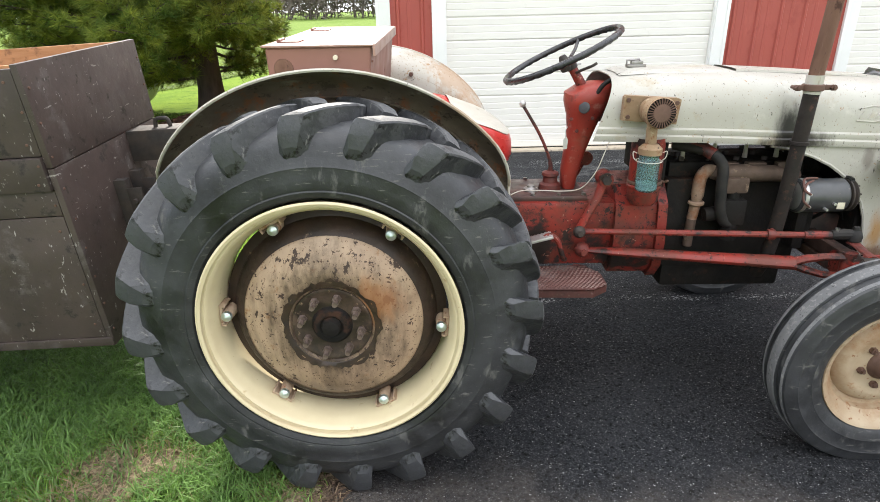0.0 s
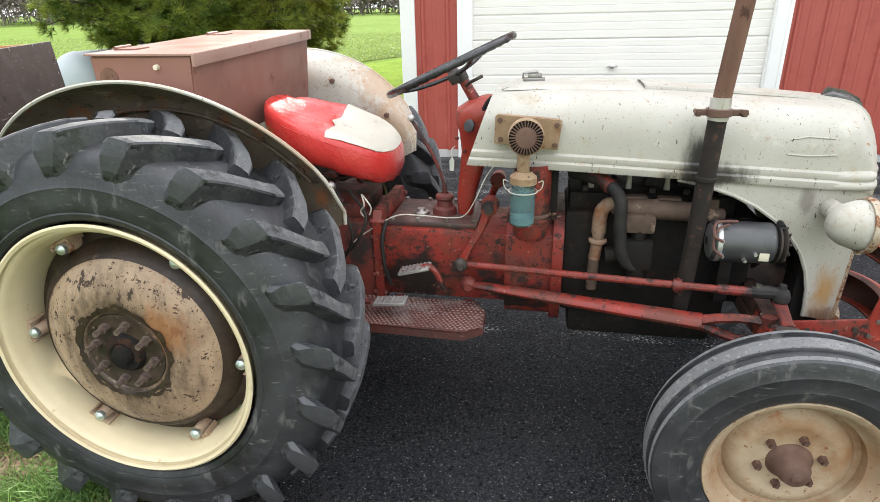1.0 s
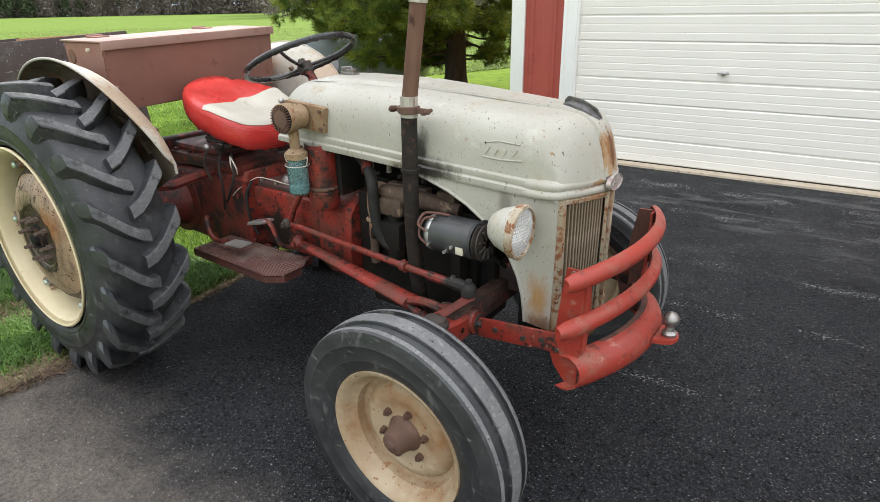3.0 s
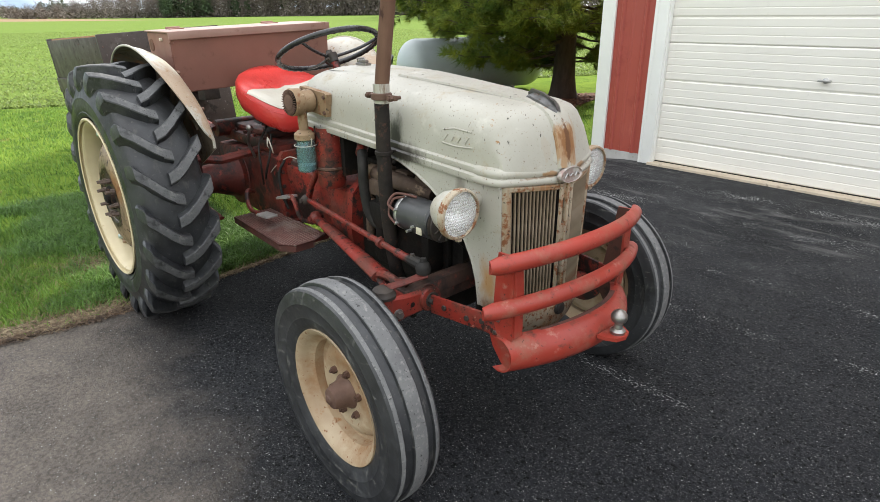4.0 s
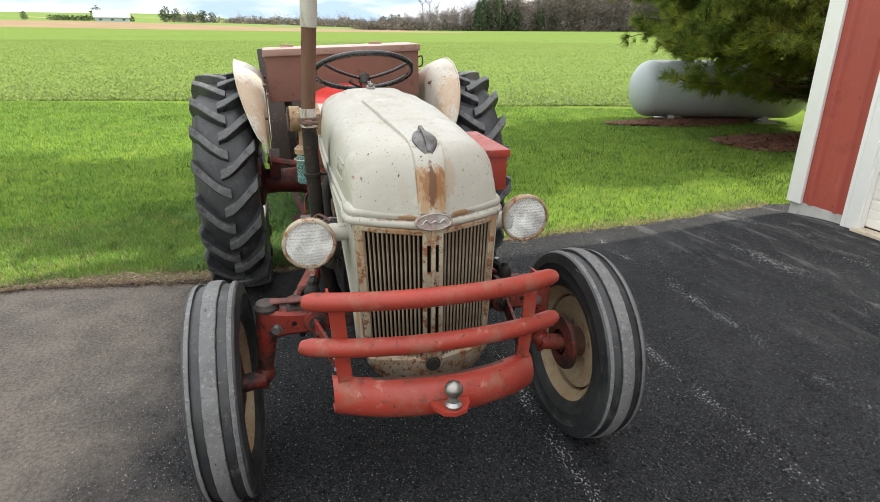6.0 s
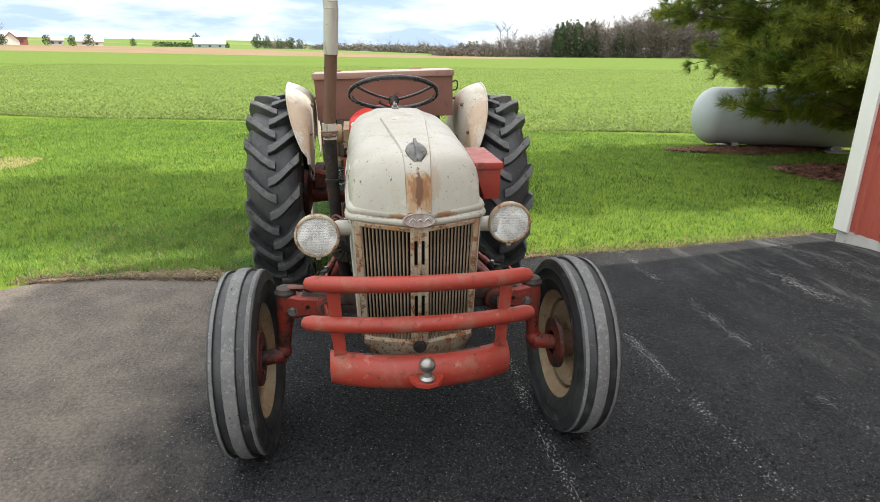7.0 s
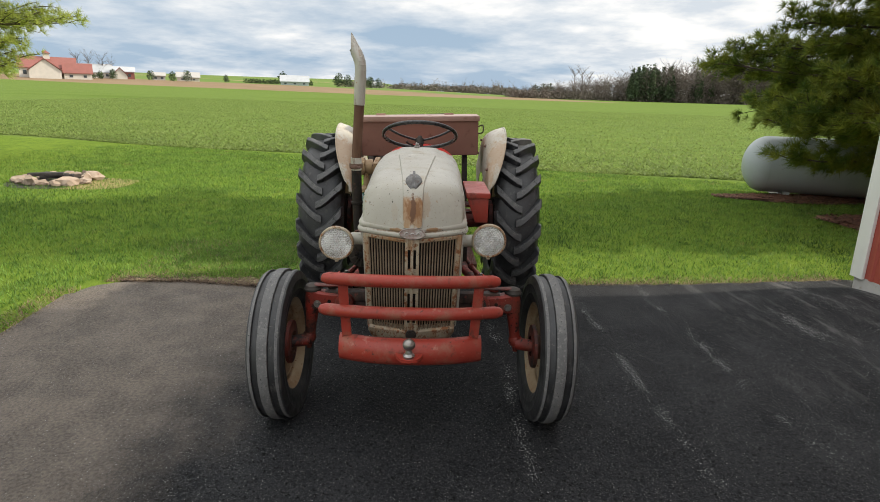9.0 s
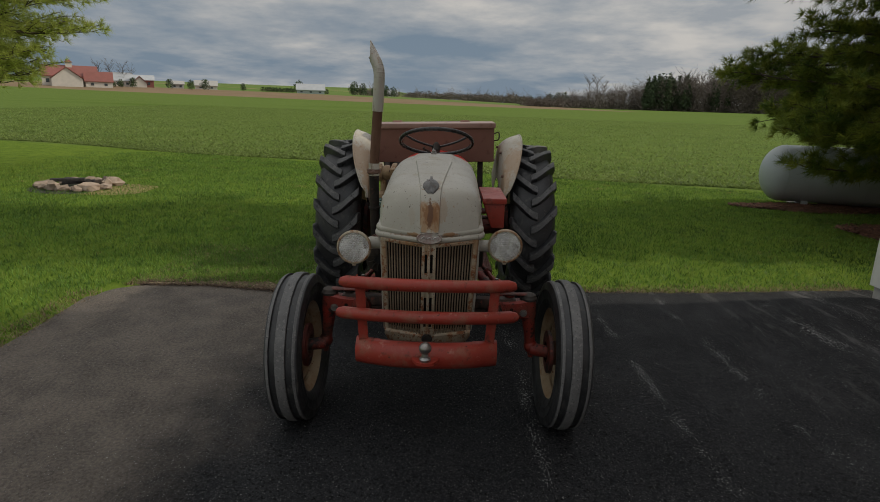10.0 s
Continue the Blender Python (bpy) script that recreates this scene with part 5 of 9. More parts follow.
def far_house(yaw, d, w, h, dep, roof, wall, label, turn=0.0, cupola=False, roof_h=0.55):
    p = far_point(yaw, d)
    p.z = terrain(p.x, p.y) - 0.2
    t = thing("farm_house", p, label, "building", "far farm buildings", rz=yaw + turn)
    rh = dep * roof_h
    bm = B()
    extrude_outline(bm, [(-dep / 2, 0), (-dep / 2, h), (0, h + rh), (dep / 2, h), (dep / 2, 0)], "x", -w / 2, w / 2)
    part("wall", bm, wall, t, smooth=0)
    bm = B()
    extrude_outline(bm, [(-dep / 2 - .5, h - 0.1), (0, h + rh + .03), (dep / 2 + .5, h - 0.1), (dep / 2 + .5, h + .2), (0, h + rh + .35), (-dep / 2 - .5, h + .2)], "x", -w / 2 - .5, w / 2 + .5)
    part("roof", bm, roof, t, smooth=0)
    for k in range(max(2, int(w / 4))):
        x = -w / 2 + w * (k + 0.5) / max(2, int(w / 4))
        win = B()
        box(win, x - .6, x + .6, -dep / 2 - .08, -dep / 2 + .05, h * .35, h * .75)
        part("window", win, M["window_dark"], t, smooth=0)
    if cupola:
        bm = B()
        box(bm, -1.2, 1.2, -1.2, 1.2, h + rh - 0.6, h + rh + 1.6)
        c = part("cupola", bm, wall, t, smooth=0)
        bm = B()
        lathe(bm, [(0, 2.2), (1.3, 0.05)], (0, 0, h + rh + 1.6), (0, 0, 1), 4, a0=0.5)
        part("cupola_roof", bm, roof, c, smooth=0)


far_house(120.3, 305, 20, 3.9, 11, M["roof_red"], M["wall_far"], "cream farmhouse with a red roof and cupola", cupola=True, roof_h=0.40)
far_house(120.5, 297, 8, 3.2, 11, M["roof_red"], M["wall_far"], "cream gabled wing with a red roof", turn=90, roof_h=0.40)
far_house(118.3, 300, 10, 2.4, 7, M["roof_red"], M["wall_far"], "low cream wing with a red roof")
far_house(116.9, 345, 12, 2.6, 7, M["roof_white"], M["wall_far"], "white farm shed with a pale roof")
far_house(115.0, 340, 9, 3.4, 7, M["roof_white"], M["roof_red"], "red barn with a pale metal roof", roof_h=0.32)
far_house(115.3, 333, 6, 1.8, 6, M["roof_red"], M["wall_far"], "small white gabled farm shed", turn=90)
far_house(112.4, 350, 6, 2.2, 5, M["concrete"], M["concrete"], "small grey farm shed", roof_h=0.3)
far_house(110.1, 350, 11, 1.9, 8, M["concrete"], M["wall_far"], "grey bungalow with a grey roof", roof_h=0.32)
far_house(101.1, 350, 15, 1.9, 9, M["roof_white"], M["tank"], "long grey farm shed with a pale metal roof", roof_h=0.36)
far_house(93.6, 450, 7, 1.8, 5, M["roof_white"], M["wall_far"], "small white farm building")

# ---- tractor ----
tractor = thing("tractor", (0, 0.065, 0), "old grey-white and red farm tractor parked half on grass", "tractor", rz=-1.55)
tractor.rotation_euler = (0, radians(0.5), radians(-1.55))


def stain(m, rows, soft=0.35):
    """Adds stains to a paint: rows of (centre, half sizes, colour, noise scale, strength)."""
    nt = m.node_tree
    b = nt.nodes["Principled BSDF"]
    N, L = nt.nodes.new, nt.links.new
    col = b.inputs["Base Color"].links[0].from_socket
    tc = N("ShaderNodeTexCoord")
    for c, s, colour, ns, amt in rows:
        sub = N("ShaderNodeVectorMath")
        sub.operation = "SUBTRACT"
        L(tc.outputs["Object"], sub.inputs[0])
        sub.inputs[1].default_value = c
        div = N("ShaderNodeVectorMath")
        div.operation = "DIVIDE"
        L(sub.outputs[0], div.inputs[0])
        div.inputs[1].default_value = s
        ln = N("ShaderNodeVectorMath")
        ln.operation = "LENGTH"
        L(div.outputs[0], ln.inputs[0])
        n = N("ShaderNodeTexNoise")
        n.inputs["Scale"].default_value = ns
        n.inputs["Detail"].default_value = 7
        n.inputs["Roughness"].default_value = 0.7
        mp = N("ShaderNodeMapping")
        mp.inputs["Scale"].default_value = (1, 1, 0.35)
        L(tc.outputs["Object"], mp.inputs["Vector"])
        L(mp.outputs[0], n.inputs["Vector"])
        add = N("ShaderNodeMath")
        add.operation = "MULTIPLY_ADD"
        L(n.outputs["Fac"], add.inputs[0])
        add.inputs[1].default_value = 1.5
        L(ln.outputs["Value"], add.inputs[2])
        mr = N("ShaderNodeMapRange")
        mr.interpolation_type = "SMOOTHSTEP"
        mr.inputs["From Min"].default_value = 1.40 + soft
        mr.inputs["From Max"].default_value = 1.40 - soft
        mr.inputs["To Max"].default_value = amt
        L(add.outputs[0], mr.inputs["Value"])
        x = N("ShaderNodeMix")
        x.data_type = "RGBA"
        L(mr.outputs[0], x.inputs["Factor"])
        L(col, x.inputs["A"])
        x.inputs["B"].default_value = (*colour, 1)
        col = x.outputs["Result"]
    L(col, b.inputs["Base Color"])


M["hood_strip"] = M["hood"].copy()
M["hood_strip"].name = "rust_stained_grey_white_paint"
stain(M["hood_strip"], [((2.06, 0.0, 1.08), (0.09, 0.09, 0.115), (0.36, 0.20, 0.085), 24, 0.8), ((2.06, 0.004, 1.085), (0.075, 0.075, 0.10), (0.24, 0.105, 0.035), 30, 0.95),
                        ((2.07, 0.002, 1.09), (0.07, 0.018, 0.11), (0.12, 0.05, 0.020), 60, 0.9), ((2.02, 0, 1.20), (0.03, 0.06, 0.02), (0.22, 0.12, 0.06), 40, 0.7)], 0.10)
M["lip"] = M["hood"].copy()
M["lip"].name = "rust_run_grey_white_paint"
stain(M["lip"], [((2.09, 0.09, 1.012), (0.06, 0.055, 0.016), (0.27, 0.14, 0.06), 40, 0.9), ((2.09, -0.07, 1.010), (0.06, 0.04, 0.014), (0.30, 0.17, 0.08), 40, 0.9),
                 ((2.05, 0.0, 1.003), (0.1, 0.24, 0.006), (0.20, 0.13, 0.08), 50, 0.8), ((2.05, 0.0, 0.972), (0.1, 0.24, 0.008), (0.16, 0.09, 0.05), 50, 0.8)], 0.15)
stain(M["hood"], [((2.05, 0.05, 1.10), (0.06, 0.035, 0.09), (0.33, 0.19, 0.085), 70, 0.35), ((2.05, -0.075, 1.085), (0.06, 0.022, 0.055), (0.36, 0.22, 0.11), 60, 0.15)], 0.10)
stain(M["hood"], [((1.545, -0.25, 1.06), (0.060, 0.09, 0.11), (0.022, 0.02, 0.018), 22, 0.95), ((1.60, -0.25, 1.02), (0.13, 0.08, 0.05), (0.045, 0.038, 0.033), 30, 0.85),
                  ((1.56, -0.22, 1.01), (0.16, 0.09, 0.03), (0.03, 0.025, 0.022), 30, 0.9), ((1.97, -0.22, 0.66), (0.05, 0.06, 0.12), (0.36, 0.20, 0.07), 20, 0.9),
                  ((1.99, -0.22, 0.57), (0.07, 0.06, 0.05), (0.17, 0.08, 0.04), 30, 0.9), ((1.86, -0.22, 0.95), (0.03, 0.05, 0.06), (0.12, 0.10, 0.08), 30, 0.6)])


def lerp_rows(rows, x):
    for (a, *p), (b, *q) in zip(rows, rows[1:]):
        if x <= b:
            t = (x - a) / (b - a) if b > a else 0
            return [u + (v - u) * t for u, v in zip(p, q)]
    return list(rows[-1][1:])


# x, half width, top, bottom
HOOD = [(0.875, 0.222, 1.236, 1.022), (1.10, 0.236, 1.245, 1.018), (1.40, 0.240, 1.243, 1.008), (1.65, 0.238, 1.228, 0.998), (1.85, 0.233, 1.213, 0.988),
        (1.95, 0.230, 1.205, 0.984), (2.00, 0.227, 1.197, 0.982), (2.03, 0.225, 1.183, 0.981), (2.05, 0.223, 1.164, 0.980), (2.065, 0.221, 1.138, 0.980), (2.078, 0.219, 1.100, 0.978), (2.088, 0.217, 1.058, 0.974), (2.095, 0.216, 1.020, 0.962)]


def prow(y):
    """How far the nose falls back from its middle, at a distance y to the side."""
    y = abs(y)
    return 0.31 * (math.hypot(y, 0.03) - 0.03) + 0.35 * max(0.0, y - 0.15) ** 1.3


def hood_section(x):
    w, top, low = lerp_rows(HOOD, x)
    pts = [(-w - 0.003, low), (-w - 0.006, low + 0.010), (-w - 0.006, low + 0.020), (-w + 0.001, low + 0.026), (-w - 0.002, low + 0.034), (-w - 0.001, low + 0.044), (-w + 0.006, low + 0.050)]
    z1 = low + 0.055
    n = 14
    for i in range(1, n + 1):
        a = math.pi / 2 * i / n
        e = 2 / 3.3
        pts.append((-(w - 0.006) * max(0.0, math.cos(a)) ** e, z1 + (top - z1) * math.sin(a) ** e))
    return pts + [(-y, z) for y, z in reversed(pts[:-1])]


M["ornament"] = mat("dull_grey_cast_metal", (0.15, 0.147, 0.145), (0.07, 0.068, 0.066), 30, (0.3, 0.5), metal=0.6, spots=[((0.10, 0.06, 0.04), 50, 0.57, 0.64, 0.8)])


def build_hood():
    bm = B()
    xs = [0.875, 0.90, 0.95, 1.02, 1.10, 1.2, 1.3, 1.4, 1.5, 1.6, 1.7, 1.78, 1.85, 1.90, 1.95, 1.975, 2.0, 2.015, 2.03, 2.04, 2.05, 2.058, 2.065, 2.072, 2.078, 2.083, 2.088, 2.092, 2.095]
    rows = []
    for x in xs:
        row = []
        for y, z in hood_section(x):
            k = max(0.0, 1 - (x - 0.875) / 0.35)
            vx = x + (z - 1.022) * 0.34 * k
            vx -= prow(y) * min(1.0, max(0.0, (x - 1.88) / 0.17)) ** 1.5
            # light dents
            vx, vy, vz = vx, y + 0.0015 * noise.noise(Vector((x * 5, z * 6, 1))), z + 0.0022 * noise.noise(Vector((x * 4, y * 6, 5)))
            row.append(bm.verts.new((vx, vy, vz)))
        rows.append(row)
    skin(bm, rows, closed=False, cap=False)
    bmesh.ops.recalc_face_normals(bm, faces=bm.faces[:])
    thicken(bm, 0.004)
    hood = part("hood", bm, M["hood"], tractor, "grey-white painted steel hood, chipped, with rust and soot stains", smooth=40)
    # raised centre strip along the top and the filler door
    bm = B()
    rows = []
    for i in range(26):
        x = 1.40 + 0.695 * (1 - (1 - i / 25) ** 2.2)
        w, top, low = lerp_rows(HOOD, x)
        hw = 0.095 - 0.055 * (x - 1.40) / 0.695
        row = []
        for y in (-hw, -hw + 0.003, -hw * 0.5, 0, hw * 0.5, hw - 0.003, hw):
            e = 3.3
            yy = min(abs(y) / (w - 0.006), 0.99)
            z = low + 0.055 + (top - low - 0.055) * (1 - yy ** e) ** (1 / e)
            flank = abs(y) == hw
            out = -0.001 if flank else 0.007
            steep = min(1.0, max(0.0, (x - 1.97) / 0.08))
            row.append(bm.verts.new((x + out * steep - prow(y) * min(1.0, max(0.0, (x - 1.88) / 0.17)) ** 1.5, y, z + (0.0005 if flank else 0.0075) * (1 - 0.5 * steep))))
        rows.append(row)
    skin(bm, rows, closed=False, cap=False)
    part("centre_strip", bm, M["hood_strip"], hood, "raised strip along the hood's middle")
    bm = B()
    rows = []
    for i in range(12):
        x = 0.975 + (1.395 - 0.975) * i / 11
        w, top, low = lerp_rows(HOOD, x)
        row = []
        for k in range(13):
            y = -0.118 + 0.236 * k / 12
            e = 3.3
            z = low + 0.055 + (top - low - 0.055) * (1 - (abs(y) / (w - 0.006)) ** e) ** (1 / e)
            lift = 0.008 if 0 < k < 12 and 0 < i < 11 else 0.0
            row.append(bm.verts.new((x, y, z + lift)))
        rows.append(row)
    skin(bm, rows, closed=False, cap=False)
    bmesh.ops.recalc_face_normals(bm, faces=bm.faces[:])
    part("filler_door", bm, M["hood"], hood, "hinged filler door in the hood top", smooth=30)
    bm = B()
    tube(bm, [(1.03, -0.012, 1.258), (1.03, -0.014, 1.276), (1.075, -0.012, 1.280), (1.085, -0.012, 1.262)], 0.004, 6)
    box(bm, 1.03, 1.10, -0.025, 0.005, 1.252, 1.262, 0.003)
    box(bm, 1.045, 1.09, -0.02, 0.0, 1.262, 1.274, 0.004)
    part("latch", bm, M["steel"], hood, "small steel spring latch")
    # ornament: a spade-shaped plate, a ridged body on it and an upright fin
    bm = B()
    for wide, low, high, x0, x1 in ((0.050, -0.006, 0.009, 1.915, 2.052), (0.036, 0.002, 0.026, 1.928, 2.046)):
        rows = []
        for i in range(11):
            t = i / 10
            x = x0 + (x1 - x0) * t
            hw = wide * (0.16 + 0.84 * math.sin(math.pi * min(1.0, 0.06 + 0.90 * t ** 1.25)) ** 0.8)
            z = lerp_rows(HOOD, x)[1]
            up = high * (1 - 0.45 * t) * min(1.0, 0.4 + 3 * t)
            rows.append([bm.verts.new((x, y * hw, z + low + h * up)) for y, h in ((-1, 0), (-.94, .55), (-.72, .72), (-.4, .86), (0, 1), (.4, .86), (.72, .72), (.94, .55), (1, 0))])
        skin(bm, rows, closed=False, cap=True)
    bmesh.ops.recalc_face_normals(bm, faces=bm.faces[:])
    extrude_outline(bm, [(1.930, 1.226), (1.940, 1.238), (1.985, 1.230), (2.030, 1.208), (2.046, 1.186), (1.93, 1.205)], "y", -0.005, 0.005)
    part("hood_ornament", bm, M["ornament"], hood, "dull grey metal hood ornament with a fin")
    # rolled double lip round the nose and its corners
    bm = B()
    lane = [(1.90, -0.2335), (1.94, -0.2335), (1.975, -0.2325), (1.998, -0.2300), (2.014, -0.2240)]
    for k in range(27):
        y = -0.214 + 0.428 * k / 26
        lane.append((2.094 - prow(y), y))
    lane += [(x, -y) for x, y in reversed(lane[:5])]
    rows = []
    for k, (x, y) in enumerate(lane):
        q, w = lane[max(0, k - 1)], lane[min(len(lane) - 1, k + 1)]
        t = Vector((w[0] - q[0], w[1] - q[1], 0)).normalized()
        out = Vector((t.y, -t.x, 0))
        sink = 0.008 if k in (0, len(lane) - 1) else 0.002 if k in (1, len(lane) - 2) else 0.0
        dip = 0.010 * max(0.0, 1 - abs(y) / 0.2) - 0.004
        rows.append([bm.verts.new(Vector((x, y, 0.980 - dip + b)) + out * (a - sink)) for a, b in
                     ((-0.014, 0.0), (0.002, 0.0), (0.007, 0.005), (0.008, 0.014), (0.004, 0.021), (-0.001, 0.024), (0.002, 0.030), (0.003, 0.038), (-0.001, 0.046), (-0.008, 0.052), (-0.016, 0.054))])
    skin(bm, rows)
    bmesh.ops.recalc_face_normals(bm, faces=bm.faces[:])
    part("nose_lip", bm, M["lip"], hood, "rolled lip round the hood nose, rusty in its groove", smooth=50)
    # nose badge
    bm = B()
    c = (2.098, 0, 1.000)
    prof = [(0.0, 1.0), (0.010, 1.0), (0.014, 0.94), (0.010, 0.86), (0.009, 0.0)]
    d = Vector((1, 0, 0.12)).normalized()
    a, b = Vector((0, 1, 0)), Vector((-0.12, 0, 1)).normalized()
    rings = [ring(bm, Vector(c) + d * t, a, b, max(0.054 * r, 1e-4), max(0.024 * r, 1e-4), 32) for t, r in prof]
    skin(bm, rings, cap=False)
    badge = part("badge", bm, mat("worn_red_grey_badge", (0.30, 0.20, 0.18), (0.45, 0.43, 0.40), 40, (0.4, 0.6), metal=0.3), hood, "worn oval badge on the hood nose")
    bm = B()
    for k, (y0, y1, z) in enumerate(((-0.034, -0.012, 0.004), (-0.008, 0.012, 0.001), (0.015, 0.036, 0.003))):
        tube(bm, curve_pts([(2.1115, y0, 1.000 - z), (2.112, (y0 + y1) / 2, 1.004 + z), (2.1115, y1, 0.998)], 5), 0.0022, 6)
    part("badge_relief", bm, M["silver"], badge, "plain raised lines on the badge")
    # relief on the hood's sides: plain raised strokes
    for s in (-1, 1):
        bm = B()

        def side(x, z):
            w, top, low = lerp_rows(HOOD, x)
            e = 3.3
            t = max(0.0, min(1.0, (z - low - 0.055) / (top - low - 0.055)))
            return (x, s * ((w - 0.006) * (1 - t ** e) ** (1 / e) + 0.0005), z)
        for line in ([(1.785, 1.122), (1.83, 1.130), (1.90, 1.126)], [(1.782, 1.082), (1.84, 1.078), (1.91, 1.082)], [(1.792, 1.092), (1.806, 1.112)], [(1.822, 1.091), (1.832, 1.107)],
                     [(1.850, 1.091), (1.860, 1.107)], [(1.880, 1.091), (1.894, 1.112)]):
            tube(bm, [side(x, z) for x, z in line], 0.0024, 6)
        part("side_relief", bm, M["hood"], hood, "plain raised strokes pressed in the hood side")
    return hood


hood = build_hood()


CHEEK = [(1.45, 0.236), (1.85, 0.230), (1.97, 0.222), (2.03, 0.214)]


def build_grille():
    # side cheeks with the round cut-out over the engine
    shell = None
    arch = [(1.50, 1.0), (1.58, 0.985), (1.66, 0.958), (1.73, 0.925), (1.79, 0.884), (1.84, 0.836), (1.88, 0.782), (1.908, 0.722), (1.925, 0.66), (1.932, 0.60), (1.934, 0.568)]
    out = arch + [(1.98, 0.560), (2.016, 0.556), (2.021, 0.75), (2.024, 0.984)]
    for s in (-1, 1):
        bm = B()
        extrude_outline(bm, out, "y", -0.002, 0.002)
        for v in bm.verts:
            v.co.y += s * lerp_rows(CHEEK, v.co.x)[0] - s * 0.020 * max(0, (0.98 - v.co.z) / 0.42)
        # rolled edge of the cut-out
        tube(bm, [(x, s * (lerp_rows(CHEEK, x)[0] - 0.020 * max(0, (0.98 - z) / 0.42)), z) for x, z in arch], 0.006, 6)
        ob = part("cheek_panel", bm, M["hood"], tractor, "grey-white cheek panel with rust runs", smooth=30)
        shell = shell or ob
    bm = B()
    for s in (-1, 1):
        extrude_outline(bm, [(2.005, s * 0.213), (2.026, s * 0.213), (2.036, s * 0.207), (2.040, s * 0.193), (2.036, s * 0.188), (2.01, s * 0.190)], "z", 0.556, 0.982)
    for v in bm.verts:
        v.co.y *= 1 - 0.10 * (0.982 - v.co.z) / 0.42
    rows = []
    for i in range(25):
        y = -0.208 + 0.416 * i / 24
        xf, dip = 2.096 - prow(y), 0.012 * max(0.0, 1 - abs(y) / 0.2)
        rows.append([bm.verts.new((xf + a, y, b - dip)) for a, b in ((-0.020, 0.984), (0.0, 0.984), (0.003, 0.980), (0.002, 0.970), (-0.002, 0.967), (-0.020, 0.967))])
    skin(bm, rows)
    rows = []
    for i in range(17):
        y = -0.190 + 0.380 * i / 16
        zl = 0.478 + 0.060 * (abs(y) / 0.190) ** 6
        xf = 2.103 - prow(y)
        rows.append([bm.verts.new(p) for p in ((xf - 0.012, y, 0.568), (xf, y, 0.560), (xf, y, 0.515 + 0.03 * (abs(y) / 0.190) ** 4), (xf - 0.012, y, zl), (xf - 0.06, y, zl), (xf - 0.06, y, 0.568))])
    skin(bm, rows)
    bmesh.ops.recalc_face_normals(bm, faces=bm.faces[:])
    fr = part("grille_frame", bm, M["grille"], tractor, "rusty cream grille surround")
    bm = B()
    # a ridged plate with two pairs of slots
    for y0, y1 in ((-0.030, -0.017), (-0.006, 0.006), (0.017, 0.030)):
        box(bm, 2.092, 2.106 if y0 == -0.006 else 2.100, y0, y1, 0.57, 0.975, 0.002)
    for z0, z1 in ((0.560, 0.60), (0.735, 0.845), (0.928, 0.975)):
        box(bm, 2.091, 2.0985, -0.029, 0.029, z0, z1, 0.002)
    part("centre_bar", bm, M["grille"], tractor, "rusty slotted centre bar of the grille")
    bm = B()
    cyl(bm, (2.1135, 0, 0.548), (2.106, 0, 0.548), 0.018, n=20)
    lathe(bm, [(-0.012, 0.016), (0.001, 0.018), (0.002, 0.022), (-0.004, 0.024)], (2.107, 0, 0.548), (1, 0, 0), 20)
    part("crank_hole", bm, M["dark_steel"], tractor, "dark round crank hole")
    me = None
    n = 13
    for s in (-1, 1):
        for k in range(n):
            y = s * (0.034 + (0.192 - 0.034) * (k + 0.5) / n)
            lean = -0.035 * y / 0.19
            if me is None:
                b2 = B()
                rows = []
                for z in (0.560, 0.76, 0.965):
                    rows.append([b2.verts.new(p) for p in ((-0.006, -0.0016, z), (0.001, -0.0030, z), (0.0035, 0, z), (0.001, 0.0030, z), (-0.006, 0.0016, z))])
                skin(b2, rows)
                bmesh.ops.recalc_face_normals(b2, faces=b2.faces[:])
                o = part("grille_bar", b2, M["grille_bar"], fr)
                me = o.data
            else:
                o = part("grille_bar", None, None, fr, mesh=me)
            o.location = (2.0925 - prow(y), y + 0.97 * math.tan(lean), 0)
            o.rotation_euler = (lean, 0, s * 0.10)
    bm = B()
    box(bm, 1.90, 1.99, -0.185, 0.185, 0.50, 0.975, 0.006)
    part("radiator", bm, M["engine"], tractor, "dark radiator core behind the grille")


build_grille()


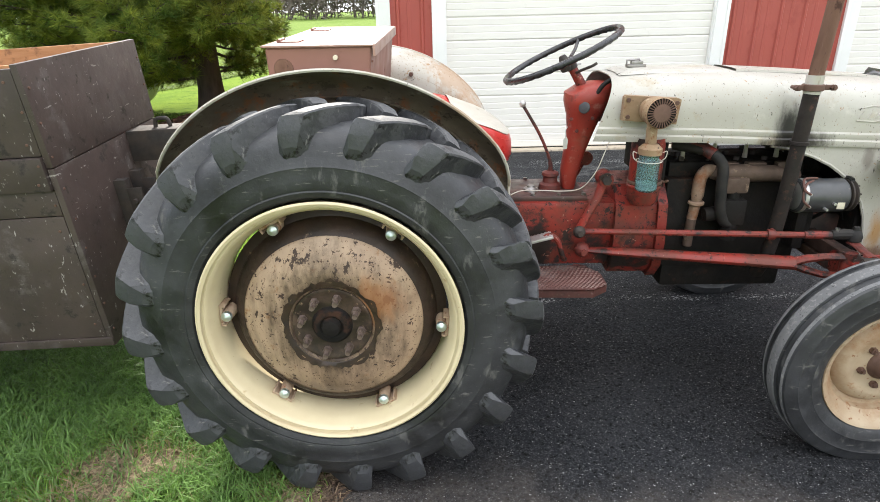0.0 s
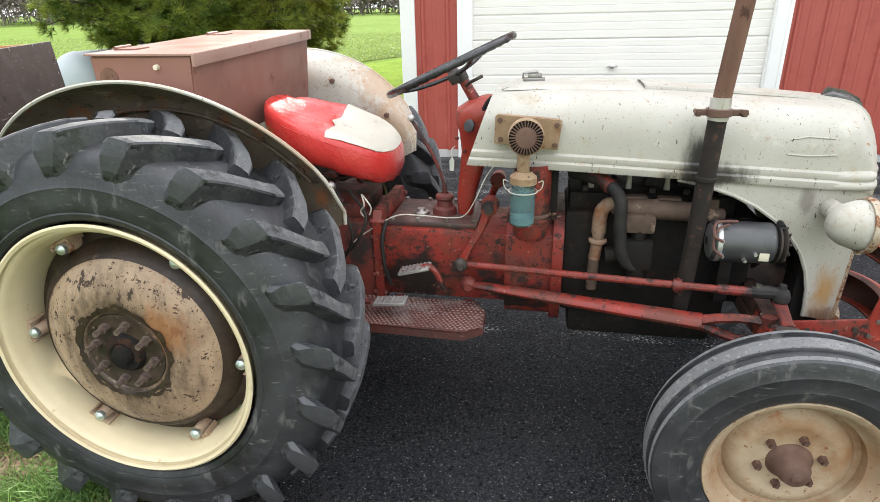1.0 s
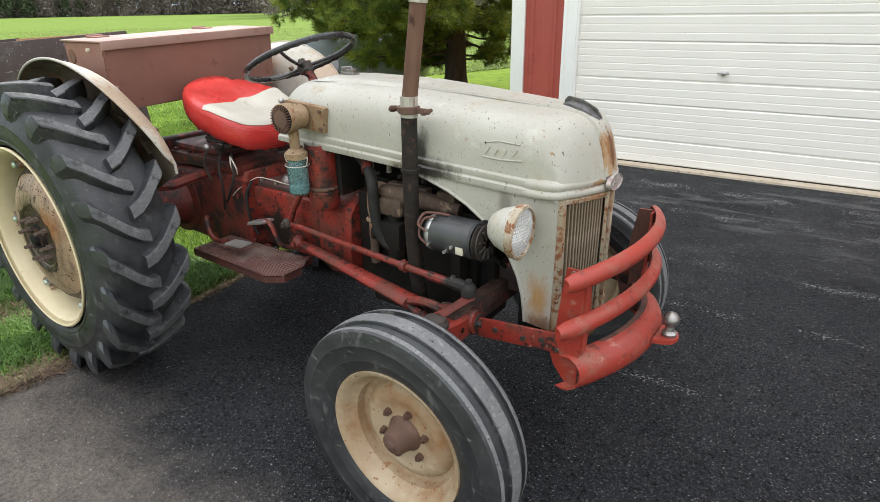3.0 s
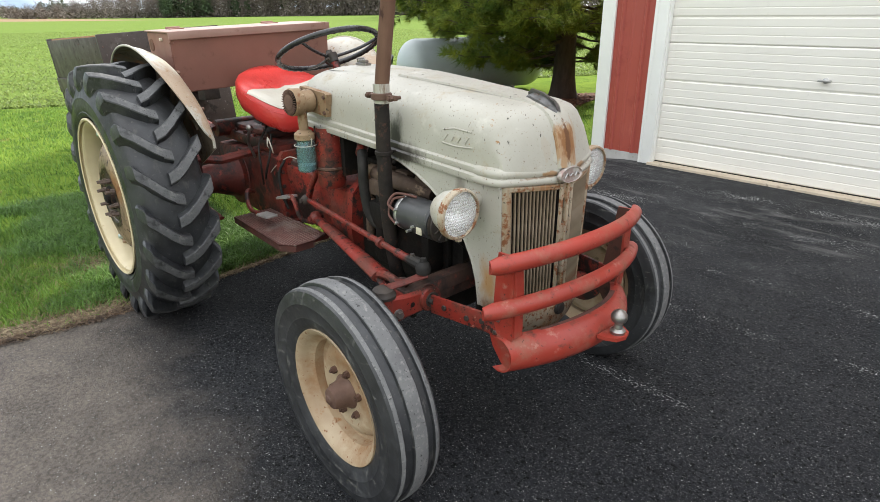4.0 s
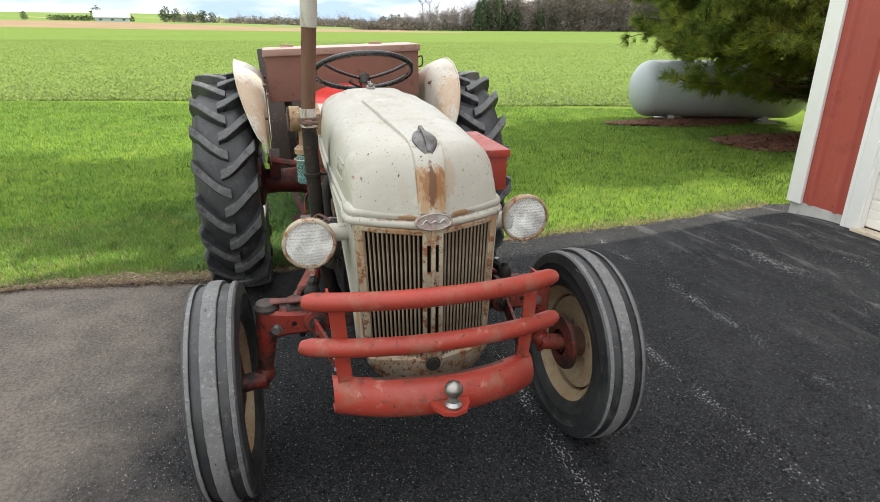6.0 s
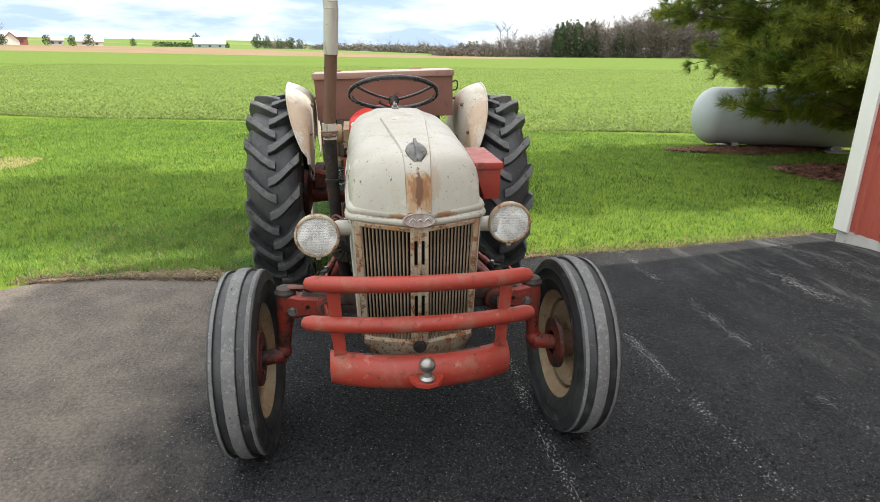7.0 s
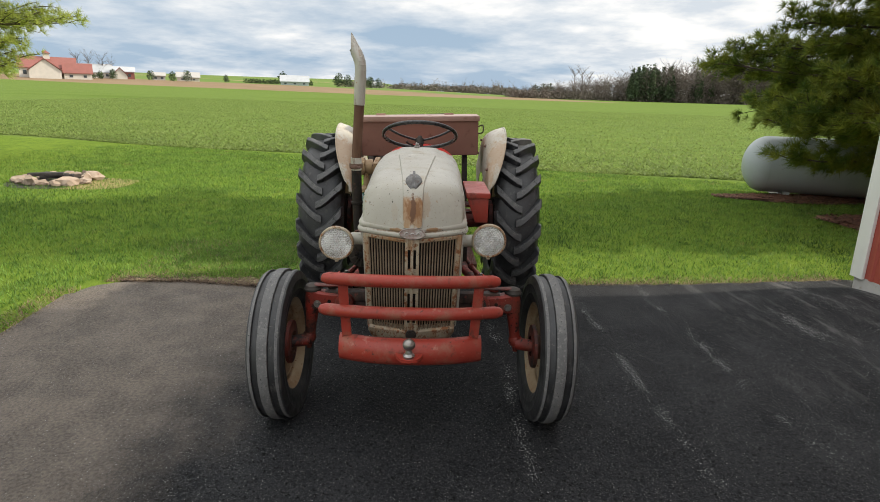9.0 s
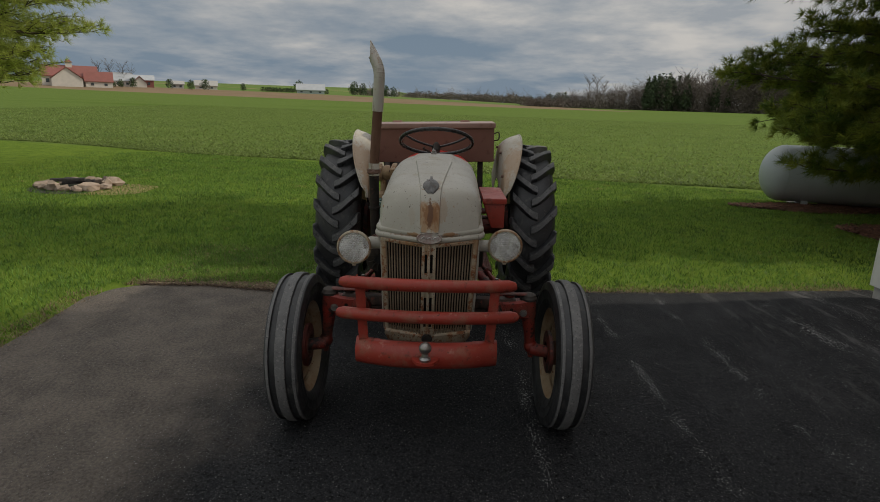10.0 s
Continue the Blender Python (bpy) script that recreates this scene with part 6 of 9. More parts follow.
def build_headlights():
    for s in (-1, 1):
        c = Vector((1.972 if s < 0 else 1.955, s * 0.335, 0.918 if s < 0 else 0.939))
        ax = Vector((1, s * -0.02, -0.02)).normalized()
        bm = B()
        prof = [(-0.094, 0.002), (-0.091, 0.023), (-0.080, 0.041), (-0.058, 0.056), (-0.029, 0.066), (-0.008, 0.069), (0.0, 0.0695)]
        lathe(bm, prof, c, ax, 36)
        lamp = part("headlight", bm, M["hood"], tractor, "round cream headlight with clear fluted glass")
        bm = B()
        lathe(bm, [(-0.012, 0.0698), (-0.012, 0.0755), (0.002, 0.0770), (0.010, 0.0745), (0.012, 0.0690), (0.004, 0.0665)], c, ax, 40)
        box(bm, c.x - 0.008, c.x + 0.006, c.y - 0.008, c.y + 0.008, c.z - 0.084, c.z - 0.072, 0.002)
        part("bezel", bm, M["grille"], lamp, "rust-flecked rim ring")
        bm = B()
        lathe(bm, [(-0.060, 0.004), (-0.054, 0.018), (-0.036, 0.042), (-0.016, 0.058), (0.0, 0.0670)], c, ax, 32)
        part("reflector", bm, M["mirror"], lamp, "silver reflector bowl")
        bm = B()
        # fluted lens: rows of small pillows
        a, b = frame_of(ax)
        n = 120
        rr = 0.0680
        vs = {}
        for i in range(n + 1):
            for j in range(n + 1):
                u, v = -1 + 2 * i / n, -1 + 2 * j / n
                q = math.hypot(u, v)
                if q <= 1.0:
                    bulge = 0.013 * (1 - q * q) + 0.0013 * (abs(math.sin(u * 26 + 1.57 * (int(v * 7 + 20) % 2))) + 0.9 * abs(math.sin(v * 22)))
                    vs[i, j] = bm.verts.new(c + a * (u * rr) + b * (v * rr) + ax * (0.003 + bulge))
        for i in range(n):
            for j in range(n):
                q = [vs.get(k) for k in ((i, j), (i + 1, j), (i + 1, j + 1), (i, j + 1))]
                if all(q):
                    bm.faces.new(q)
        bmesh.ops.recalc_face_normals(bm, faces=bm.faces[:])
        bmesh.ops.solidify(bm, geom=bm.faces[:], thickness=0.003)
        ob = part("lens", bm, M["lens_glass"], lamp, "fluted clear glass lens", smooth=60)
        ob.visible_shadow = False
        bm = B()
        ball(bm, c - ax * 0.03, 0.010)
        part("bulb", bm, M["chrome_old"], lamp, "small lamp bulb")
        bm = B()
        cyl(bm, (1.925, s * 0.205, 0.930), (1.925, s * 0.268, 0.930), 0.026, 0.028, 18)
        cyl(bm, (1.925, s * 0.262, 0.930), (1.935, s * 0.300, 0.925), 0.028, 0.024, 18)
        cyl(bm, (1.925, s * 0.203, 0.930), (1.925, s * 0.212, 0.930), 0.033, 0.031, 18)
        part("lamp_bracket", bm, M["hood"], lamp, "cream lamp stub bracket")


build_headlights()


M["red_inside"] = mat("brown_inside_paint", (0.105, 0.040, 0.028), (0.075, 0.032, 0.024), 8, (0.6, 0.8), spots=[((0.045, 0.026, 0.020), 20, 0.54, 0.62, 0.85)])


def build_guard():
    """The red pipe guard in front of the grille."""
    def bow(y, half, tip, mid, e=2.1):
        return tip + (mid - tip) * (1 - (abs(y) / half) ** e)

    def shell(bm, rows, ends=False):
        """A bent sheet, red outside and dark brown in its hollow."""
        skin(bm, rows, closed=False, cap=False)
        if ends:
            bm.faces.new(rows[0])
            bm.faces.new(list(reversed(rows[-1])))
        bmesh.ops.recalc_face_normals(bm, faces=bm.faces[:])
        bmesh.ops.solidify(bm, geom=bm.faces[:], thickness=0.005)
        bm.normal_update()
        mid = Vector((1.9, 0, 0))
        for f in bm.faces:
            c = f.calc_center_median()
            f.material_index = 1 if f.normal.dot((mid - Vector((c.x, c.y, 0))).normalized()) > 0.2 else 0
    for z, drop, half, r, tip, mid in ((0.830, 0.021, 0.366, 0.0265, 2.126, 2.222), (0.695, 0.026, 0.382, 0.0265, 2.120, 2.228)):
        bm = B()
        pts = []
        for i in range(33):
            y = -half + 2 * half * i / 32
            pts.append((bow(y, half, tip, mid), y, z - drop * (abs(y) / half) ** 2))
        rows = []
        for i, p in enumerate(pts):
            q, w = Vector(pts[max(0, i - 1)]), Vector(pts[min(32, i + 1)])
            t = (w - q).normalized()
            nrm = Vector((t.y, -t.x, 0))
            rr = r * (0.72 if i in (0, 32) else 1.0)
            rows.append([bm.verts.new(Vector(p) + nrm * (math.cos(a) * rr) + Vector((0, 0, math.sin(a) * rr))) for a in [math.pi * (-0.58 + 1.16 * k / 10) for k in range(11)]])
        shell(bm, rows, True)
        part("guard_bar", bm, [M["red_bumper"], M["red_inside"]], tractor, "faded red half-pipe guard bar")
    # lower channel
    bm = B()
    half = 0.304
    rows = []
    for i in range(29):
        y = -half + 2 * half * i / 28
        x = bow(y, half, 2.150, 2.272)
        dz = -0.034 * (abs(y) / half) ** 2
        rows.append([bm.verts.new((x - 0.034 + 0.052 * math.cos(a), y, 0.533 + dz + 0.057 * math.sin(a))) for a in [radians(-115 + 23 * k) for k in range(11)]])
    shell(bm, rows)
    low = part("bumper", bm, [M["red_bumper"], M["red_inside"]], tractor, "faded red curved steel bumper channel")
    for s in (-1, 1):
        bm = B()
        prof = [(2.103, 0.832), (2.091, 0.748), (2.076, 0.611), (2.061, 0.553), (2.075, 0.508), (2.110, 0.460), (2.149, 0.449), (2.152, 0.586), (2.156, 0.660), (2.157, 0.757), (2.151, 0.834)]
        extrude_outline(bm, prof, "y", s * 0.288, s * 0.295)
        for v in bm.verts:
            v.co.y += s * 0.012 * (v.co.z - 0.65) / 0.2
        bm.normal_update()
        for f in bm.faces:
            f.material_index = 1 if f.normal.y * s < -0.5 else 0
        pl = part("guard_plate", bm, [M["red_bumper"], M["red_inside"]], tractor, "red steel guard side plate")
        bm = B()
        rows = []
        for z in (0.565, 0.69, 0.832):
            x = 2.150 + 0.006 * math.sin((z - 0.57) * 11)
            y = 0.290 + 0.012 * (z - 0.65) / 0.2
            rows.append([bm.verts.new(p) for p in ((x, s * y, z), (x + 0.008, s * y, z), (x + 0.008, s * (y - 0.036), z), (x, s * (y - 0.036), z))])
        skin(bm, rows)
        bmesh.ops.recalc_face_normals(bm, faces=bm.faces[:])
        part("guard_flange", bm, M["red_bumper"], pl, "turned-in red front flange")
        for z, x in ((0.822, 2.125), (0.560, 2.085), (0.610, 2.10)):
            bm = B()
            bolt(bm, (x, s * (0.295 + 0.06 * (z - 0.65)), z), (0, s, 0), 0.008, 0.005)
            part("bolt", bm, M["steel"], pl)
        bm = B()
        box(bm, 1.845, 2.10, s * 0.276, s * 0.288, 0.548, 0.612, 0.004)
        for v in bm.verts:
            v.co.y += s * 0.050 * (2.10 - v.co.x) / 0.255
        br = part("bumper_bracket", bm, M["red"], tractor, "flat worn red bar from axle to bumper")
        for x, z in ((2.04, 0.583), (1.985, 0.575), (1.90, 0.583)):
            bm = B()
            bolt(bm, (x, s * (0.2875 + 0.050 * (2.10 - x) / 0.255), z), (0, s, 0), 0.010, 0.006)
            part("bolt", bm, M["dark_steel"], br)
    bm = B()
    extrude_outline(bm, [(2.29, -0.055), (2.315, -0.05), (2.345, -0.032), (2.355, 0), (2.345, 0.032), (2.315, 0.05), (2.29, 0.055)], "z", 0.536, 0.548)
    part("hitch_plate", bm, M["red_bumper"], low, "small red plate for the tow ball")
    bm = B()
    lathe(bm, [(0.0, 0.022), (0.010, 0.024), (0.014, 0.020), (0.018, 0.015), (0.032, 0.013), (0.036, 0.016), (0.042, 0.022), (0.052, 0.0255), (0.062, 0.0245), (0.072, 0.018), (0.078, 0.009), (0.080, 0.001)], (2.325, 0, 0.548), (0, 0, 1), 28)
    part("tow_ball", bm, M["steel"], low, "polished steel tow ball")


build_guard()


# ---- wheels ----
M["hub_plate"] = mat("stained_beige_hub", (0.085, 0.053, 0.036), (0.032, 0.020, 0.014), 18, (0.45, 0.65), spots=[((0.022, 0.014, 0.010), 14, 0.46, 0.58, 0.45), ((0.24, 0.16, 0.105), 40, 0.62, 0.70, 0.7)])
stain(M["disc"], [((0.02, y, 0.62), (0.13, 0.3, 0.13), (0.016, 0.011, 0.009), 22, 0.97) for y in (-0.77, 0.77)], 0.2)
# grease round the hub, browner towards the bottom, one rust patch
stain(M["disc"], [((0.02, y, 0.62), (0.275, 0.3, 0.275), (0.028, 0.016, 0.011), 18, 0.95) for y in (-0.77, 0.77)]
      + [((0.02, y, 0.38), (0.24, 0.2, 0.10), (0.09, 0.052, 0.034), 12, 0.8) for y in (-0.72, 0.72)] + [((0.16, y, 0.70), (0.09, 0.2, 0.10), (0.27, 0.11, 0.04), 20, 0.7) for y in (-0.76, 0.76)])


M["rim_clamp"] = mat("tan_clamp_paint", (0.40, 0.30, 0.21), (0.30, 0.20, 0.13), 14, (0.5, 0.7), spots=[(RUST, 30, 0.57, 0.65, 0.8)])
M["grease"] = mat("wet_black_grease", (0.020, 0.013, 0.009), (0.045, 0.025, 0.016), 22, (0.3, 0.6), bump=0.002, bscale=60, spots=[((0.09, 0.05, 0.03), 30, 0.60, 0.68, 0.7)])


def build_rear_wheel(s):
    """s: -1 the right-hand wheel, 1 the left-hand one."""
    c = Vector((0.02, s * 0.672, 0.62))
    ax = Vector((0, s, 0))

    def at(off, r, ang):
        return c + ax * off + Vector((math.sin(ang), 0, math.cos(ang))) * r
    # dished disc
    bm = B()
    prof = [(0.0040, 0.3073), (0.0390, 0.3014), (0.0640, 0.2916), (0.0860, 0.2738), (0.1060, 0.2462), (0.1220, 0.2118), (0.1320, 0.1724), (0.1360, 0.1379), (0.1320, 0.1202), (0.1240, 0.1143)]
    lathe(bm, prof, c, ax, 64)
    wheel = part("rear_wheel", bm, M["disc"], tractor, "rear wheel with rust-specked beige disc and cream rim")
    bm = B()
    lathe(bm, [(0.1238, 0.1180), (0.1290, 0.1150), (0.1300, 0.1080), (0.1275, 0.1030), (0.1275, 0.0580)], c, ax, 48)
    part("hub", bm, M["hub_plate"], wheel, "beige-brown wheel hub with a dark cap")
    bm = B()
    rnd = random.Random(3 + s)
    inner, outer = [], []
    for k in range(96):
        a = 2 * math.pi * k / 96
        w = 0.141 + 0.004 * math.sin(5 * a + 1) + 0.003 * math.sin(13 * a) + rnd.uniform(-0.004, 0.006)
        inner.append(bm.verts.new(at(0.1255, 0.117, a)))
        outer.append(bm.verts.new(at(lerp_rows([(0.1160, 0.0905), (0.1220, 0.0985), (0.1400, 0.1025), (0.1750, 0.0985)], w)[0] + 0.0014 + 0.034, w, a)))
    mids = [bm.verts.new(at(0.1348, 0.126, 2 * math.pi * k / 96)) for k in range(96)]
    skin(bm, [inner, mids, outer], cap=False)
    part("grease_ring", bm, M["grease"], wheel, "wet black grease splashed round the hub")
    bm = B()
    lathe(bm, [(0.1260, 0.0600), (0.1330, 0.0570), (0.1420, 0.0500), (0.1440, 0.0360), (0.1400, 0.0300), (0.1560, 0.0240), (0.1600, 0.0100), (0.1600, 0.0000)], c, ax, 40)
    part("hub_cap", bm, M["engine"], wheel, "black greasy hub cap")
    me = None
    for k in range(8):
        a = 2 * math.pi * (k + 0.3) / 8
        if me is None:
            b2 = B()
            cyl(b2, (0, 0, 0), ax * 0.018, 0.0140, 0.0130, 6)
            cyl(b2, ax * 0.018, ax * 0.044, 0.0085, 0.008, 8)
            o = part("wheel_nut", b2, M["nut"], wheel)
            me = o.data
        else:
            o = part("wheel_nut", None, None, wheel, mesh=me)
        o.location = at(0.126, 0.086, a)
    bm = B()
    lathe(bm, [(0.0040, 0.3084), (0.0140, 0.3297), (0.0300, 0.3316), (0.0360, 0.3178), (0.0420, 0.3035), (0.0655, 0.2941), (0.0875, 0.2759), (0.0960, 0.2635)], c, ax, 64)
    part("disc_rim", bm, M["disc_edge"], wheel, "wet rusted outer edge of the disc, darkened for its recess shade")
    bm = B()
    lathe(bm, [(0.1400, 0.3684), (0.1440, 0.3763), (0.1400, 0.3822), (0.1320, 0.3802), (0.1270, 0.3723), (0.1290, 0.3615), (0.1220, 0.3546), (0.1120, 0.3516), (0.0950, 0.3448), (0.0800, 0.3408), (0.0400, 0.3388), (-0.0100, 0.3379), (-0.0600, 0.3448),
               (-0.0900, 0.3546), (-0.1040, 0.3664), (-0.1080, 0.3822), (-0.1000, 0.3861), (-0.0920, 0.3704), (-0.0600, 0.3566), (0.1000, 0.3566), (0.1220, 0.3664), (0.1280, 0.3743)], c + ax * 0.020, ax, 96)
    part("rim", bm, M["rim"], wheel, "cream painted steel rim", smooth=50)
    for deg in (-28, 34.5, 95.5, 155.5, 214, 272):
        a = radians(deg)
        t = Vector((math.cos(a), 0, -math.sin(a)))
        rd = Vector((math.sin(a), 0, math.cos(a)))
        m = Matrix((t, ax, rd)).transposed().to_4x4()
        m.translation = at(0.068, 0.330, a)
        bm = B()
        # saddle on the rim and the round post that carries the bolt
        box(bm, -0.034, 0.034, -0.030, 0.022, 0.000, 0.009, 0.002, m=m)
        box(bm, -0.034, -0.028, -0.030, 0.026, -0.010, 0.004, 0.002, m=m)
        box(bm, 0.028, 0.034, -0.030, 0.026, -0.010, 0.004, 0.002, m=m)
        q = at(0.068, 0.317, a)
        lathe(bm, [(-0.055, 0.019), (-0.02, 0.0185), (0.018, 0.0165), (0.022, 0.014)], q, ax, 16, cap=True)
        cl = part("rim_clamp", bm, M["rim_clamp"], wheel, "tan rim clamp post on a bent saddle")
        bm = B()
        lathe(bm, [(0.016, 0.0145), (0.024, 0.0165), (0.031, 0.0150), (0.036, 0.0095), (0.038, 0.0)], q, ax, 16)
        part("cap_nut", bm, M["zinc"], cl, "shiny zinc domed nut")
    # tyre
    bm = B()
    prof = [(0.122, 0.384), (0.134, 0.392), (0.139, 0.402), (0.141, 0.408), (0.139, 0.412), (0.1425, 0.420), (0.146, 0.445), (0.147, 0.470), (0.1485, 0.474), (0.1465, 0.480), (0.144, 0.505), (0.138, 0.53), (0.126, 0.552), (0.105, 0.566), (0.07, 0.576), (0.0, 0.582)]
    prof = prof + [(-a, r) for a, r in reversed(prof[:-1])]
    prof = [((o + (0.018 * max(0.0, min(1.0, (0.53 - r) / 0.10)) if o > 0 else 0.0)) * 1.02, r) for o, r in prof]
    lathe(bm, prof, c, ax, 128)
    tyre = part("tyre", bm, M["tyre"], wheel, "big black rear tyre with dusty scuffed walls", smooth=28)
    path = [(-0.020, .570, .612, 0.023, 0.030, 0.0), (0.02, .572, .618, 0.025, 0.032, .10), (0.06, .570, .619, 0.026, 0.034, .30), (0.10, .560, .616, 0.027, 0.037, .56), (0.130, .545, .610, 0.029, 0.040, .80), (0.1385, .530, .606, 0.030, 0.042, .88),
            (0.1425, .515, .596, 0.030, 0.042, .91), (0.1500, .500, .565, 0.027, 0.040, .96), (0.1510, .482, .528, .017, .030, 1.0), (0.1465, .466, .490, .008, .020, 1.03)]
    count, sweep = 20, radians(15.5)
    for side in (-1, 1):
        bm = B()
        rings = []
        for off, rb, rt, wt, wb, f in path:
            ang = -sweep * f
            obase = off if off < 0.13 else off - 0.008
            # the outer ends stand out sideways as well
            otop = off if off < 0.10 else off + 0.010 * min(1, (off - 0.10) / 0.03) * (1 if rt > 0.5 else 0.4)
            row = []
            for off2, r, w in [(u * 1.0, r, w) for u, r, w in ((obase, rb, -wb), (otop, rt - 0.004, -wt - 0.001), (otop, rt, -wt + 0.004), (otop, rt + 0.001, 0.0), (otop, rt, wt - 0.004), (otop, rt - 0.004, wt + 0.001), (obase, rb, wb))]:
                row.append(bm.verts.new(at(side * off2, r, ang + w / r) - c))
            rings.append(row)
        skin(bm, rings)
        for v in bm.verts:
            v.co += 0.0012 * Vector((noise.noise(v.co * 25), noise.noise(v.co * 25 + Vector((9, 0, 0))), noise.noise(v.co * 25 + Vector((0, 9, 0)))))
        bmesh.ops.recalc_face_normals(bm, faces=bm.faces[:])
        bm.normal_update()
        for f in bm.faces:
            m = f.calc_center_median()
            f.material_index = 1 if math.hypot(m.x, m.z) > 0.597 and f.normal.dot(Vector((m.x, 0, m.z)).normalized()) > 0.75 else 0
        first = part("lug", bm, [M["lug"], M["lug_top"]], wheel, smooth=14)
        for k in range(count):
            o = first if k == 0 else part("lug", None, None, wheel, mesh=first.data)
            o.location = c
            o.rotation_euler = (0, 2 * math.pi * (k + (0.5 if side > 0 else 0.0)) / count, 0)
    # raised rings and plain marks on the sidewall
    bm = B()
    for r in (0.418, 0.4465, 0.488):
        lathe(bm, [(0.1445, r - 0.003), (0.1516 if r > .43 else 0.1475, r), (0.1445, r + 0.003)], c, ax, 96)
    part("sidewall_rib", bm, M["tyre"], tyre, "raised rings on the tyre wall")
    if s < 0:
        bm = B()
        a = radians(180 - 5)
        cyl(bm, at(0.1475, 0.455, a), at(0.154, 0.455, a), 0.011, 0.009, 10)
        part("valve_patch", bm, M["disc"], tyre, "small tan plug on the tyre wall")


build_rear_wheel(-1)
build_rear_wheel(1)


def build_front_wheel(s):
    camber = radians(1.5) * s
    c = Vector((1.792, 0.652 if s > 0 else -0.632, 0.360))
    ax = Vector((0, s, 0))
    rot = Matrix.Translation(c) @ Matrix.Rotation(-camber, 4, "X") @ Matrix.Rotation(radians(1.0 * s), 4, "Z") @ Matrix.Translation(-c)
    obs = []
    bm = B()
    prof = [(-0.055, 0.222), (-0.040, 0.205), (-0.02, 0.186), (0.012, 0.186), (0.028, 0.203), (0.040, 0.207), (0.050, 0.214), (0.058, 0.226), (0.064, 0.224), (0.060, 0.214), (0.046, 0.200), (0.034, 0.196), (0.018, 0.178),
            (-0.012, 0.176), (-0.015, 0.160), (0.002, 0.148), (0.012, 0.125), (0.014, 0.112), (0.010, 0.104), (0.010, 0.052), (0.012, 0.046)]
    lathe(bm, prof, c, ax, 64)
    wheel = part("front_wheel", bm, M["front_rim"], tractor, "small front wheel with rust-stained cream rim", smooth=40)
    bm = B()
    lathe(bm, [(-0.05, 0.060), (0.010, 0.058), (0.014, 0.056), (0.020, 0.050), (0.026, 0.046), (0.052, 0.040), (0.068, 0.032), (0.074, 0.016), (0.078, 0.014), (0.082, 0.0)], c, ax, 28)
    obs.append(part("hub_cap", bm, M["hub_brown"], wheel, "brown rusted hub cap"))
    me = None
    for k in range(6):
        a = 2 * math.pi * (k + 0.25) / 6
        if me is None:
            b2 = B()
            cyl(b2, (0, 0, 0), ax * 0.014, 0.0125, 0.0115, 6)
            cyl(b2, ax * 0.014, ax * 0.022, 0.006, 0.0055, 8)
            o = part("wheel_nut", b2, M["hub_brown"], wheel)
            me = o.data
        else:
            o = part("wheel_nut", None, None, wheel, mesh=me)
        o.location = c + ax * 0.010 + Vector((math.sin(a), 0, math.cos(a))) * 0.078
    bm = B()
    full = [(0.056, 0.222), (0.063, 0.232), (0.070, 0.245), (0.074, 0.262), (0.0755, 0.266), (0.0745, 0.270), (0.078, 0.290), (0.0795, 0.308), (0.0815, 0.312), (0.0795, 0.317), (0.078, 0.330), (0.0745, 0.3445),
            (0.0725, 0.3500), (0.0655, 0.3545), (0.0545, 0.3575), (0.0525, 0.3565), (0.0505, 0.3475), (0.040, 0.3490), (0.0245, 0.3505), (0.0225, 0.3600), (0.0205, 0.3625), (0.010, 0.3640), (0, 0.3643)]
    full = full + [(-a, r) for a, r in reversed(full[:-1])]
    lathe(bm, full, c, ax, 96)
    nseg = len(full) - 1
    for i, f in enumerate(bm.faces):
        row = i // 96
        r0, r1 = full[row][1], full[row + 1][1]
        f.material_index = 1 if min(r0, r1) > 0.3520 else 0
    # small nicks along the rib edges
    for v in bm.verts:
        d = (v.co - c)
        if d.length > 0.34:
            v.co += Vector((0, 0.0016, 0)) * noise.noise(v.co * 60)
    obs.append(part("tyre", bm, [M["tyre"], M["tread_wear"]], wheel, "black ribbed front tyre with pale worn tread", smooth=32))
    wheel.matrix_basis = rot
    return wheel


build_front_wheel(-1)
build_front_wheel(1)


# ---- front axle and steering ----
M["axle_brown"] = mat("greasy_brown_axle", (0.085, 0.045, 0.033), (0.050, 0.028, 0.022), 9, (0.5, 0.75), bump=0.002, bscale=40, spots=[((0.022, 0.015, 0.013), 10, 0.50, 0.62, 0.6), ((0.22, 0.045, 0.028), 14, 0.58, 0.66, 0.5)])


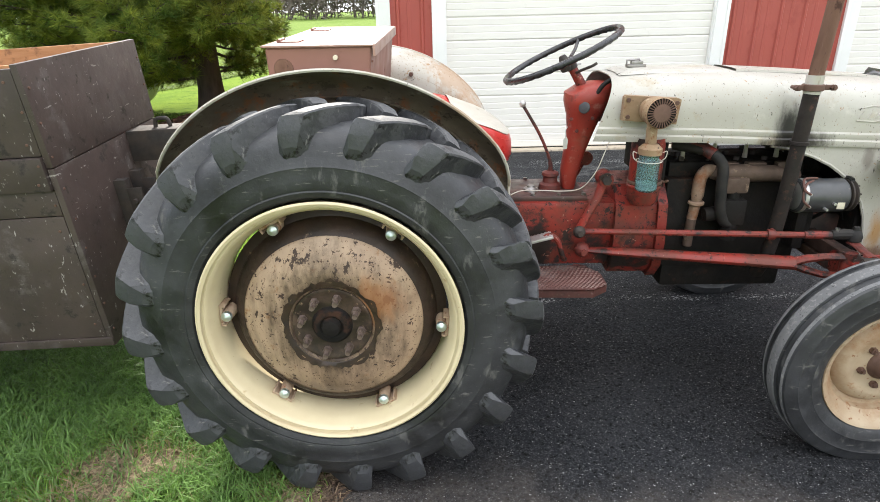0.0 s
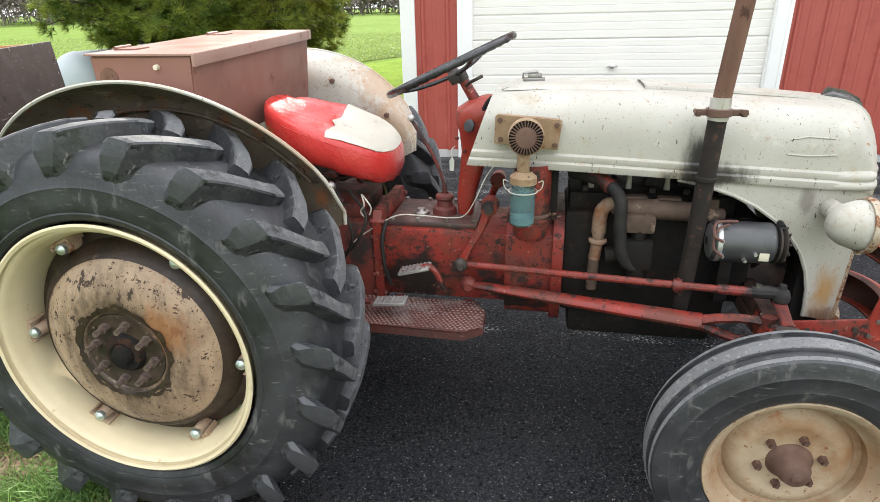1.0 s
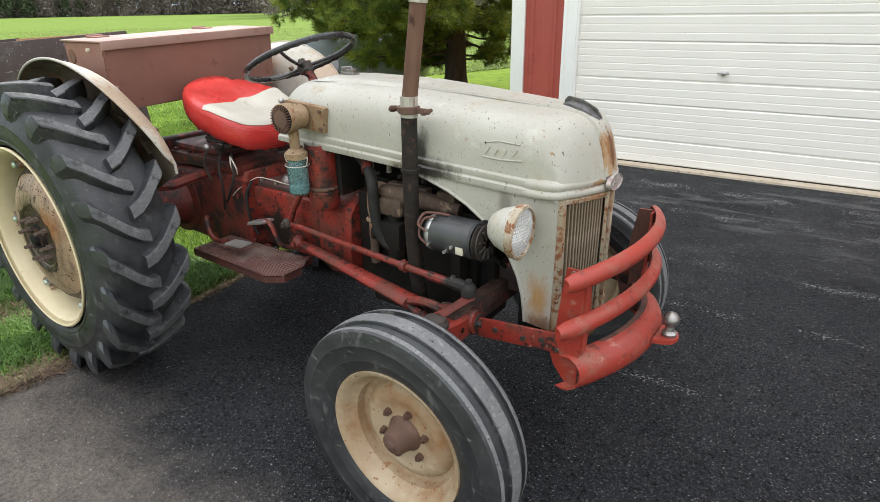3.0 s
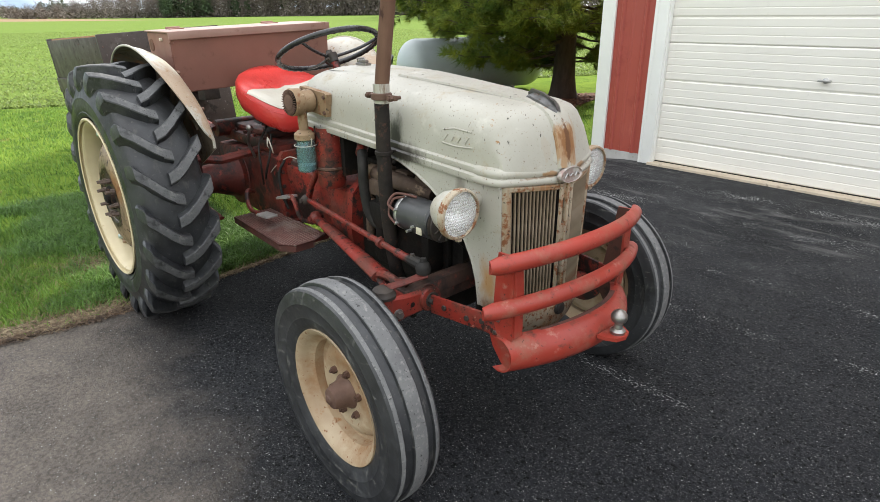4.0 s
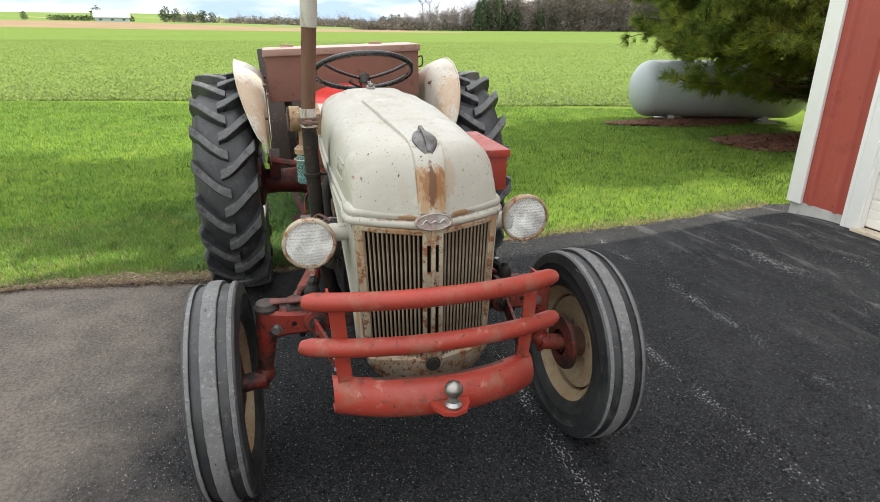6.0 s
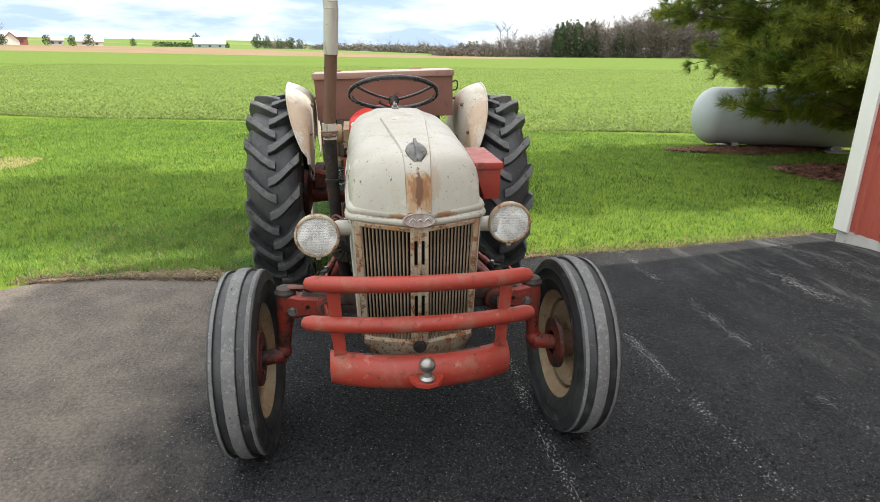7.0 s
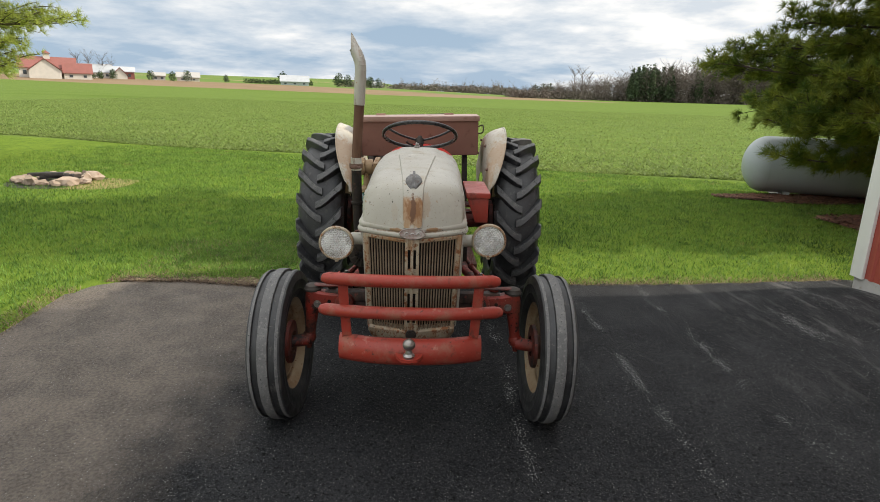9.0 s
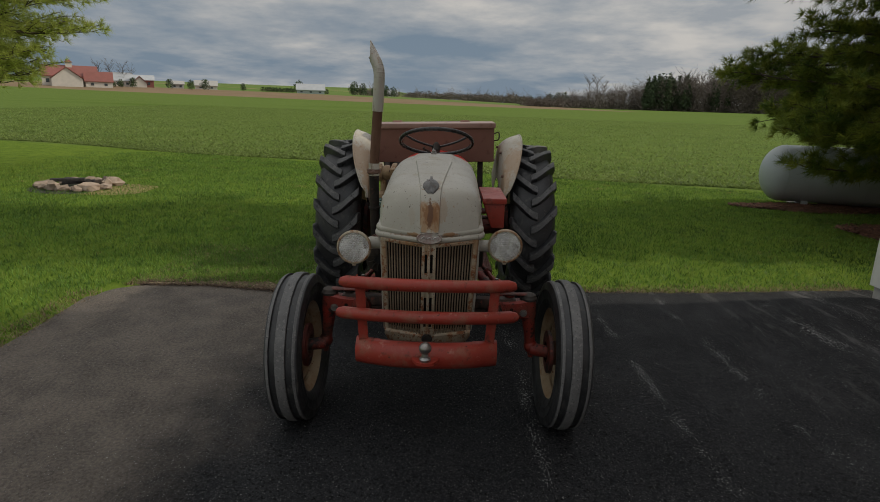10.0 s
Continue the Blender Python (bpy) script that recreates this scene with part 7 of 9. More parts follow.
def build_front_axle():
    bm = B()
    box(bm, 1.765, 1.815, -0.42, 0.42, 0.588, 0.640, 0.008)
    axle = part("axle_beam", bm, M["axle_brown"], tractor, "greasy brown front axle beam")
    bm = B()
    box(bm, 1.758, 1.806, -0.30, 0.30, 0.548, 0.586, 0.008)
    part("axle_beam", bm, M["axle_brown"], axle, "lower half of the axle beam")
    bm = B()
    cyl(bm, (1.70, 0, 0.62), (1.90, 0, 0.62), 0.035, n=16)
    box(bm, 1.70, 1.92, -0.10, 0.10, 0.60, 0.70, 0.012)
    part("axle_pivot", bm, M["axle_brown"], tractor, "greasy axle pivot casting")
    for s in (-1, 1):
        bm = B()
        rows = []
        for y, z0, z1, x1 in ((0.30, 0.560, 0.630, 1.824), (0.36, 0.556, 0.628, 1.828), (0.42, 0.555, 0.632, 1.828), (0.465, 0.548, 0.640, 1.826), (0.492, 0.545, 0.640, 1.820)):
            rows.append([bm.verts.new(p) for p in ((1.762, s * y, z0), (1.774, s * y, z0 - 0.008), (x1 - 0.012, s * y, z0 - 0.008), (x1, s * y, z0 + 0.004), (x1, s * y, z1 - 0.010), (x1 - 0.010, s * y, z1), (1.772, s * y, z1), (1.762, s * y, z1 - 0.010))])
        skin(bm, rows)
        lathe(bm, [(0, 0.044), (0.064, 0.044), (0.072, 0.040), (0.074, 0.028)], (1.764, s * 0.325, 0.590), (1, 0, 0), 24, cap=True)
        bmesh.ops.recalc_face_normals(bm, faces=bm.faces[:])
        ext = part("axle_sleeve", bm, M["red"], axle, "worn red axle end casting")
        bm = B()
        cyl(bm, (1.836, s * 0.325, 0.590), (1.842, s * 0.325, 0.590), 0.026, 0.026, 20)
        cyl(bm, (1.842, s * 0.325, 0.590), (1.856, s * 0.325, 0.590), 0.019, 0.017, 6)
        part("axle_bolt", bm, M["dark_steel"], ext, "big dark axle bolt")
        bm = B()
        cyl(bm, (1.824, s * 0.455, 0.577), (1.829, s * 0.455, 0.577), 0.019, 0.018, 16)
        cyl(bm, (1.829, s * 0.455, 0.577), (1.842, s * 0.455, 0.577), 0.014, 0.012, 6)
        part("stud", bm, M["steel"], ext, "bright steel stud nut")
        bm = B()
        cyl(bm, (1.826, s * 0.398, 0.592), (1.8295, s * 0.398, 0.592), 0.0085, n=12)
        cyl(bm, (1.80, s * 0.375, 0.552), (1.80, s * 0.375, 0.530), 0.012, 0.010, 8)
        part("pin_hole", bm, M["engine"], ext, "dark hole and pin")
        bm = B()
        tube(bm, [(1.790, s * 0.480, 0.640), (1.788, s * 0.484, 0.580), (1.782, s * 0.490, 0.520), (1.772, s * 0.499, 0.455), (1.766, s * 0.506, 0.405), (1.766, s * 0.509, 0.385)], [0.036, 0.038, 0.031, 0.027, 0.026, 0.030], 16)
        ball(bm, (1.766, s * 0.510, 0.384), 0.034, 1.1)
        cyl(bm, (1.775, s * 0.510, 0.372), (1.79, s * 0.60, 0.362), 0.032, 0.030, 14)
        cyl(bm, (1.766, s * 0.512, 0.352), (1.766, s * 0.514, 0.325), 0.016, 0.012, 10)
        sp = part("spindle", bm, M["red"], axle, "worn red wheel spindle, greasy at its foot")
        bm = B()
        lathe(bm, [(0.0, 0.040), (0.010, 0.041), (0.016, 0.036), (0.026, 0.033), (0.032, 0.022), (0.034, 0.0)], (1.788, s * 0.482, 0.634), (0, 0, 1), 20)
        part("spindle_cap", bm, M["dark_steel"], sp, "dark greasy spindle cap")
        bm = B()
        lathe(bm, [(0.0, 0.05), (0.004, 0.105), (0.02, 0.107), (0.022, 0.05)], (1.785, s * 0.585, 0.362), (0, s, 0), 30)
        part("backing_plate", bm, M["red_dull"], sp)
        # steering arm on top of the spindle, with its ball joint
        bm = B()
        tube(bm, [(1.790, s * 0.470, 0.662), (1.798, s * 0.42, 0.663), (1.806, s * 0.36, 0.667), (1.807, s * 0.330, 0.668)], [0.020, 0.016, 0.018, 0.022], 10, flat=0.45)
        part("steering_arm", bm, M["red_dull"], sp, "forged red-brown steering arm")
        bm = B()
        tube(bm, [(0.855, s * 0.205, 0.676), (1.70, s * 0.320, 0.693)], 0.0115, 10)
        tube(bm, [(1.64, s * 0.312, 0.692), (1.745, s * 0.326, 0.695)], 0.0150, 10)
        dl = part("drag_link", bm, M["red"], tractor, "long worn red drag link rod")
        bm = B()
        tube(bm, [(1.73, s * 0.324, 0.696), (1.77, s * 0.330, 0.700), (1.807, s * 0.334, 0.700)], [0.017, 0.020, 0.016], 10)
        lathe(bm, [(0.0, 0.016), (0.006, 0.024), (0.022, 0.026), (0.038, 0.020), (0.044, 0.012), (0.056, 0.010), (0.058, 0.0)], (1.807, s * 0.334, 0.672), (0, 0, 1), 16)
        part("ball_joint", bm, M["black_rubber"], dl, "black greasy ball joint")
        bm = B()
        cyl(bm, (1.745, s * 0.327, 0.708), (1.745, s * 0.327, 0.722), 0.009, 0.008, 6)
        part("grease_nipple", bm, M["steel"], dl, "small bright bolt head")
        bm = B()
        x = 1.53
        y = s * (0.205 + 0.115 * (x - 0.855) / 0.845)
        cyl(bm, (x - 0.012, y - s * 0.002, 0.689), (x + 0.012, y + s * 0.002, 0.690), 0.019, n=12)
        cyl(bm, (x, y, 0.668), (x, y, 0.712), 0.006, n=6)
        part("clamp", bm, M["red_dull"], dl, "rod clamp with bolt")
        # radius rod with forked front end
        bm = B()
        p, q = Vector((0.890, s * 0.185, 0.592)), Vector((1.60, s * 0.352, 0.600))
        pts = [p.lerp(q, t) for t in (0, .08, .3, .55, .8, 1)]
        tube(bm, pts, [0.018, 0.022, 0.027, 0.030, 0.034, 0.037], 12, flat=0.62)
        for dz in (-1, 1):
            tube(bm, [q - Vector((0.02, 0.0, 0)), q + Vector((0.04, s * 0.012, dz * 0.022)), q + Vector((0.09, s * 0.026, dz * 0.034)), q + Vector((0.165, s * 0.04, dz * 0.036))], [0.020, 0.018, 0.016, 0.018], 8, flat=0.8)
        cyl(bm, (1.765, s * 0.392, 0.555), (1.765, s * 0.392, 0.655), 0.024, n=12)
        rr = part("radius_rod", bm, M["red"], tractor, "long worn red radius rod with a forked end")
        bm = B()
        ball(bm, (0.88, s * 0.183, 0.592), 0.030)
        cyl(bm, (0.88, s * 0.15, 0.592), (0.88, s * 0.22, 0.592), 0.012, n=8)
        part("rod_ball", bm, M["red_dull"], rr)
        # pitman arm on the gearbox side
        bm = B()
        tube(bm, [(0.945, s * 0.172, 0.872), (0.92, s * 0.186, 0.80), (0.885, s * 0.196, 0.74), (0.858, s * 0.200, 0.678)], [0.022, 0.018, 0.017, 0.020], 10, flat=0.7)
        cyl(bm, (0.945, s * 0.14, 0.872), (0.945, s * 0.200, 0.872), 0.030, 0.026, 14)
        pa = part("pitman_arm", bm, M["red"], tractor, "worn red steering arm on the gearbox")
        bm = B()
        bolt(bm, (0.945, s * 0.20, 0.872), (0, s, 0), 0.018, 0.014)
        ball(bm, (0.857, s * 0.212, 0.676), 0.024)
        bolt(bm, (0.857, s * 0.23, 0.676), (0, s, 0), 0.012, 0.012)
        part("arm_nut", bm, M["dark_steel"], pa, "dark greasy nut and joint")


build_front_axle()


# ---- engine, gearbox and rear axle ----
def build_driveline():
    bm = B()
    box(bm, 0.56, 1.02, -0.150, 0.150, 0.50, 0.772, 0.022)
    for v in bm.verts:
        if v.co.z < 0.56:
            v.co.y *= 0.8
    gb = part("gearbox", bm, M["red"], tractor, "worn red cast gearbox case")
    bm = B()
    extrude_outline(bm, [(-0.165, 0.52), (-0.12, 0.47), (0.12, 0.47), (0.165, 0.52), (0.178, 0.62), (0.165, 0.76), (0.10, 0.83), (-0.10, 0.83), (-0.165, 0.76), (-0.178, 0.62)], "x", 1.00, 1.185)
    extrude_outline(bm, [(-0.185, 0.52), (-0.13, 0.455), (0.13, 0.455), (0.185, 0.52), (0.198, 0.62), (0.182, 0.77), (0.11, 0.845), (-0.11, 0.845), (-0.182, 0.77), (-0.198, 0.62)], "x", 1.155, 1.19)
    part("bell_housing", bm, M["red"], tractor, "red clutch bell housing")
    bm = B()
    extrude_outline(bm, [(-0.175, 0.50), (0.175, 0.50), (0.180, 0.80), (0.155, 0.835), (-0.155, 0.835), (-0.180, 0.80)], "x", 0.545, 0.575)
    fl = part("gearbox_flange", bm, M["red"], tractor, "bolted red flange")
    bm = B()
    for s in (-1, 1):
        for z in (0.53, 0.60, 0.67, 0.74, 0.80):
            bolt(bm, (0.575, s * 0.170, z), (1, 0, 0), 0.010, 0.010)
            bolt(bm, (0.545, s * 0.170, z), (-1, 0, 0), 0.010, 0.010)
    part("bolt", bm, M["red_dull"], fl)
    # centre housing and hydraulic cover
    bm = B()
    box(bm, -0.20, 0.55, -0.165, 0.165, 0.44, 0.80, 0.035)
    for v in bm.verts:
        if v.co.x < -0.1:
            v.co.z = 0.62 + (v.co.z - 0.62) * 0.85
    part("centre_housing", bm, M["red_dull"], tractor, "greasy red rear centre housing")
    bm = B()
    box(bm, -0.16, 0.50, -0.135, 0.135, 0.795, 0.850, 0.012)
    box(bm, -0.12, 0.30, -0.10, 0.10, 0.845, 0.885, 0.02)
    cyl(bm, (-0.10, -0.20, 0.86), (-0.10, 0.20, 0.86), 0.045, n=18)
    cover = part("lift_cover", bm, M["red_dull"], tractor, "greasy red hydraulic lift cover")
    bm = B()
    for x in (-0.13, -0.02, 0.09, 0.20, 0.31, 0.42):
        for s in (-1, 1):
            bolt(bm, (x, s * 0.118, 0.850), (0, 0, 1), 0.011, 0.012)
    part("bolt", bm, M["red_dull"], cover)
    for s in (-1, 1):
        bm = B()
        lathe(bm, [(0.14, 0.165), (0.17, 0.160), (0.18, 0.125), (0.30, 0.080), (0.42, 0.068), (0.50, 0.075), (0.52, 0.14), (0.545, 0.145), (0.55, 0.10), (0.66, 0.05)], (0.02, 0, 0.62), (0, s, 0), 30)
        tr = part("axle_housing", bm, M["red_dull"], tractor, "dull red rear axle trumpet")
        bm = B()
        lathe(bm, [(0.548, 0.09), (0.55, 0.165), (0.59, 0.17), (0.60, 0.12)], (0.02, 0, 0.62), (0, s, 0), 36)
        part("brake_drum", bm, M["engine"], tr, "dark brake drum")
        # lift arm and lower link
        bm = B()
        tube(bm, [(-0.10, s * 0.20, 0.86), (-0.25, s * 0.23, 0.90), (-0.42, s * 0.27, 0.90)], [0.028, 0.022, 0.02], 8, flat=0.5)
        tube(bm, [(-0.42, s * 0.27, 0.90), (-0.44, s * 0.34, 0.50)], 0.012, 8)
        tube(bm, [(0.05, s * 0.30, 0.40), (-0.40, s * 0.35, 0.49), (-0.68, s * 0.36, 0.52)], [0.02, 0.022, 0.022], 8, flat=0.5)
        part("lift_arm", bm, M["red_dull"], tractor, "worn lift arm and lower link")
    # fender brackets
    for s in (-1, 1):
        bm = B()
        box(bm, -0.05, 0.20, s * 0.44 - 0.03, s * 0.44 + 0.03, 0.68, 0.80, 0.006)
        tube(bm, [(0.30, s * 0.15, 0.80), (0.30, s * 0.35, 0.78), (0.26, s * 0.47, 0.80)], 0.022, 8)
        part("fender_bracket", bm, M["red_dull"], tractor, "greasy red fender bracket")
    # gearbox top plate, lever and shifter tower
    bm = B()
    box(bm, 0.585, 0.90, -0.13, 0.13, 0.770, 0.792, 0.008)
    tp = part("top_plate", bm, mat("oil_dark_steel_plate", (0.06, 0.045, 0.042), (0.12, 0.06, 0.05), 10, (0.3, 0.55), metal=0.3, spots=[((0.28, 0.22, 0.2), 18, 0.60, 0.70, 0.5)]), tractor, "oily gearbox top plate")
    bm = B()
    for x in (0.60, 0.69, 0.79, 0.885):
        for y in (-0.115, 0.115):
            bolt(bm, (x, y, 0.792), (0, 0, 1), 0.009, 0.008)
    lathe(bm, [(0, 0.030), (0.010, 0.028), (0.016, 0.016), (0.022, 0.014)], (0.690, -0.05, 0.792), (0, 0, 1), 16, cap=True)
    part("filler_plug", bm, M["steel"], tp, "steel plugs and bolts")
    bm = B()
    lathe(bm, [(0, 0.045), (0.02, 0.042), (0.028, 0.030), (0.048, 0.027), (0.056, 0.034), (0.066, 0.032), (0.074, 0.014)], (0.770, -0.02, 0.792), (0, 0, 1), 20)
    part("shift_tower", bm, M["red_dull"], tp, "red ribbed shift tower")
    bm = B()
    tube(bm, curve_pts([(0.770, -0.02, 0.855), (0.765, -0.018, 0.905), (0.725, -0.008, 1.0), (0.655, -0.004, 1.115)], 6), [0.0085] * 6 + [0.006] * 13, 8)
    lv = part("gear_lever", bm, M["red_dull"], tractor, "thin worn red gear lever")
    bm = B()
    ball(bm, (0.652, -0.004, 1.122), 0.013)
    part("knob", bm, M["silver"], lv, "grey round knob")
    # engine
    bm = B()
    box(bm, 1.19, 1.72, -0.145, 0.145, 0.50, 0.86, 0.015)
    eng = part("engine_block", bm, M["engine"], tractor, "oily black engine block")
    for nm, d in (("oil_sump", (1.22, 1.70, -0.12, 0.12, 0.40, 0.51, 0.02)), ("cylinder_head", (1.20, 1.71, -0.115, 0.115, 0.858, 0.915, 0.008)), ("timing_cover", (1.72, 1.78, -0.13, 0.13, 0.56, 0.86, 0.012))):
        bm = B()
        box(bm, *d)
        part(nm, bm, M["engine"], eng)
    bm = B()
    for k in range(5):
        for y in (-0.09, 0.0, 0.09):
            bolt(bm, (1.25 + k * 0.105, y, 0.915), (0, 0, 1), 0.011, 0.014)
    part("head_bolt", bm, M["dark_steel"], eng, "cylinder head nut")
    for k in range(4):
        bm = B()
        cyl(bm, (1.27 + 0.12 * k, -0.05, 0.915), (1.27 + 0.12 * k, -0.05, 0.96), 0.010, 0.007, 8)
        cyl(bm, (1.27 + 0.12 * k, -0.05, 0.96), (1.27 + 0.12 * k, -0.05, 0.985), 0.008, 0.005, 8)
        part("spark_plug", bm, M["wire"], eng, "pale spark plug")
        bm = B()
        tube(bm, curve_pts([(1.27 + 0.12 * k, -0.05, 0.985), (1.30 + 0.11 * k, -0.08, 1.0), (1.45 + 0.04 * k, -0.06, 0.99), (1.70, -0.02, 0.93)], 5), 0.0035, 6)
        part("plug_lead", bm, M["black_rubber"], eng, "black plug lead")
    # fuel tank, coloured near black as the shade under the hood
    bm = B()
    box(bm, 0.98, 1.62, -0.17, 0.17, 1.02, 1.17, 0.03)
    part("fuel_tank", bm, M["engine"], tractor, "fuel tank under the hood, coloured near black for shade")
    # exhaust manifold with its elbow
    bm = B()
    tube(bm, [(1.335, -0.165, 0.885), (1.36, -0.180, 0.89), (1.44, -0.185, 0.89), (1.56, -0.180, 0.885), (1.66, -0.160, 0.87)], [0.022, 0.028, 0.032, 0.030, 0.022], 14)
    for x in (1.40, 1.50, 1.61):
        box(bm, x - 0.035, x + 0.035, -0.175, -0.14, 0.85, 0.925, 0.008)
    box(bm, 1.36, 1.46, -0.225, -0.165, 0.82, 0.88, 0.012)
    man = part("manifold", bm, M["manifold"], tractor, "rusty brown cast exhaust manifold")
    bm = B()
    tube(bm, curve_pts([(1.355, -0.165, 0.892), (1.322, -0.172, 0.897), (1.298, -0.175, 0.868), (1.296, -0.174, 0.79), (1.290, -0.170, 0.71)], 6), [0.021] * 6 + [0.023] * 12 + [0.019] * 7, 14)
    lathe(bm, [(0, 0.023), (0.005, 0.029), (0.013, 0.029), (0.018, 0.023)], (1.296, -0.174, 0.765), (0, 0, 1), 16)
    part("intake_elbow", bm, mat("flaked_tan_pipe", (0.34, 0.235, 0.165), (0.20, 0.125, 0.085), 16, (0.7, 0.9), bump=0.001, bscale=50, spots=[(RUST, 14, 0.50, 0.64, 0.85), (DARK, 26, 0.60, 0.68, 0.8)]), man, "flaking tan pipe elbow")
    bm = B()
    tube(bm, [(1.290, -0.170, 0.715), (1.288, -0.168, 0.60)], 0.018, 12)
    part("intake_pipe", bm, M["manifold"], man, "short rusty lower pipe")
    # carburettor
    bm = B()
    box(bm, 1.37, 1.46, -0.235, -0.155, 0.70, 0.80, 0.012)
    cyl(bm, (1.415, -0.20, 0.80), (1.415, -0.20, 0.84), 0.024, n=14)
    cyl(bm, (1.42, -0.20, 0.64), (1.42, -0.20, 0.70), 0.032, n=16)
    cyl(bm, (1.36, -0.20, 0.74), (1.32, -0.20, 0.735), 0.026, n=14)
    part("carburettor", bm, M["engine"], tractor, "oily dark carburettor")
    bm = B()
    tube(bm, curve_pts([(1.20, -0.13, 0.985), (1.30, -0.20, 0.975), (1.345, -0.23, 0.93), (1.352, -0.235, 0.85), (1.365, -0.23, 0.76), (1.39, -0.22, 0.715), (1.43, -0.21, 0.70)], 6), 0.0195, 12)
    part("air_hose", bm, M["black_rubber"], tractor, "black rubber air hose")
    bm = B()
    tube(bm, curve_pts([(1.20, -0.12, 0.99), (1.27, -0.17, 0.99), (1.315, -0.215, 0.965)], 5), 0.0225, 12)
    part("air_tube", bm, M["red_dull"], tractor, "dull red air tube")
    # generator
    ax = Vector((1, 0, 0))
    g = Vector((1.612, -0.245, 0.820))
    bm = B()
    lathe(bm, [(0, 0.0), (0.0, 0.054), (0.006, 0.061), (0.165, 0.061), (0.172, 0.055), (0.172, 0.0)], g, ax, 32)
    gen = part("generator", bm, M["gen"], tractor, "worn black cylindrical generator")
    bm = B()
    lathe(bm, [(0.010, 0.0612), (0.012, 0.0625), (0.022, 0.0625), (0.024, 0.0612)], g, ax, 32)
    lathe(bm, [(-0.008, 0.014), (-0.006, 0.030), (0.0, 0.052), (0.002, 0.054)], g, ax, 24)
    part("end_band", bm, M["silver"], gen, "bright end band")
    bm = B()
    lathe(bm, [(0.176, 0.030), (0.180, 0.058), (0.184, 0.060), (0.190, 0.048), (0.196, 0.060), (0.200, 0.058), (0.204, 0.030)], g, ax, 32)
    pulley = part("pulley", bm, M["dark_steel"], gen, "dark fan pulley")
    for k in range(10):
        a = 2 * math.pi * k / 10
        d = Vector((0, math.sin(a), math.cos(a)))
        bm = B()
        tube(bm, [g + ax * 0.207 + d * 0.018, g + ax * 0.207 + d * 0.052], 0.004, 5)
        part("fan_blade", bm, M["dark_steel"], pulley)
    bm = B()
    box(bm, 1.738, 1.765, -0.305, -0.3000, 0.785, 0.813, 0.001)
    part("paper_label", bm, M["label"], gen, "small yellowed paper label")
    bm = B()
    for x, z in ((1.632, 0.842), (1.637, 0.796), (1.70, 0.785), (1.725, 0.806)):
        cyl(bm, (x, -0.296, z), (x, -0.314, z), 0.006, 0.005, 8)
    part("terminal", bm, M["silver"], gen, "bright terminal screws")
    bm = B()
    tube(bm, curve_pts([(1.632, -0.312, 0.842), (1.606, -0.315, 0.860), (1.610, -0.29, 0.888), (1.64, -0.27, 0.890), (1.68, -0.25, 0.884)], 5), 0.0045, 6)
    cloth = mat("faded_red_cloth_wire", (0.15, 0.06, 0.045), (0.09, 0.045, 0.035), 40, (0.7, 0.8))
    part("wire", bm, cloth, gen, "faded red cloth wire")
    bm = B()
    tube(bm, curve_pts([(1.637, -0.312, 0.796), (1.608, -0.315, 0.824), (1.615, -0.30, 0.872), (1.65, -0.28, 0.885)], 5), 0.004, 6)
    part("wire", bm, cloth, gen, "faded red cloth wire")
    bm = B()
    pts = [Vector((1.80, -0.245 + 0.062 * math.sin(a), 0.820 + 0.062 * math.cos(a))) for a in [math.pi * (-0.1 + 0.9 * i / 10) for i in range(11)]]
    lo = [Vector((1.80, 0.0 - 0.08 * math.sin(a), 0.66 - 0.08 * math.cos(a))) for a in [math.pi * (0.2 * i / 4 - 0.1) for i in range(5)]]
    tube(bm, pts + lo + [Vector((1.80, 0.04, 0.74)), pts[0]], 0.008, 6)
    part("fan_belt", bm, M["black_rubber"], gen, "black fan belt")
    bm = B()
    box(bm, 1.64, 1.74, -0.20, -0.14, 0.76, 0.80, 0.006)
    box(bm, 1.66, 1.70, -0.22, -0.15, 0.60, 0.78, 0.01)
    part("bracket", bm, M["engine"], gen, "dark generator bracket")
    # fan and lower hose behind the radiator
    bm = B()
    for k in range(4):
        a = math.pi / 2 * k + 0.4
        m = Matrix.Translation((1.87, 0, 0.78)) @ Matrix.Rotation(a, 4, "X") @ Matrix.Rotation(radians(28), 4, "Z")
        box(bm, -0.002, 0.002, -0.035, 0.035, 0.03, 0.17, 0.0, m=m)
    cyl(bm, (1.79, 0, 0.78), (1.89, 0, 0.78), 0.035, n=14)
    part("fan", bm, M["engine"], tractor, "dark engine fan")
    bm = B()
    tube(bm, curve_pts([(1.95, -0.04, 0.62), (1.88, -0.05, 0.64), (1.80, -0.05, 0.66), (1.74, -0.05, 0.68)], 5), 0.024, 12)
    part("radiator_hose", bm, M["black_rubber"], tractor, "black lower radiator hose")
    bm = B()
    tube(bm, curve_pts([(1.95, 0.0, 0.95), (1.86, 0.0, 0.955), (1.78, 0.0, 0.95), (1.70, 0, 0.92)], 5), 0.026, 12)
    part("radiator_hose", bm, M["black_rubber"], tractor, "black radiator hose")
    bm = B()
    lathe(bm, [(0.0, 0.02), (0.004, 0.05), (0.13, 0.05), (0.14, 0.035), (0.15, 0.012)], (1.52, 0.22, 0.72), (0, 0, 1), 20)
    part("oil_filter", bm, M["engine"], tractor, "dark oil filter canister")
    # near-black sheet closing the bay behind the engine
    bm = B()
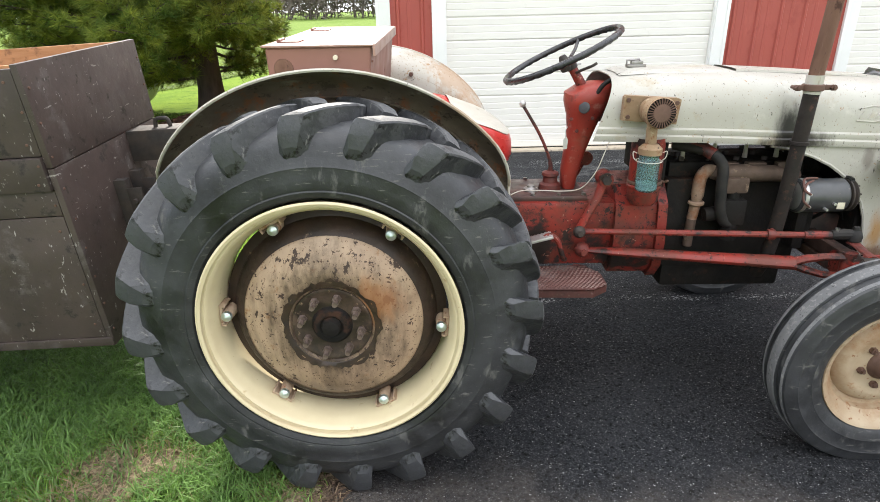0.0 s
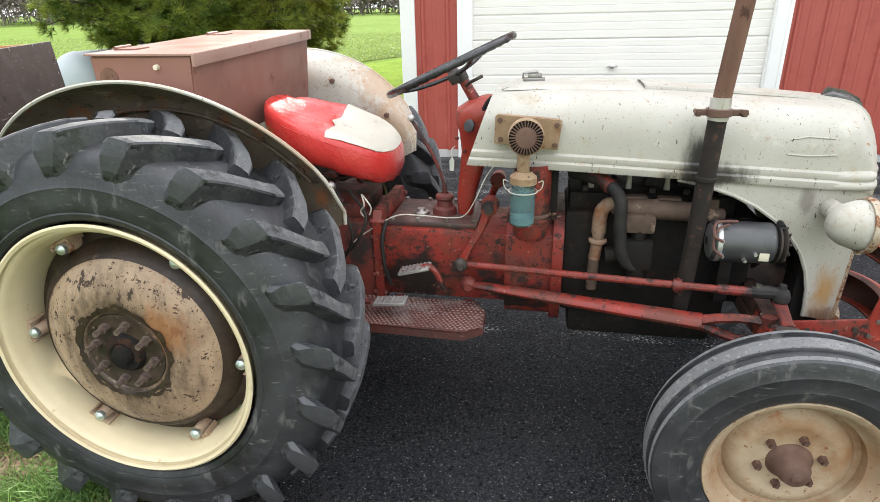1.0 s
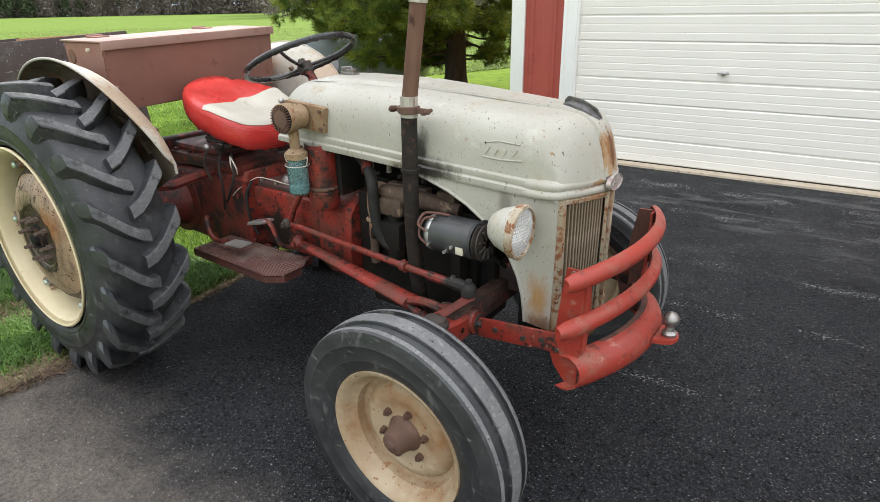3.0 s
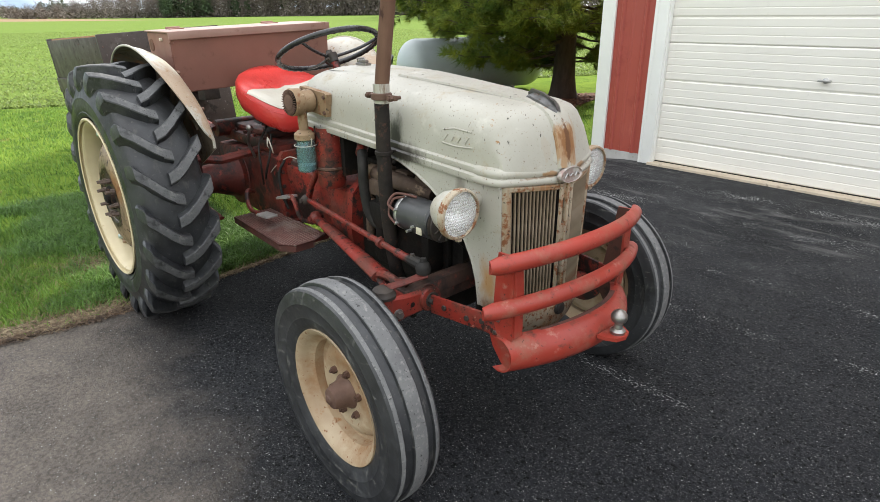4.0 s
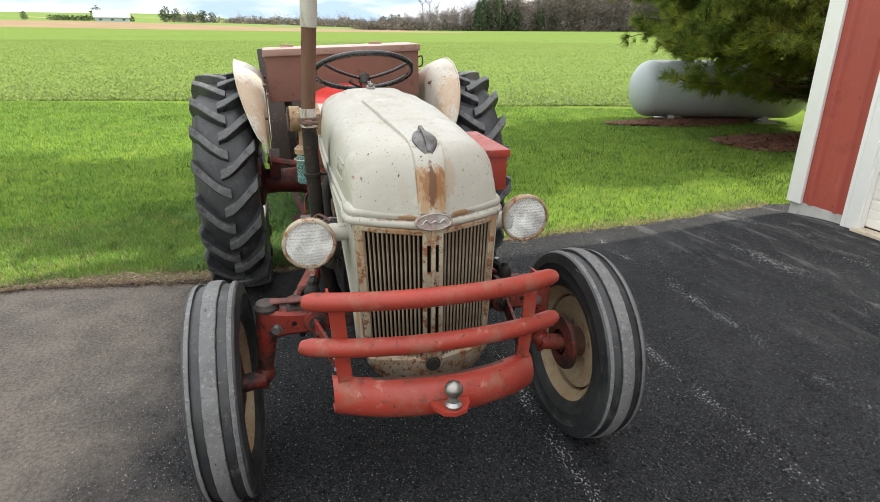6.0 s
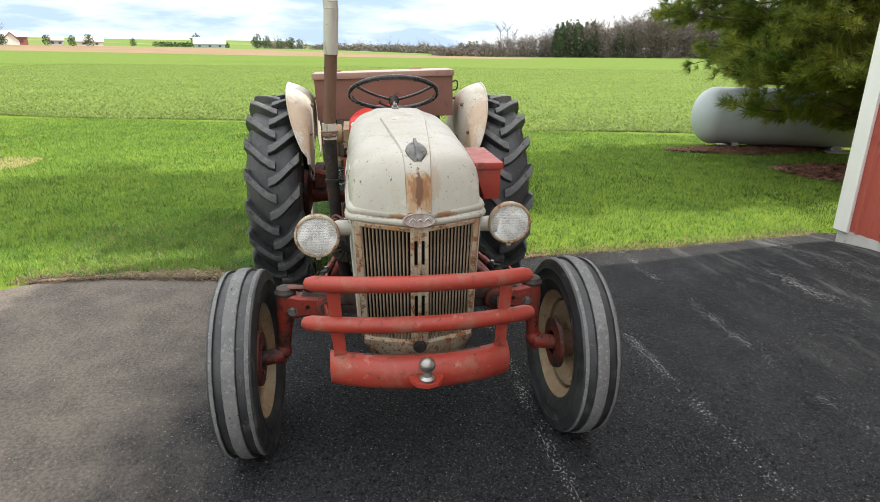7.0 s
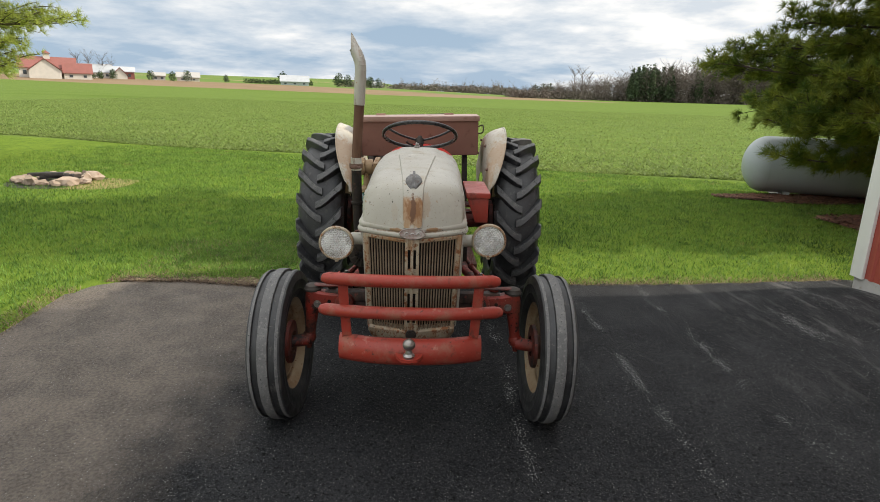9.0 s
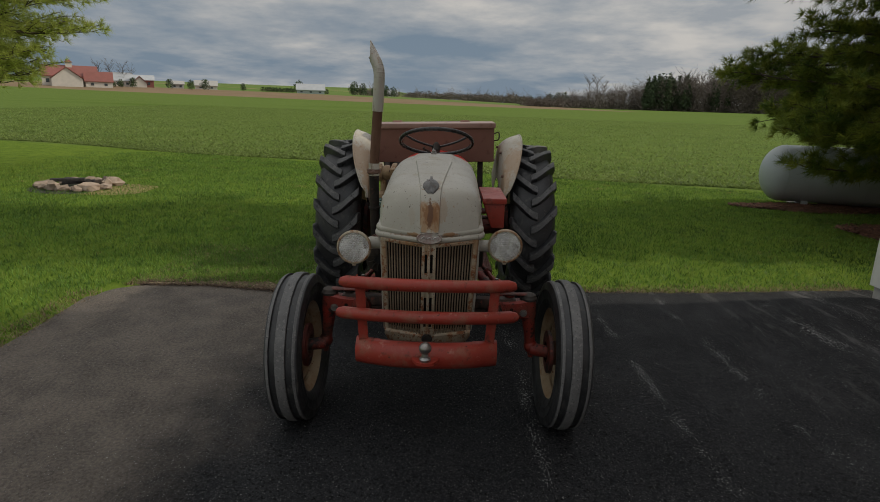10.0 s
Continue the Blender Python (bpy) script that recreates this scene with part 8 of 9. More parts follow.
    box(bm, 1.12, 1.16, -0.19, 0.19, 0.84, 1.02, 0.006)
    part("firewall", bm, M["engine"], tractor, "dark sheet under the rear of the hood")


build_driveline()


def build_exhaust():
    bm = B()
    tube(bm, curve_pts([(1.552, -0.215, 0.50), (1.556, -0.255, 0.60), (1.558, -0.282, 0.80), (1.562, -0.292, 1.0), (1.566, -0.295, 1.19)], 6), 0.0245, 18)
    ex = part("exhaust_pipe", bm, M["black_pipe"], tractor, "black scaled exhaust pipe up the hood side")
    bm = B()
    lathe(bm, [(0, 0.0255), (0.002, 0.030), (0.012, 0.030), (0.014, 0.0255)], (1.563, -0.2925, 1.015), (0, 0, 1), 18)
    tube(bm, [(1.563, -0.268, 1.022), (1.562, -0.235, 1.018)], 0.005, 6)
    part("pipe_strap", bm, M["black_pipe"], ex, "thin pipe strap")
    bm = B()
    lathe(bm, [(0, 0.0285), (0.002, 0.034), (0.020, 0.034), (0.022, 0.0285)], (1.566, -0.295, 1.195), (0, 0, 1), 18)
    box(bm, 1.505, 1.545, -0.302, -0.286, 1.197, 1.213, 0.003)
    box(bm, 1.588, 1.640, -0.302, -0.286, 1.197, 1.213, 0.003)
    for x in (1.512, 1.628):
        cyl(bm, (x, -0.318, 1.205), (x, -0.268, 1.205), 0.006, n=8)
        bolt(bm, (x, -0.302, 1.205), (0, -1, 0), 0.011, 0.010)
    part("pipe_clamp", bm, M["hub_brown"], ex, "rusted bolted pipe clamp")
    bm = B()
    tube(bm, [(1.566, -0.295, 1.185), (1.567, -0.295, 1.205), (1.567, -0.295, 1.245)], 0.0268, 18)
    part("pipe_collar", bm, M["chrome_old"], ex, "paler scuffed pipe collar")
    bm = B()
    tube(bm, [(1.567, -0.295, 1.22), (1.580, -0.285, 1.36), (1.594, -0.274, 1.505)], 0.0235, 18)
    part("exhaust_pipe", bm, M["rust_pipe"], ex, "rust-brown exhaust stack")
    bm = B()
    pts = curve_pts([(1.593, -0.2745, 1.497), (1.598, -0.270, 1.58), (1.602, -0.266, 1.665), (1.600, -0.276, 1.712), (1.592, -0.302, 1.760), (1.580, -0.345, 1.830)], 6)
    tube(bm, pts, 0.0265, 20, cap=False)
    # upright cut across the bent end
    for v in bm.verts:
        if v.co.y < -0.308:
            k = (-0.308 - v.co.y) / 0.52
            v.co += Vector((0.14 * k, 0.52 * k, -0.85 * k))
    bmesh.ops.remove_doubles(bm, verts=bm.verts[:], dist=0.0004)
    bmesh.ops.solidify(bm, geom=bm.faces[:], thickness=0.002)
    part("stack_tip", bm, M["chrome_old"], ex, "dull plated bent stack tip with crimps, cut at a slant")
    bm = B()
    for i in range(4):
        p = pts[11 + 2 * i]
        d = (pts[12 + 2 * i] - p).normalized()
        lathe(bm, [(-0.002, 0.0262), (0, 0.0278), (0.002, 0.0262)], p, d, 18)
    part("crimp", bm, M["chrome_old"], ex, "crimp rings in the bend")


build_exhaust()


def build_air_cleaner():
    # mounting plate
    y0 = -0.247
    bm = B()
    extrude_outline(bm, [(0.962, 1.098), (1.150, 1.082), (1.158, 1.165), (1.148, 1.170), (0.970, 1.182), (0.964, 1.176)], "y", y0 - 0.006, y0 + 0.02)
    pl = part("breather_plate", bm, M["brass"], tractor, "tan rusted bolted plate on the hood side")
    bm = B()
    for x, z in ((0.978, 1.167), (0.980, 1.110), (1.143, 1.155), (1.141, 1.096)):
        cyl(bm, (x, y0 - 0.006, z), (x, y0 - 0.012, z), 0.008, 0.007, 10)
    part("screw", bm, M["hub_brown"], pl, "rusty screws")
    c = Vector((1.055, -0.262, 1.135))
    ax = Vector((0.05, -1, 0.02)).normalized()
    bm = B()
    lathe(bm, [(0, 0.042), (0.02, 0.044), (0.04, 0.036), (0.05, 0.036)], c, ax, 28)
    lathe(bm, [(0.045, 0.040), (0.048, 0.050), (0.085, 0.052), (0.090, 0.048)], c, ax, 36)
    cap = part("breather_cap", bm, M["brass"], pl, "tan round breather cap")
    bm = B()
    lathe(bm, [(0.094, 0.030), (0.097, 0.027), (0.0985, 0.012), (0.098, 0.0)], c, ax, 36)
    for k in range(30):
        a = 2 * math.pi * k / 30
        u, w = frame_of(ax)
        d = u * math.cos(a) + w * math.sin(a)
        m = Matrix((d, ax, d.cross(ax))).transposed().to_4x4()
        m.translation = c + ax * 0.0955
        box(bm, 0.026, 0.0475, -0.004, 0.0015, -0.0014, 0.0014, 0, m=m)
    part("louvres", bm, M["hub_brown"], cap, "rusty radial louvres")
    # flat near-black disc stands for the shade behind the louvres
    bm = B()
    lathe(bm, [(0.0865, 0.0490), (0.0870, 0.0)], c, ax, 36)
    part("cap_backing", bm, M["engine"], cap, "near-black disc for the shade behind the louvres")
    bm = B()
    tube(bm, [(1.052, -0.300, 1.105), (1.053, -0.300, 1.05), (1.054, -0.300, 1.022)], 0.0185, 14)
    lathe(bm, [(-0.002, 0.034), (0.0, 0.040), (0.020, 0.040), (0.027, 0.032), (0.036, 0.022)], (1.055, -0.300, 0.992), (0, 0, 1), 28)
    nk = part("jar_neck", bm, M["brass"], cap, "tan tin neck and screw lid")
    bm = B()
    prof = [(0, 0.0), (0.0, 0.031), (0.006, 0.0365), (0.09, 0.0375), (0.105, 0.0365), (0.115, 0.033), (0.128, 0.033)]
    lathe(bm, prof, (1.055, -0.300, 0.862), (0, 0, 1), 32)
    bmesh.ops.solidify(bm, geom=bm.faces[:], thickness=0.003)
    part("glass_jar", bm, M["jar_glass"], tractor, "dusty blue-green glass dust jar")
    bm = B()
    prof = [(0, 0.0), (0.0, 0.030), (0.002, 0.034), (0.022, 0.034), (0.026, 0.0)]
    lathe(bm, prof, (1.055, -0.300, 0.868), (0, 0, 1), 24)
    part("jar_dust", bm, mat("grey_teal_dust", (0.30, 0.42, 0.43), (0.22, 0.32, 0.34), 30, (0.8, 0.9)), nk, "settled dust in the jar")
    bm = B()
    for s in (-1, 1):
        tube(bm, curve_pts([(1.055 + s * 0.044, -0.300, 0.995), (1.055 + s * 0.058, -0.302, 1.000), (1.055 + s * 0.054, -0.304, 0.978), (1.055 + s * 0.038, -0.300, 0.965)], 5), 0.0018, 6)
    tube(bm, [(1.055 + 0.043 * math.cos(a), -0.300 + 0.043 * math.sin(a), 0.968) for a in [2 * math.pi * i / 20 for i in range(21)]], 0.0016, 6)
    part("jar_bail", bm, M["wire"], nk, "pale wire bail")
    # red canister behind the jar
    bm = B()
    c = (1.080, -0.205, 0.782)
    lathe(bm, [(0, 0.02), (0.004, 0.046), (0.02, 0.056), (0.065, 0.058), (0.068, 0.062), (0.076, 0.062), (0.079, 0.058), (0.21, 0.058), (0.25, 0.058)], c, (0, 0, 1), 32)
    can = part("oil_bath_canister", bm, M["red"], tractor, "worn red oil bath canister")
    bm = B()
    lathe(bm, [(0.082, 0.0585), (0.084, 0.0615), (0.092, 0.0615), (0.094, 0.0585)], c, (0, 0, 1), 32)
    tube(bm, curve_pts([(1.138, -0.222, 0.872), (1.150, -0.225, 0.870), (1.156, -0.232, 0.876), (1.146, -0.24, 0.879)], 4), 0.004, 6)
    part("band_clamp", bm, M["hub_brown"], can, "rusty band clamp")


build_air_cleaner()


# ---- driver's place ----
M["tread_bump"] = mat("worn_bare_tread_bumps", (0.24, 0.17, 0.145), (0.12, 0.06, 0.05), 9, (0.4, 0.6), metal=0.3)


def build_cockpit():
    # steering pedestal
    bm = B()
    rows = []
    for z, x0, x1, w in ((0.775, 0.830, 0.866, 0.030), (0.80, 0.815, 0.872, 0.040), (0.86, 0.814, 0.880, 0.046), (0.95, 0.823, 0.905, 0.050), (1.02, 0.830, 0.928, 0.060), (1.08, 0.824, 0.950, 0.080), (1.125, 0.812, 0.970, 0.095), (1.160, 0.812, 0.985, 0.100), (1.185, 0.850, 0.985, 0.085), (1.200, 0.895, 0.975, 0.05)):
        row = []
        for i in range(20):
            a = 2 * math.pi * i / 20
            ca, sa = math.cos(a), math.sin(a)
            e = 0.7
            row.append(bm.verts.new(((x0 + x1) / 2 + (x1 - x0) / 2 * math.copysign(abs(ca) ** e, ca), w * math.copysign(abs(sa) ** e, sa), z)))
        rows.append(row)
    skin(bm, rows)
    bmesh.ops.recalc_face_normals(bm, faces=bm.faces[:])
    ped = part("steering_pedestal", bm, M["red_bumper"], tractor, "red steering pedestal with gauge", smooth=50)
    bm = B()
    lathe(bm, [(0, 0.021), (0.006, 0.021), (0.008, 0.017), (0.007, 0.0)], (0.868, -0.096, 1.118), (-0.55, -0.8, 0.25), 20)
    part("gauge", bm, M["gen"], ped, "small dark gauge")
    bm = B()
    for p in ((0.825, -0.082, 1.075), (0.90, -0.096, 1.08), (0.85, -0.075, 1.03)):
        bolt(bm, p, (-0.3, -1, 0), 0.007, 0.008)
    part("screw", bm, M["red_dull"], ped)
    bm = B()
    tube(bm, [(0.905, 0.0, 1.135), (0.826, 0.0, 1.262)], [0.020, 0.0165], 14)
    col = part("steering_column", bm, M["red"], tractor, "red steering column tube")
    bm = B()
    tube(bm, [(0.835, 0.0, 1.248), (0.815, 0.0, 1.281)], [0.020, 0.023], 14)
    part("column_collar", bm, M["dark_steel"], col, "grey collar under the wheel")
    # steering wheel
    c = Vector((0.790, 0, 1.298))
    nrm = Vector((-0.415, 0, 0.91)).normalized()
    u, w = Vector((0, 1, 0)), nrm.cross(Vector((0, 1, 0)))
    bm = B()
    R, n, k = 0.222, 96, 10
    rows = []
    for i in range(n):
        a = 2 * math.pi * i / n
        d = u * math.cos(a) + w * math.sin(a)
        rr = 0.0118
        ro = []
        for j in range(k):
            b = 2 * math.pi * j / k
            # finger grips on the underside
            rad = rr * (1 + (0.12 * math.sin(a * 60) if math.sin(b) < -0.2 else 0))
            ro.append(bm.verts.new(c + d * (R + rad * math.cos(b)) + nrm * (rad * math.sin(b))))
        rows.append(ro)
    for i in range(n):
        for j in range(k):
            bm.faces.new((rows[i][j], rows[(i + 1) % n][j], rows[(i + 1) % n][(j + 1) % k], rows[i][(j + 1) % k]))
    bmesh.ops.recalc_face_normals(bm, faces=bm.faces[:])
    sw = part("steering_wheel", bm, M["black_gloss"], tractor, "black steering wheel with three steel spokes", smooth=60)
    hub = c - nrm * 0.042
    for a in (90, 210, 330):
        d = u * math.cos(radians(a)) + w * math.sin(radians(a))
        bm = B()
        tube(bm, curve_pts([hub + d * 0.02 + nrm * 0.008, hub + d * 0.08 + nrm * 0.012, hub + d * 0.15 + nrm * 0.022, c + d * (R - 0.004)], 5), 0.0068, 8)
        part("spoke", bm, M["black_gloss"], sw, "dark steel spoke")
    bm = B()
    lathe(bm, [(-0.02, 0.021), (0.0, 0.027), (0.012, 0.026), (0.020, 0.018), (0.028, 0.016), (0.038, 0.012), (0.040, 0.0)], hub, nrm, 20)
    part("wheel_hub", bm, M["dark_steel"], sw, "worn hub with centre nut")
    bm = B()
    tube(bm, curve_pts([(0.845, -0.02, 1.235), (0.86, -0.05, 1.248), (0.885, -0.075, 1.262), (0.905, -0.07, 1.272)], 5), 0.0055, 7)
    part("throttle_lever", bm, M["dark_steel"], col, "bent dark throttle lever")
    bm = B()
    tube(bm, curve_pts([(0.905, -0.085, 1.155), (0.93, -0.095, 1.20), (0.975, -0.098, 1.228), (1.0, -0.09, 1.235)], 5), 0.008, 8)
    part("cable_loop", bm, M["black_rubber"], ped, "black cable into the hood")
    bm = B()
    tube(bm, curve_pts([(0.815, -0.07, 1.045), (0.806, -0.085, 1.035), (0.807, -0.088, 1.015)], 4), 0.0018, 5)
    extrude_outline(bm, [(0.800, 0.965), (0.814, 0.965), (0.816, 1.0), (0.808, 1.014), (0.799, 1.0)], "y", -0.091, -0.086)
    part("key_tag", bm, mat("cloudy_clear_tag", (0.55, 0.55, 0.50), (0.45, 0.46, 0.42), 40, (0.3, 0.4)), ped, "cloudy tag on the key")
    bm = B()
    tube(bm, curve_pts([(0.96, -0.14, 1.01), (0.93, -0.19, 0.97), (0.90, -0.20, 0.90), (0.86, -0.17, 0.835), (0.80, -0.15, 0.818), (0.70, -0.15, 0.822), (0.62, -0.158, 0.818), (0.52, -0.175, 0.76), (0.47, -0.18, 0.72)], 6), 0.0020, 6)
    part("pale_wire", bm, M["wire"], tractor, "dirty pale wire draped along the gearbox")
    bm = B()
    tube(bm, curve_pts([(0.46, -0.15, 0.90), (0.53, -0.20, 0.83), (0.50, -0.215, 0.74), (0.45, -0.20, 0.69)], 6), 0.006, 7)
    tube(bm, curve_pts([(0.40, -0.14, 0.93), (0.46, -0.22, 0.86), (0.49, -0.235, 0.76), (0.44, -0.21, 0.66)], 6), 0.005, 7)
    tube(bm, curve_pts([(0.590, -0.16, 0.80), (0.580, -0.19, 0.74), (0.585, -0.19, 0.64), (0.60, -0.17, 0.56)], 6), 0.007, 7)
    part("cable", bm, M["black_rubber"], tractor, "black and brown control cables")
    bm = B()
    tube(bm, curve_pts([(0.36, -0.20, 0.78), (0.38, -0.235, 0.86), (0.43, -0.245, 0.93)], 6), 0.007, 8)
    ball(bm, (0.435, -0.246, 0.942), 0.016)
    part("lift_lever", bm, M["steel"], tractor, "steel lift lever with round knob")
    # pedals and steps
    for s in (-1, 1):
        bm = B()
        out = [(0.395, s * 0.405), (0.395, s * 0.17), (0.90, s * 0.155), (0.945, s * 0.24), (0.945, s * 0.355), (0.885, s * 0.425)]
        if s > 0:
            out = list(reversed(out))
        extrude_outline(bm, out, "z", 0.508, 0.514)
        # turned-down lip
        for (a, b) in (((0.395, 0.405), (0.885, 0.425)), ((0.885, 0.425), (0.945, 0.355)), ((0.945, 0.355), (0.945, 0.24))):
            vs = [bm.verts.new((x, s * y, z)) for (x, y) in (a, b) for z in (0.482, 0.513)]
            bm.faces.new((vs[0], vs[2], vs[3], vs[1]))
        # tread bumps
        for i in range(34):
            for j in range(15):
                x = 0.405 + i * 0.0158 + (0.0079 if j % 2 else 0)
                y = 0.175 + j * 0.0162
                if x > 0.885 and (y > 0.425 - (x - 0.885) * 1.15 or y < 0.165 + (x - 0.9) * 1.7):
                    continue
                if x > 0.935 or y > 0.41:
                    continue
                v = [bm.verts.new((x + dx, s * (y + dy), 0.514 + dz)) for dx, dy, dz in ((-.0062, 0, 0), (0, -.0042, 0), (.0062, 0, 0), (0, .0042, 0), (0, 0, 0.0045))]
                for q in range(4):
                    bm.faces.new((v[q], v[(q + 1) % 4], v[4])).material_index = 1
        bmesh.ops.recalc_face_normals(bm, faces=bm.faces[:])
        for v in bm.verts:
            if abs(v.co.y) > 0.28:
                v.co.y = s * (0.28 + (abs(v.co.y) - 0.28) * 0.68)
        st = part("step_plate", bm, [M["tread_plate"], M["tread_bump"]], tractor, "red-brown checkered step plate", smooth=0)
        bm = B()
        box(bm, 0.60, 0.64, s * 0.13, s * 0.34, 0.478, 0.508, 0.004)
        box(bm, 0.86, 0.89, s * 0.13, s * 0.36, 0.478, 0.508, 0.004)
        part("step_bracket", bm, M["red_dull"], st)
    for y, x0, zt in ((-0.225, 0.70, 0.655), (-0.30, 0.545, 0.60)):
        bm = B()
        tube(bm, curve_pts([(0.82, y + 0.06, 0.545), (0.80, y + 0.01, 0.575), (0.775, y, 0.645), (0.745, y, 0.668), (x0 + 0.02, y, zt)], 6) if y > -0.26 else
             curve_pts([(0.33, y + 0.08, 0.60), (0.40, y + 0.02, 0.63), (0.43, y, 0.59), (0.47, y, 0.55), (0.56, y, 0.56)], 6), 0.0105, 8)
        pd = part("brake_pedal", bm, M["red"] if y > -0.26 else M["red_dull"], tractor, "worn red foot pedal")
        bm = B()
        m = pose(x0 if y > -0.26 else 0.63, y, zt if y > -0.26 else 0.565, 0, -14 if y > -0.26 else -6, 0)
        box(bm, -0.055, 0.055, -0.030, 0.030, -0.004, 0.006, 0.003, m=m)
        for k in range(8):
            box(bm, -0.05 + 0.0133 * k, -0.045 + 0.0133 * k, -0.026, 0.026, 0.005, 0.0085, 0, m=m)
        part("pedal_pad", bm, M["silver"], pd, "ribbed bare steel pedal pad")
    # seat
    bm = B()
    rows = []
    S0 = Vector((0.375, -0.005, 1.045))

    def seat_h(u, v):
        """u along, v across, both -1..1: the height of the cushion's top."""
        return 0.045 - 0.075 * u + 0.05 * max(0, -u - 0.35) ** 1.3 - 0.012 * math.cos(v * 3.1) * (1 - u * u) + 0.014 * abs(v) ** 2

    def seat_r(a):
        ca, sa = math.cos(a), math.sin(a)
        k = 0.232 * (abs(ca) ** 2.7 + abs(sa) ** 2.7) ** (-1 / 2.7) if ca > 0 else 0.235
        return k * ca, k * sa * (1 - 0.04 * max(0, ca))
    n = 48
    lev = ((0.50, -0.100), (0.88, -0.098), (0.96, -0.088), (1.005, -0.058), (1.012, -0.032), (1.0, -0.006), (0.98, 0.010), (0.94, 0.020), (0.80, 0.029), (0.6, 0.034), (0.35, 0.036), (0.12, 0.037))
    for f, dz in lev:
        row = []
        for i in range(n):
            a = 2 * math.pi * i / n
            x, y = seat_r(a)
            x, y = x * f, y * f
            u, v = x / 0.235, y / 0.235
            wr = 0.004 * math.sin(a * 23 + 2 * math.sin(a * 5)) * (1 if dz < -0.02 else 0) + 0.007 * noise.noise(Vector((x * 9, y * 9, 4))) * (1 if dz > -0.03 else 0) - 0.010 * max(0.0, 1 - abs(noise.noise(Vector((x * 7 + 3, y * 7, 1)))) * 9) * (1 if dz > 0.0 and x < 0.0 else 0)
            row.append(bm.verts.new(S0 + Vector((x, y, seat_h(u, v) + dz - 0.012 + wr))))
        rows.append(row)
    skin(bm, rows)
    bmesh.ops.recalc_face_normals(bm, faces=bm.faces[:])
    seat = part("seat", bm, M["vinyl_red"], tractor, "red and white vinyl padded seat cover, tied below", smooth=70)

    def top_z(x, y):
        a = math.atan2(y, x)
        ex, ey = seat_r(a)
        f = min(1.0, math.hypot(x, y) / max(1e-6, math.hypot(ex, ey)))
        dz = lerp_rows([(0.0, 0.037), (0.12, 0.037), (0.35, 0.036), (0.6, 0.034), (0.80, 0.029), (0.94, 0.020), (0.98, 0.010), (1.0, -0.006)], f)[0]
        return seat_h(x / 0.235, y / 0.235) + dz - 0.012
    # white panel sewn over the front half
    bm = B()
    rows = []
    rim = [seat_r(math.pi * (i / 200 - 0.5)) for i in range(201)]
    for j in range(41):
        y = -0.2255 + 0.451 * j / 40
        xb = 0.014 - 0.14 * y - 0.022 * max(0.0, 1 - abs(y - 0.0) / 0.05)
        xf = max(min(rim, key=lambda p: abs(p[1] * 0.975 - y))[0] * 0.972, xb + 0.002)
        rows.append([bm.verts.new(S0 + Vector((xb + (xf - xb) * i / 18, y, top_z(xb + (xf - xb) * i / 18, y) + 0.0065 + 0.007 * noise.noise(Vector(((xb + (xf - xb) * i / 18) * 9, y * 9, 4)))))) for i in range(19)])
    skin(bm, rows, closed=False, cap=False)
    bmesh.ops.recalc_face_normals(bm, faces=bm.faces[:])
    bmesh.ops.solidify(bm, geom=bm.faces[:], thickness=0.003)
    part("white_panel", bm, M["vinyl_white"], seat, "soiled white vinyl front panel", smooth=60)
    bm = B()
    lp = [S0 + Vector((seat_r(a)[0] * 0.985, seat_r(a)[1] * 0.985, seat_h(seat_r(a)[0] / .235, seat_r(a)[1] / .235) - 0.018)) for a in [2 * math.pi * i / 60 for i in range(61)]]
    tube(bm, lp, 0.004, 6, cap=False)
    part("piping", bm, M["vinyl_red"], seat, "red seam piping")
    bm = B()
    tube(bm, curve_pts([(0.52, -0.20, 0.905), (0.53, -0.21, 0.87), (0.51, -0.19, 0.84), (0.53, -0.20, 0.82)], 5), 0.003, 5)
    tube(bm, curve_pts([(0.525, -0.20, 0.90), (0.55, -0.20, 0.86), (0.54, -0.19, 0.83)], 5), 0.003, 5)
    part("tie_cord", bm, M["wire"], seat, "pale cord hanging from the cover")
    bm = B()
    tube(bm, curve_pts([(0.30, 0, 0.88), (0.20, 0, 0.93), (0.10, 0, 0.90), (0.12, 0, 0.865), (0.20, 0, 0.86)], 6), 0.022, 8, flat=0.35)
    lathe(bm, [(0, 0.05), (0.01, 0.12), (0.03, 0.17)], (0.36, 0, 0.915), (0, 0, 1), 20)
    part("seat_spring", bm, M["dark_steel"], seat, "dark flat steel seat spring")
    # red box beside the left step
    bm = B()
    box(bm, 1.41, 1.755, 0.246, 0.345, 0.975, 1.092, 0.006)
    for v in bm.verts:
        if v.co.z < 1.03:
            v.co.y = 0.345 - (0.345 - v.co.y) * 0.62
    rb = part("battery_box", bm, M["red_bumper"], tractor, "small red steel box beside the hood")
    bm = B()
    box(bm, 1.40, 1.765, 0.240, 0.352, 1.092, 1.118, 0.005)
    part("box_lid", bm, M["red_bumper"], rb, "dusty faded red lid")
    bm = B()
    for x in (1.47, 1.66):
        box(bm, x, x + 0.035, 0.222, 0.335, 0.965, 0.974, 0.003)
    part("box_bracket", bm, M["red_dull"], rb)


build_cockpit()


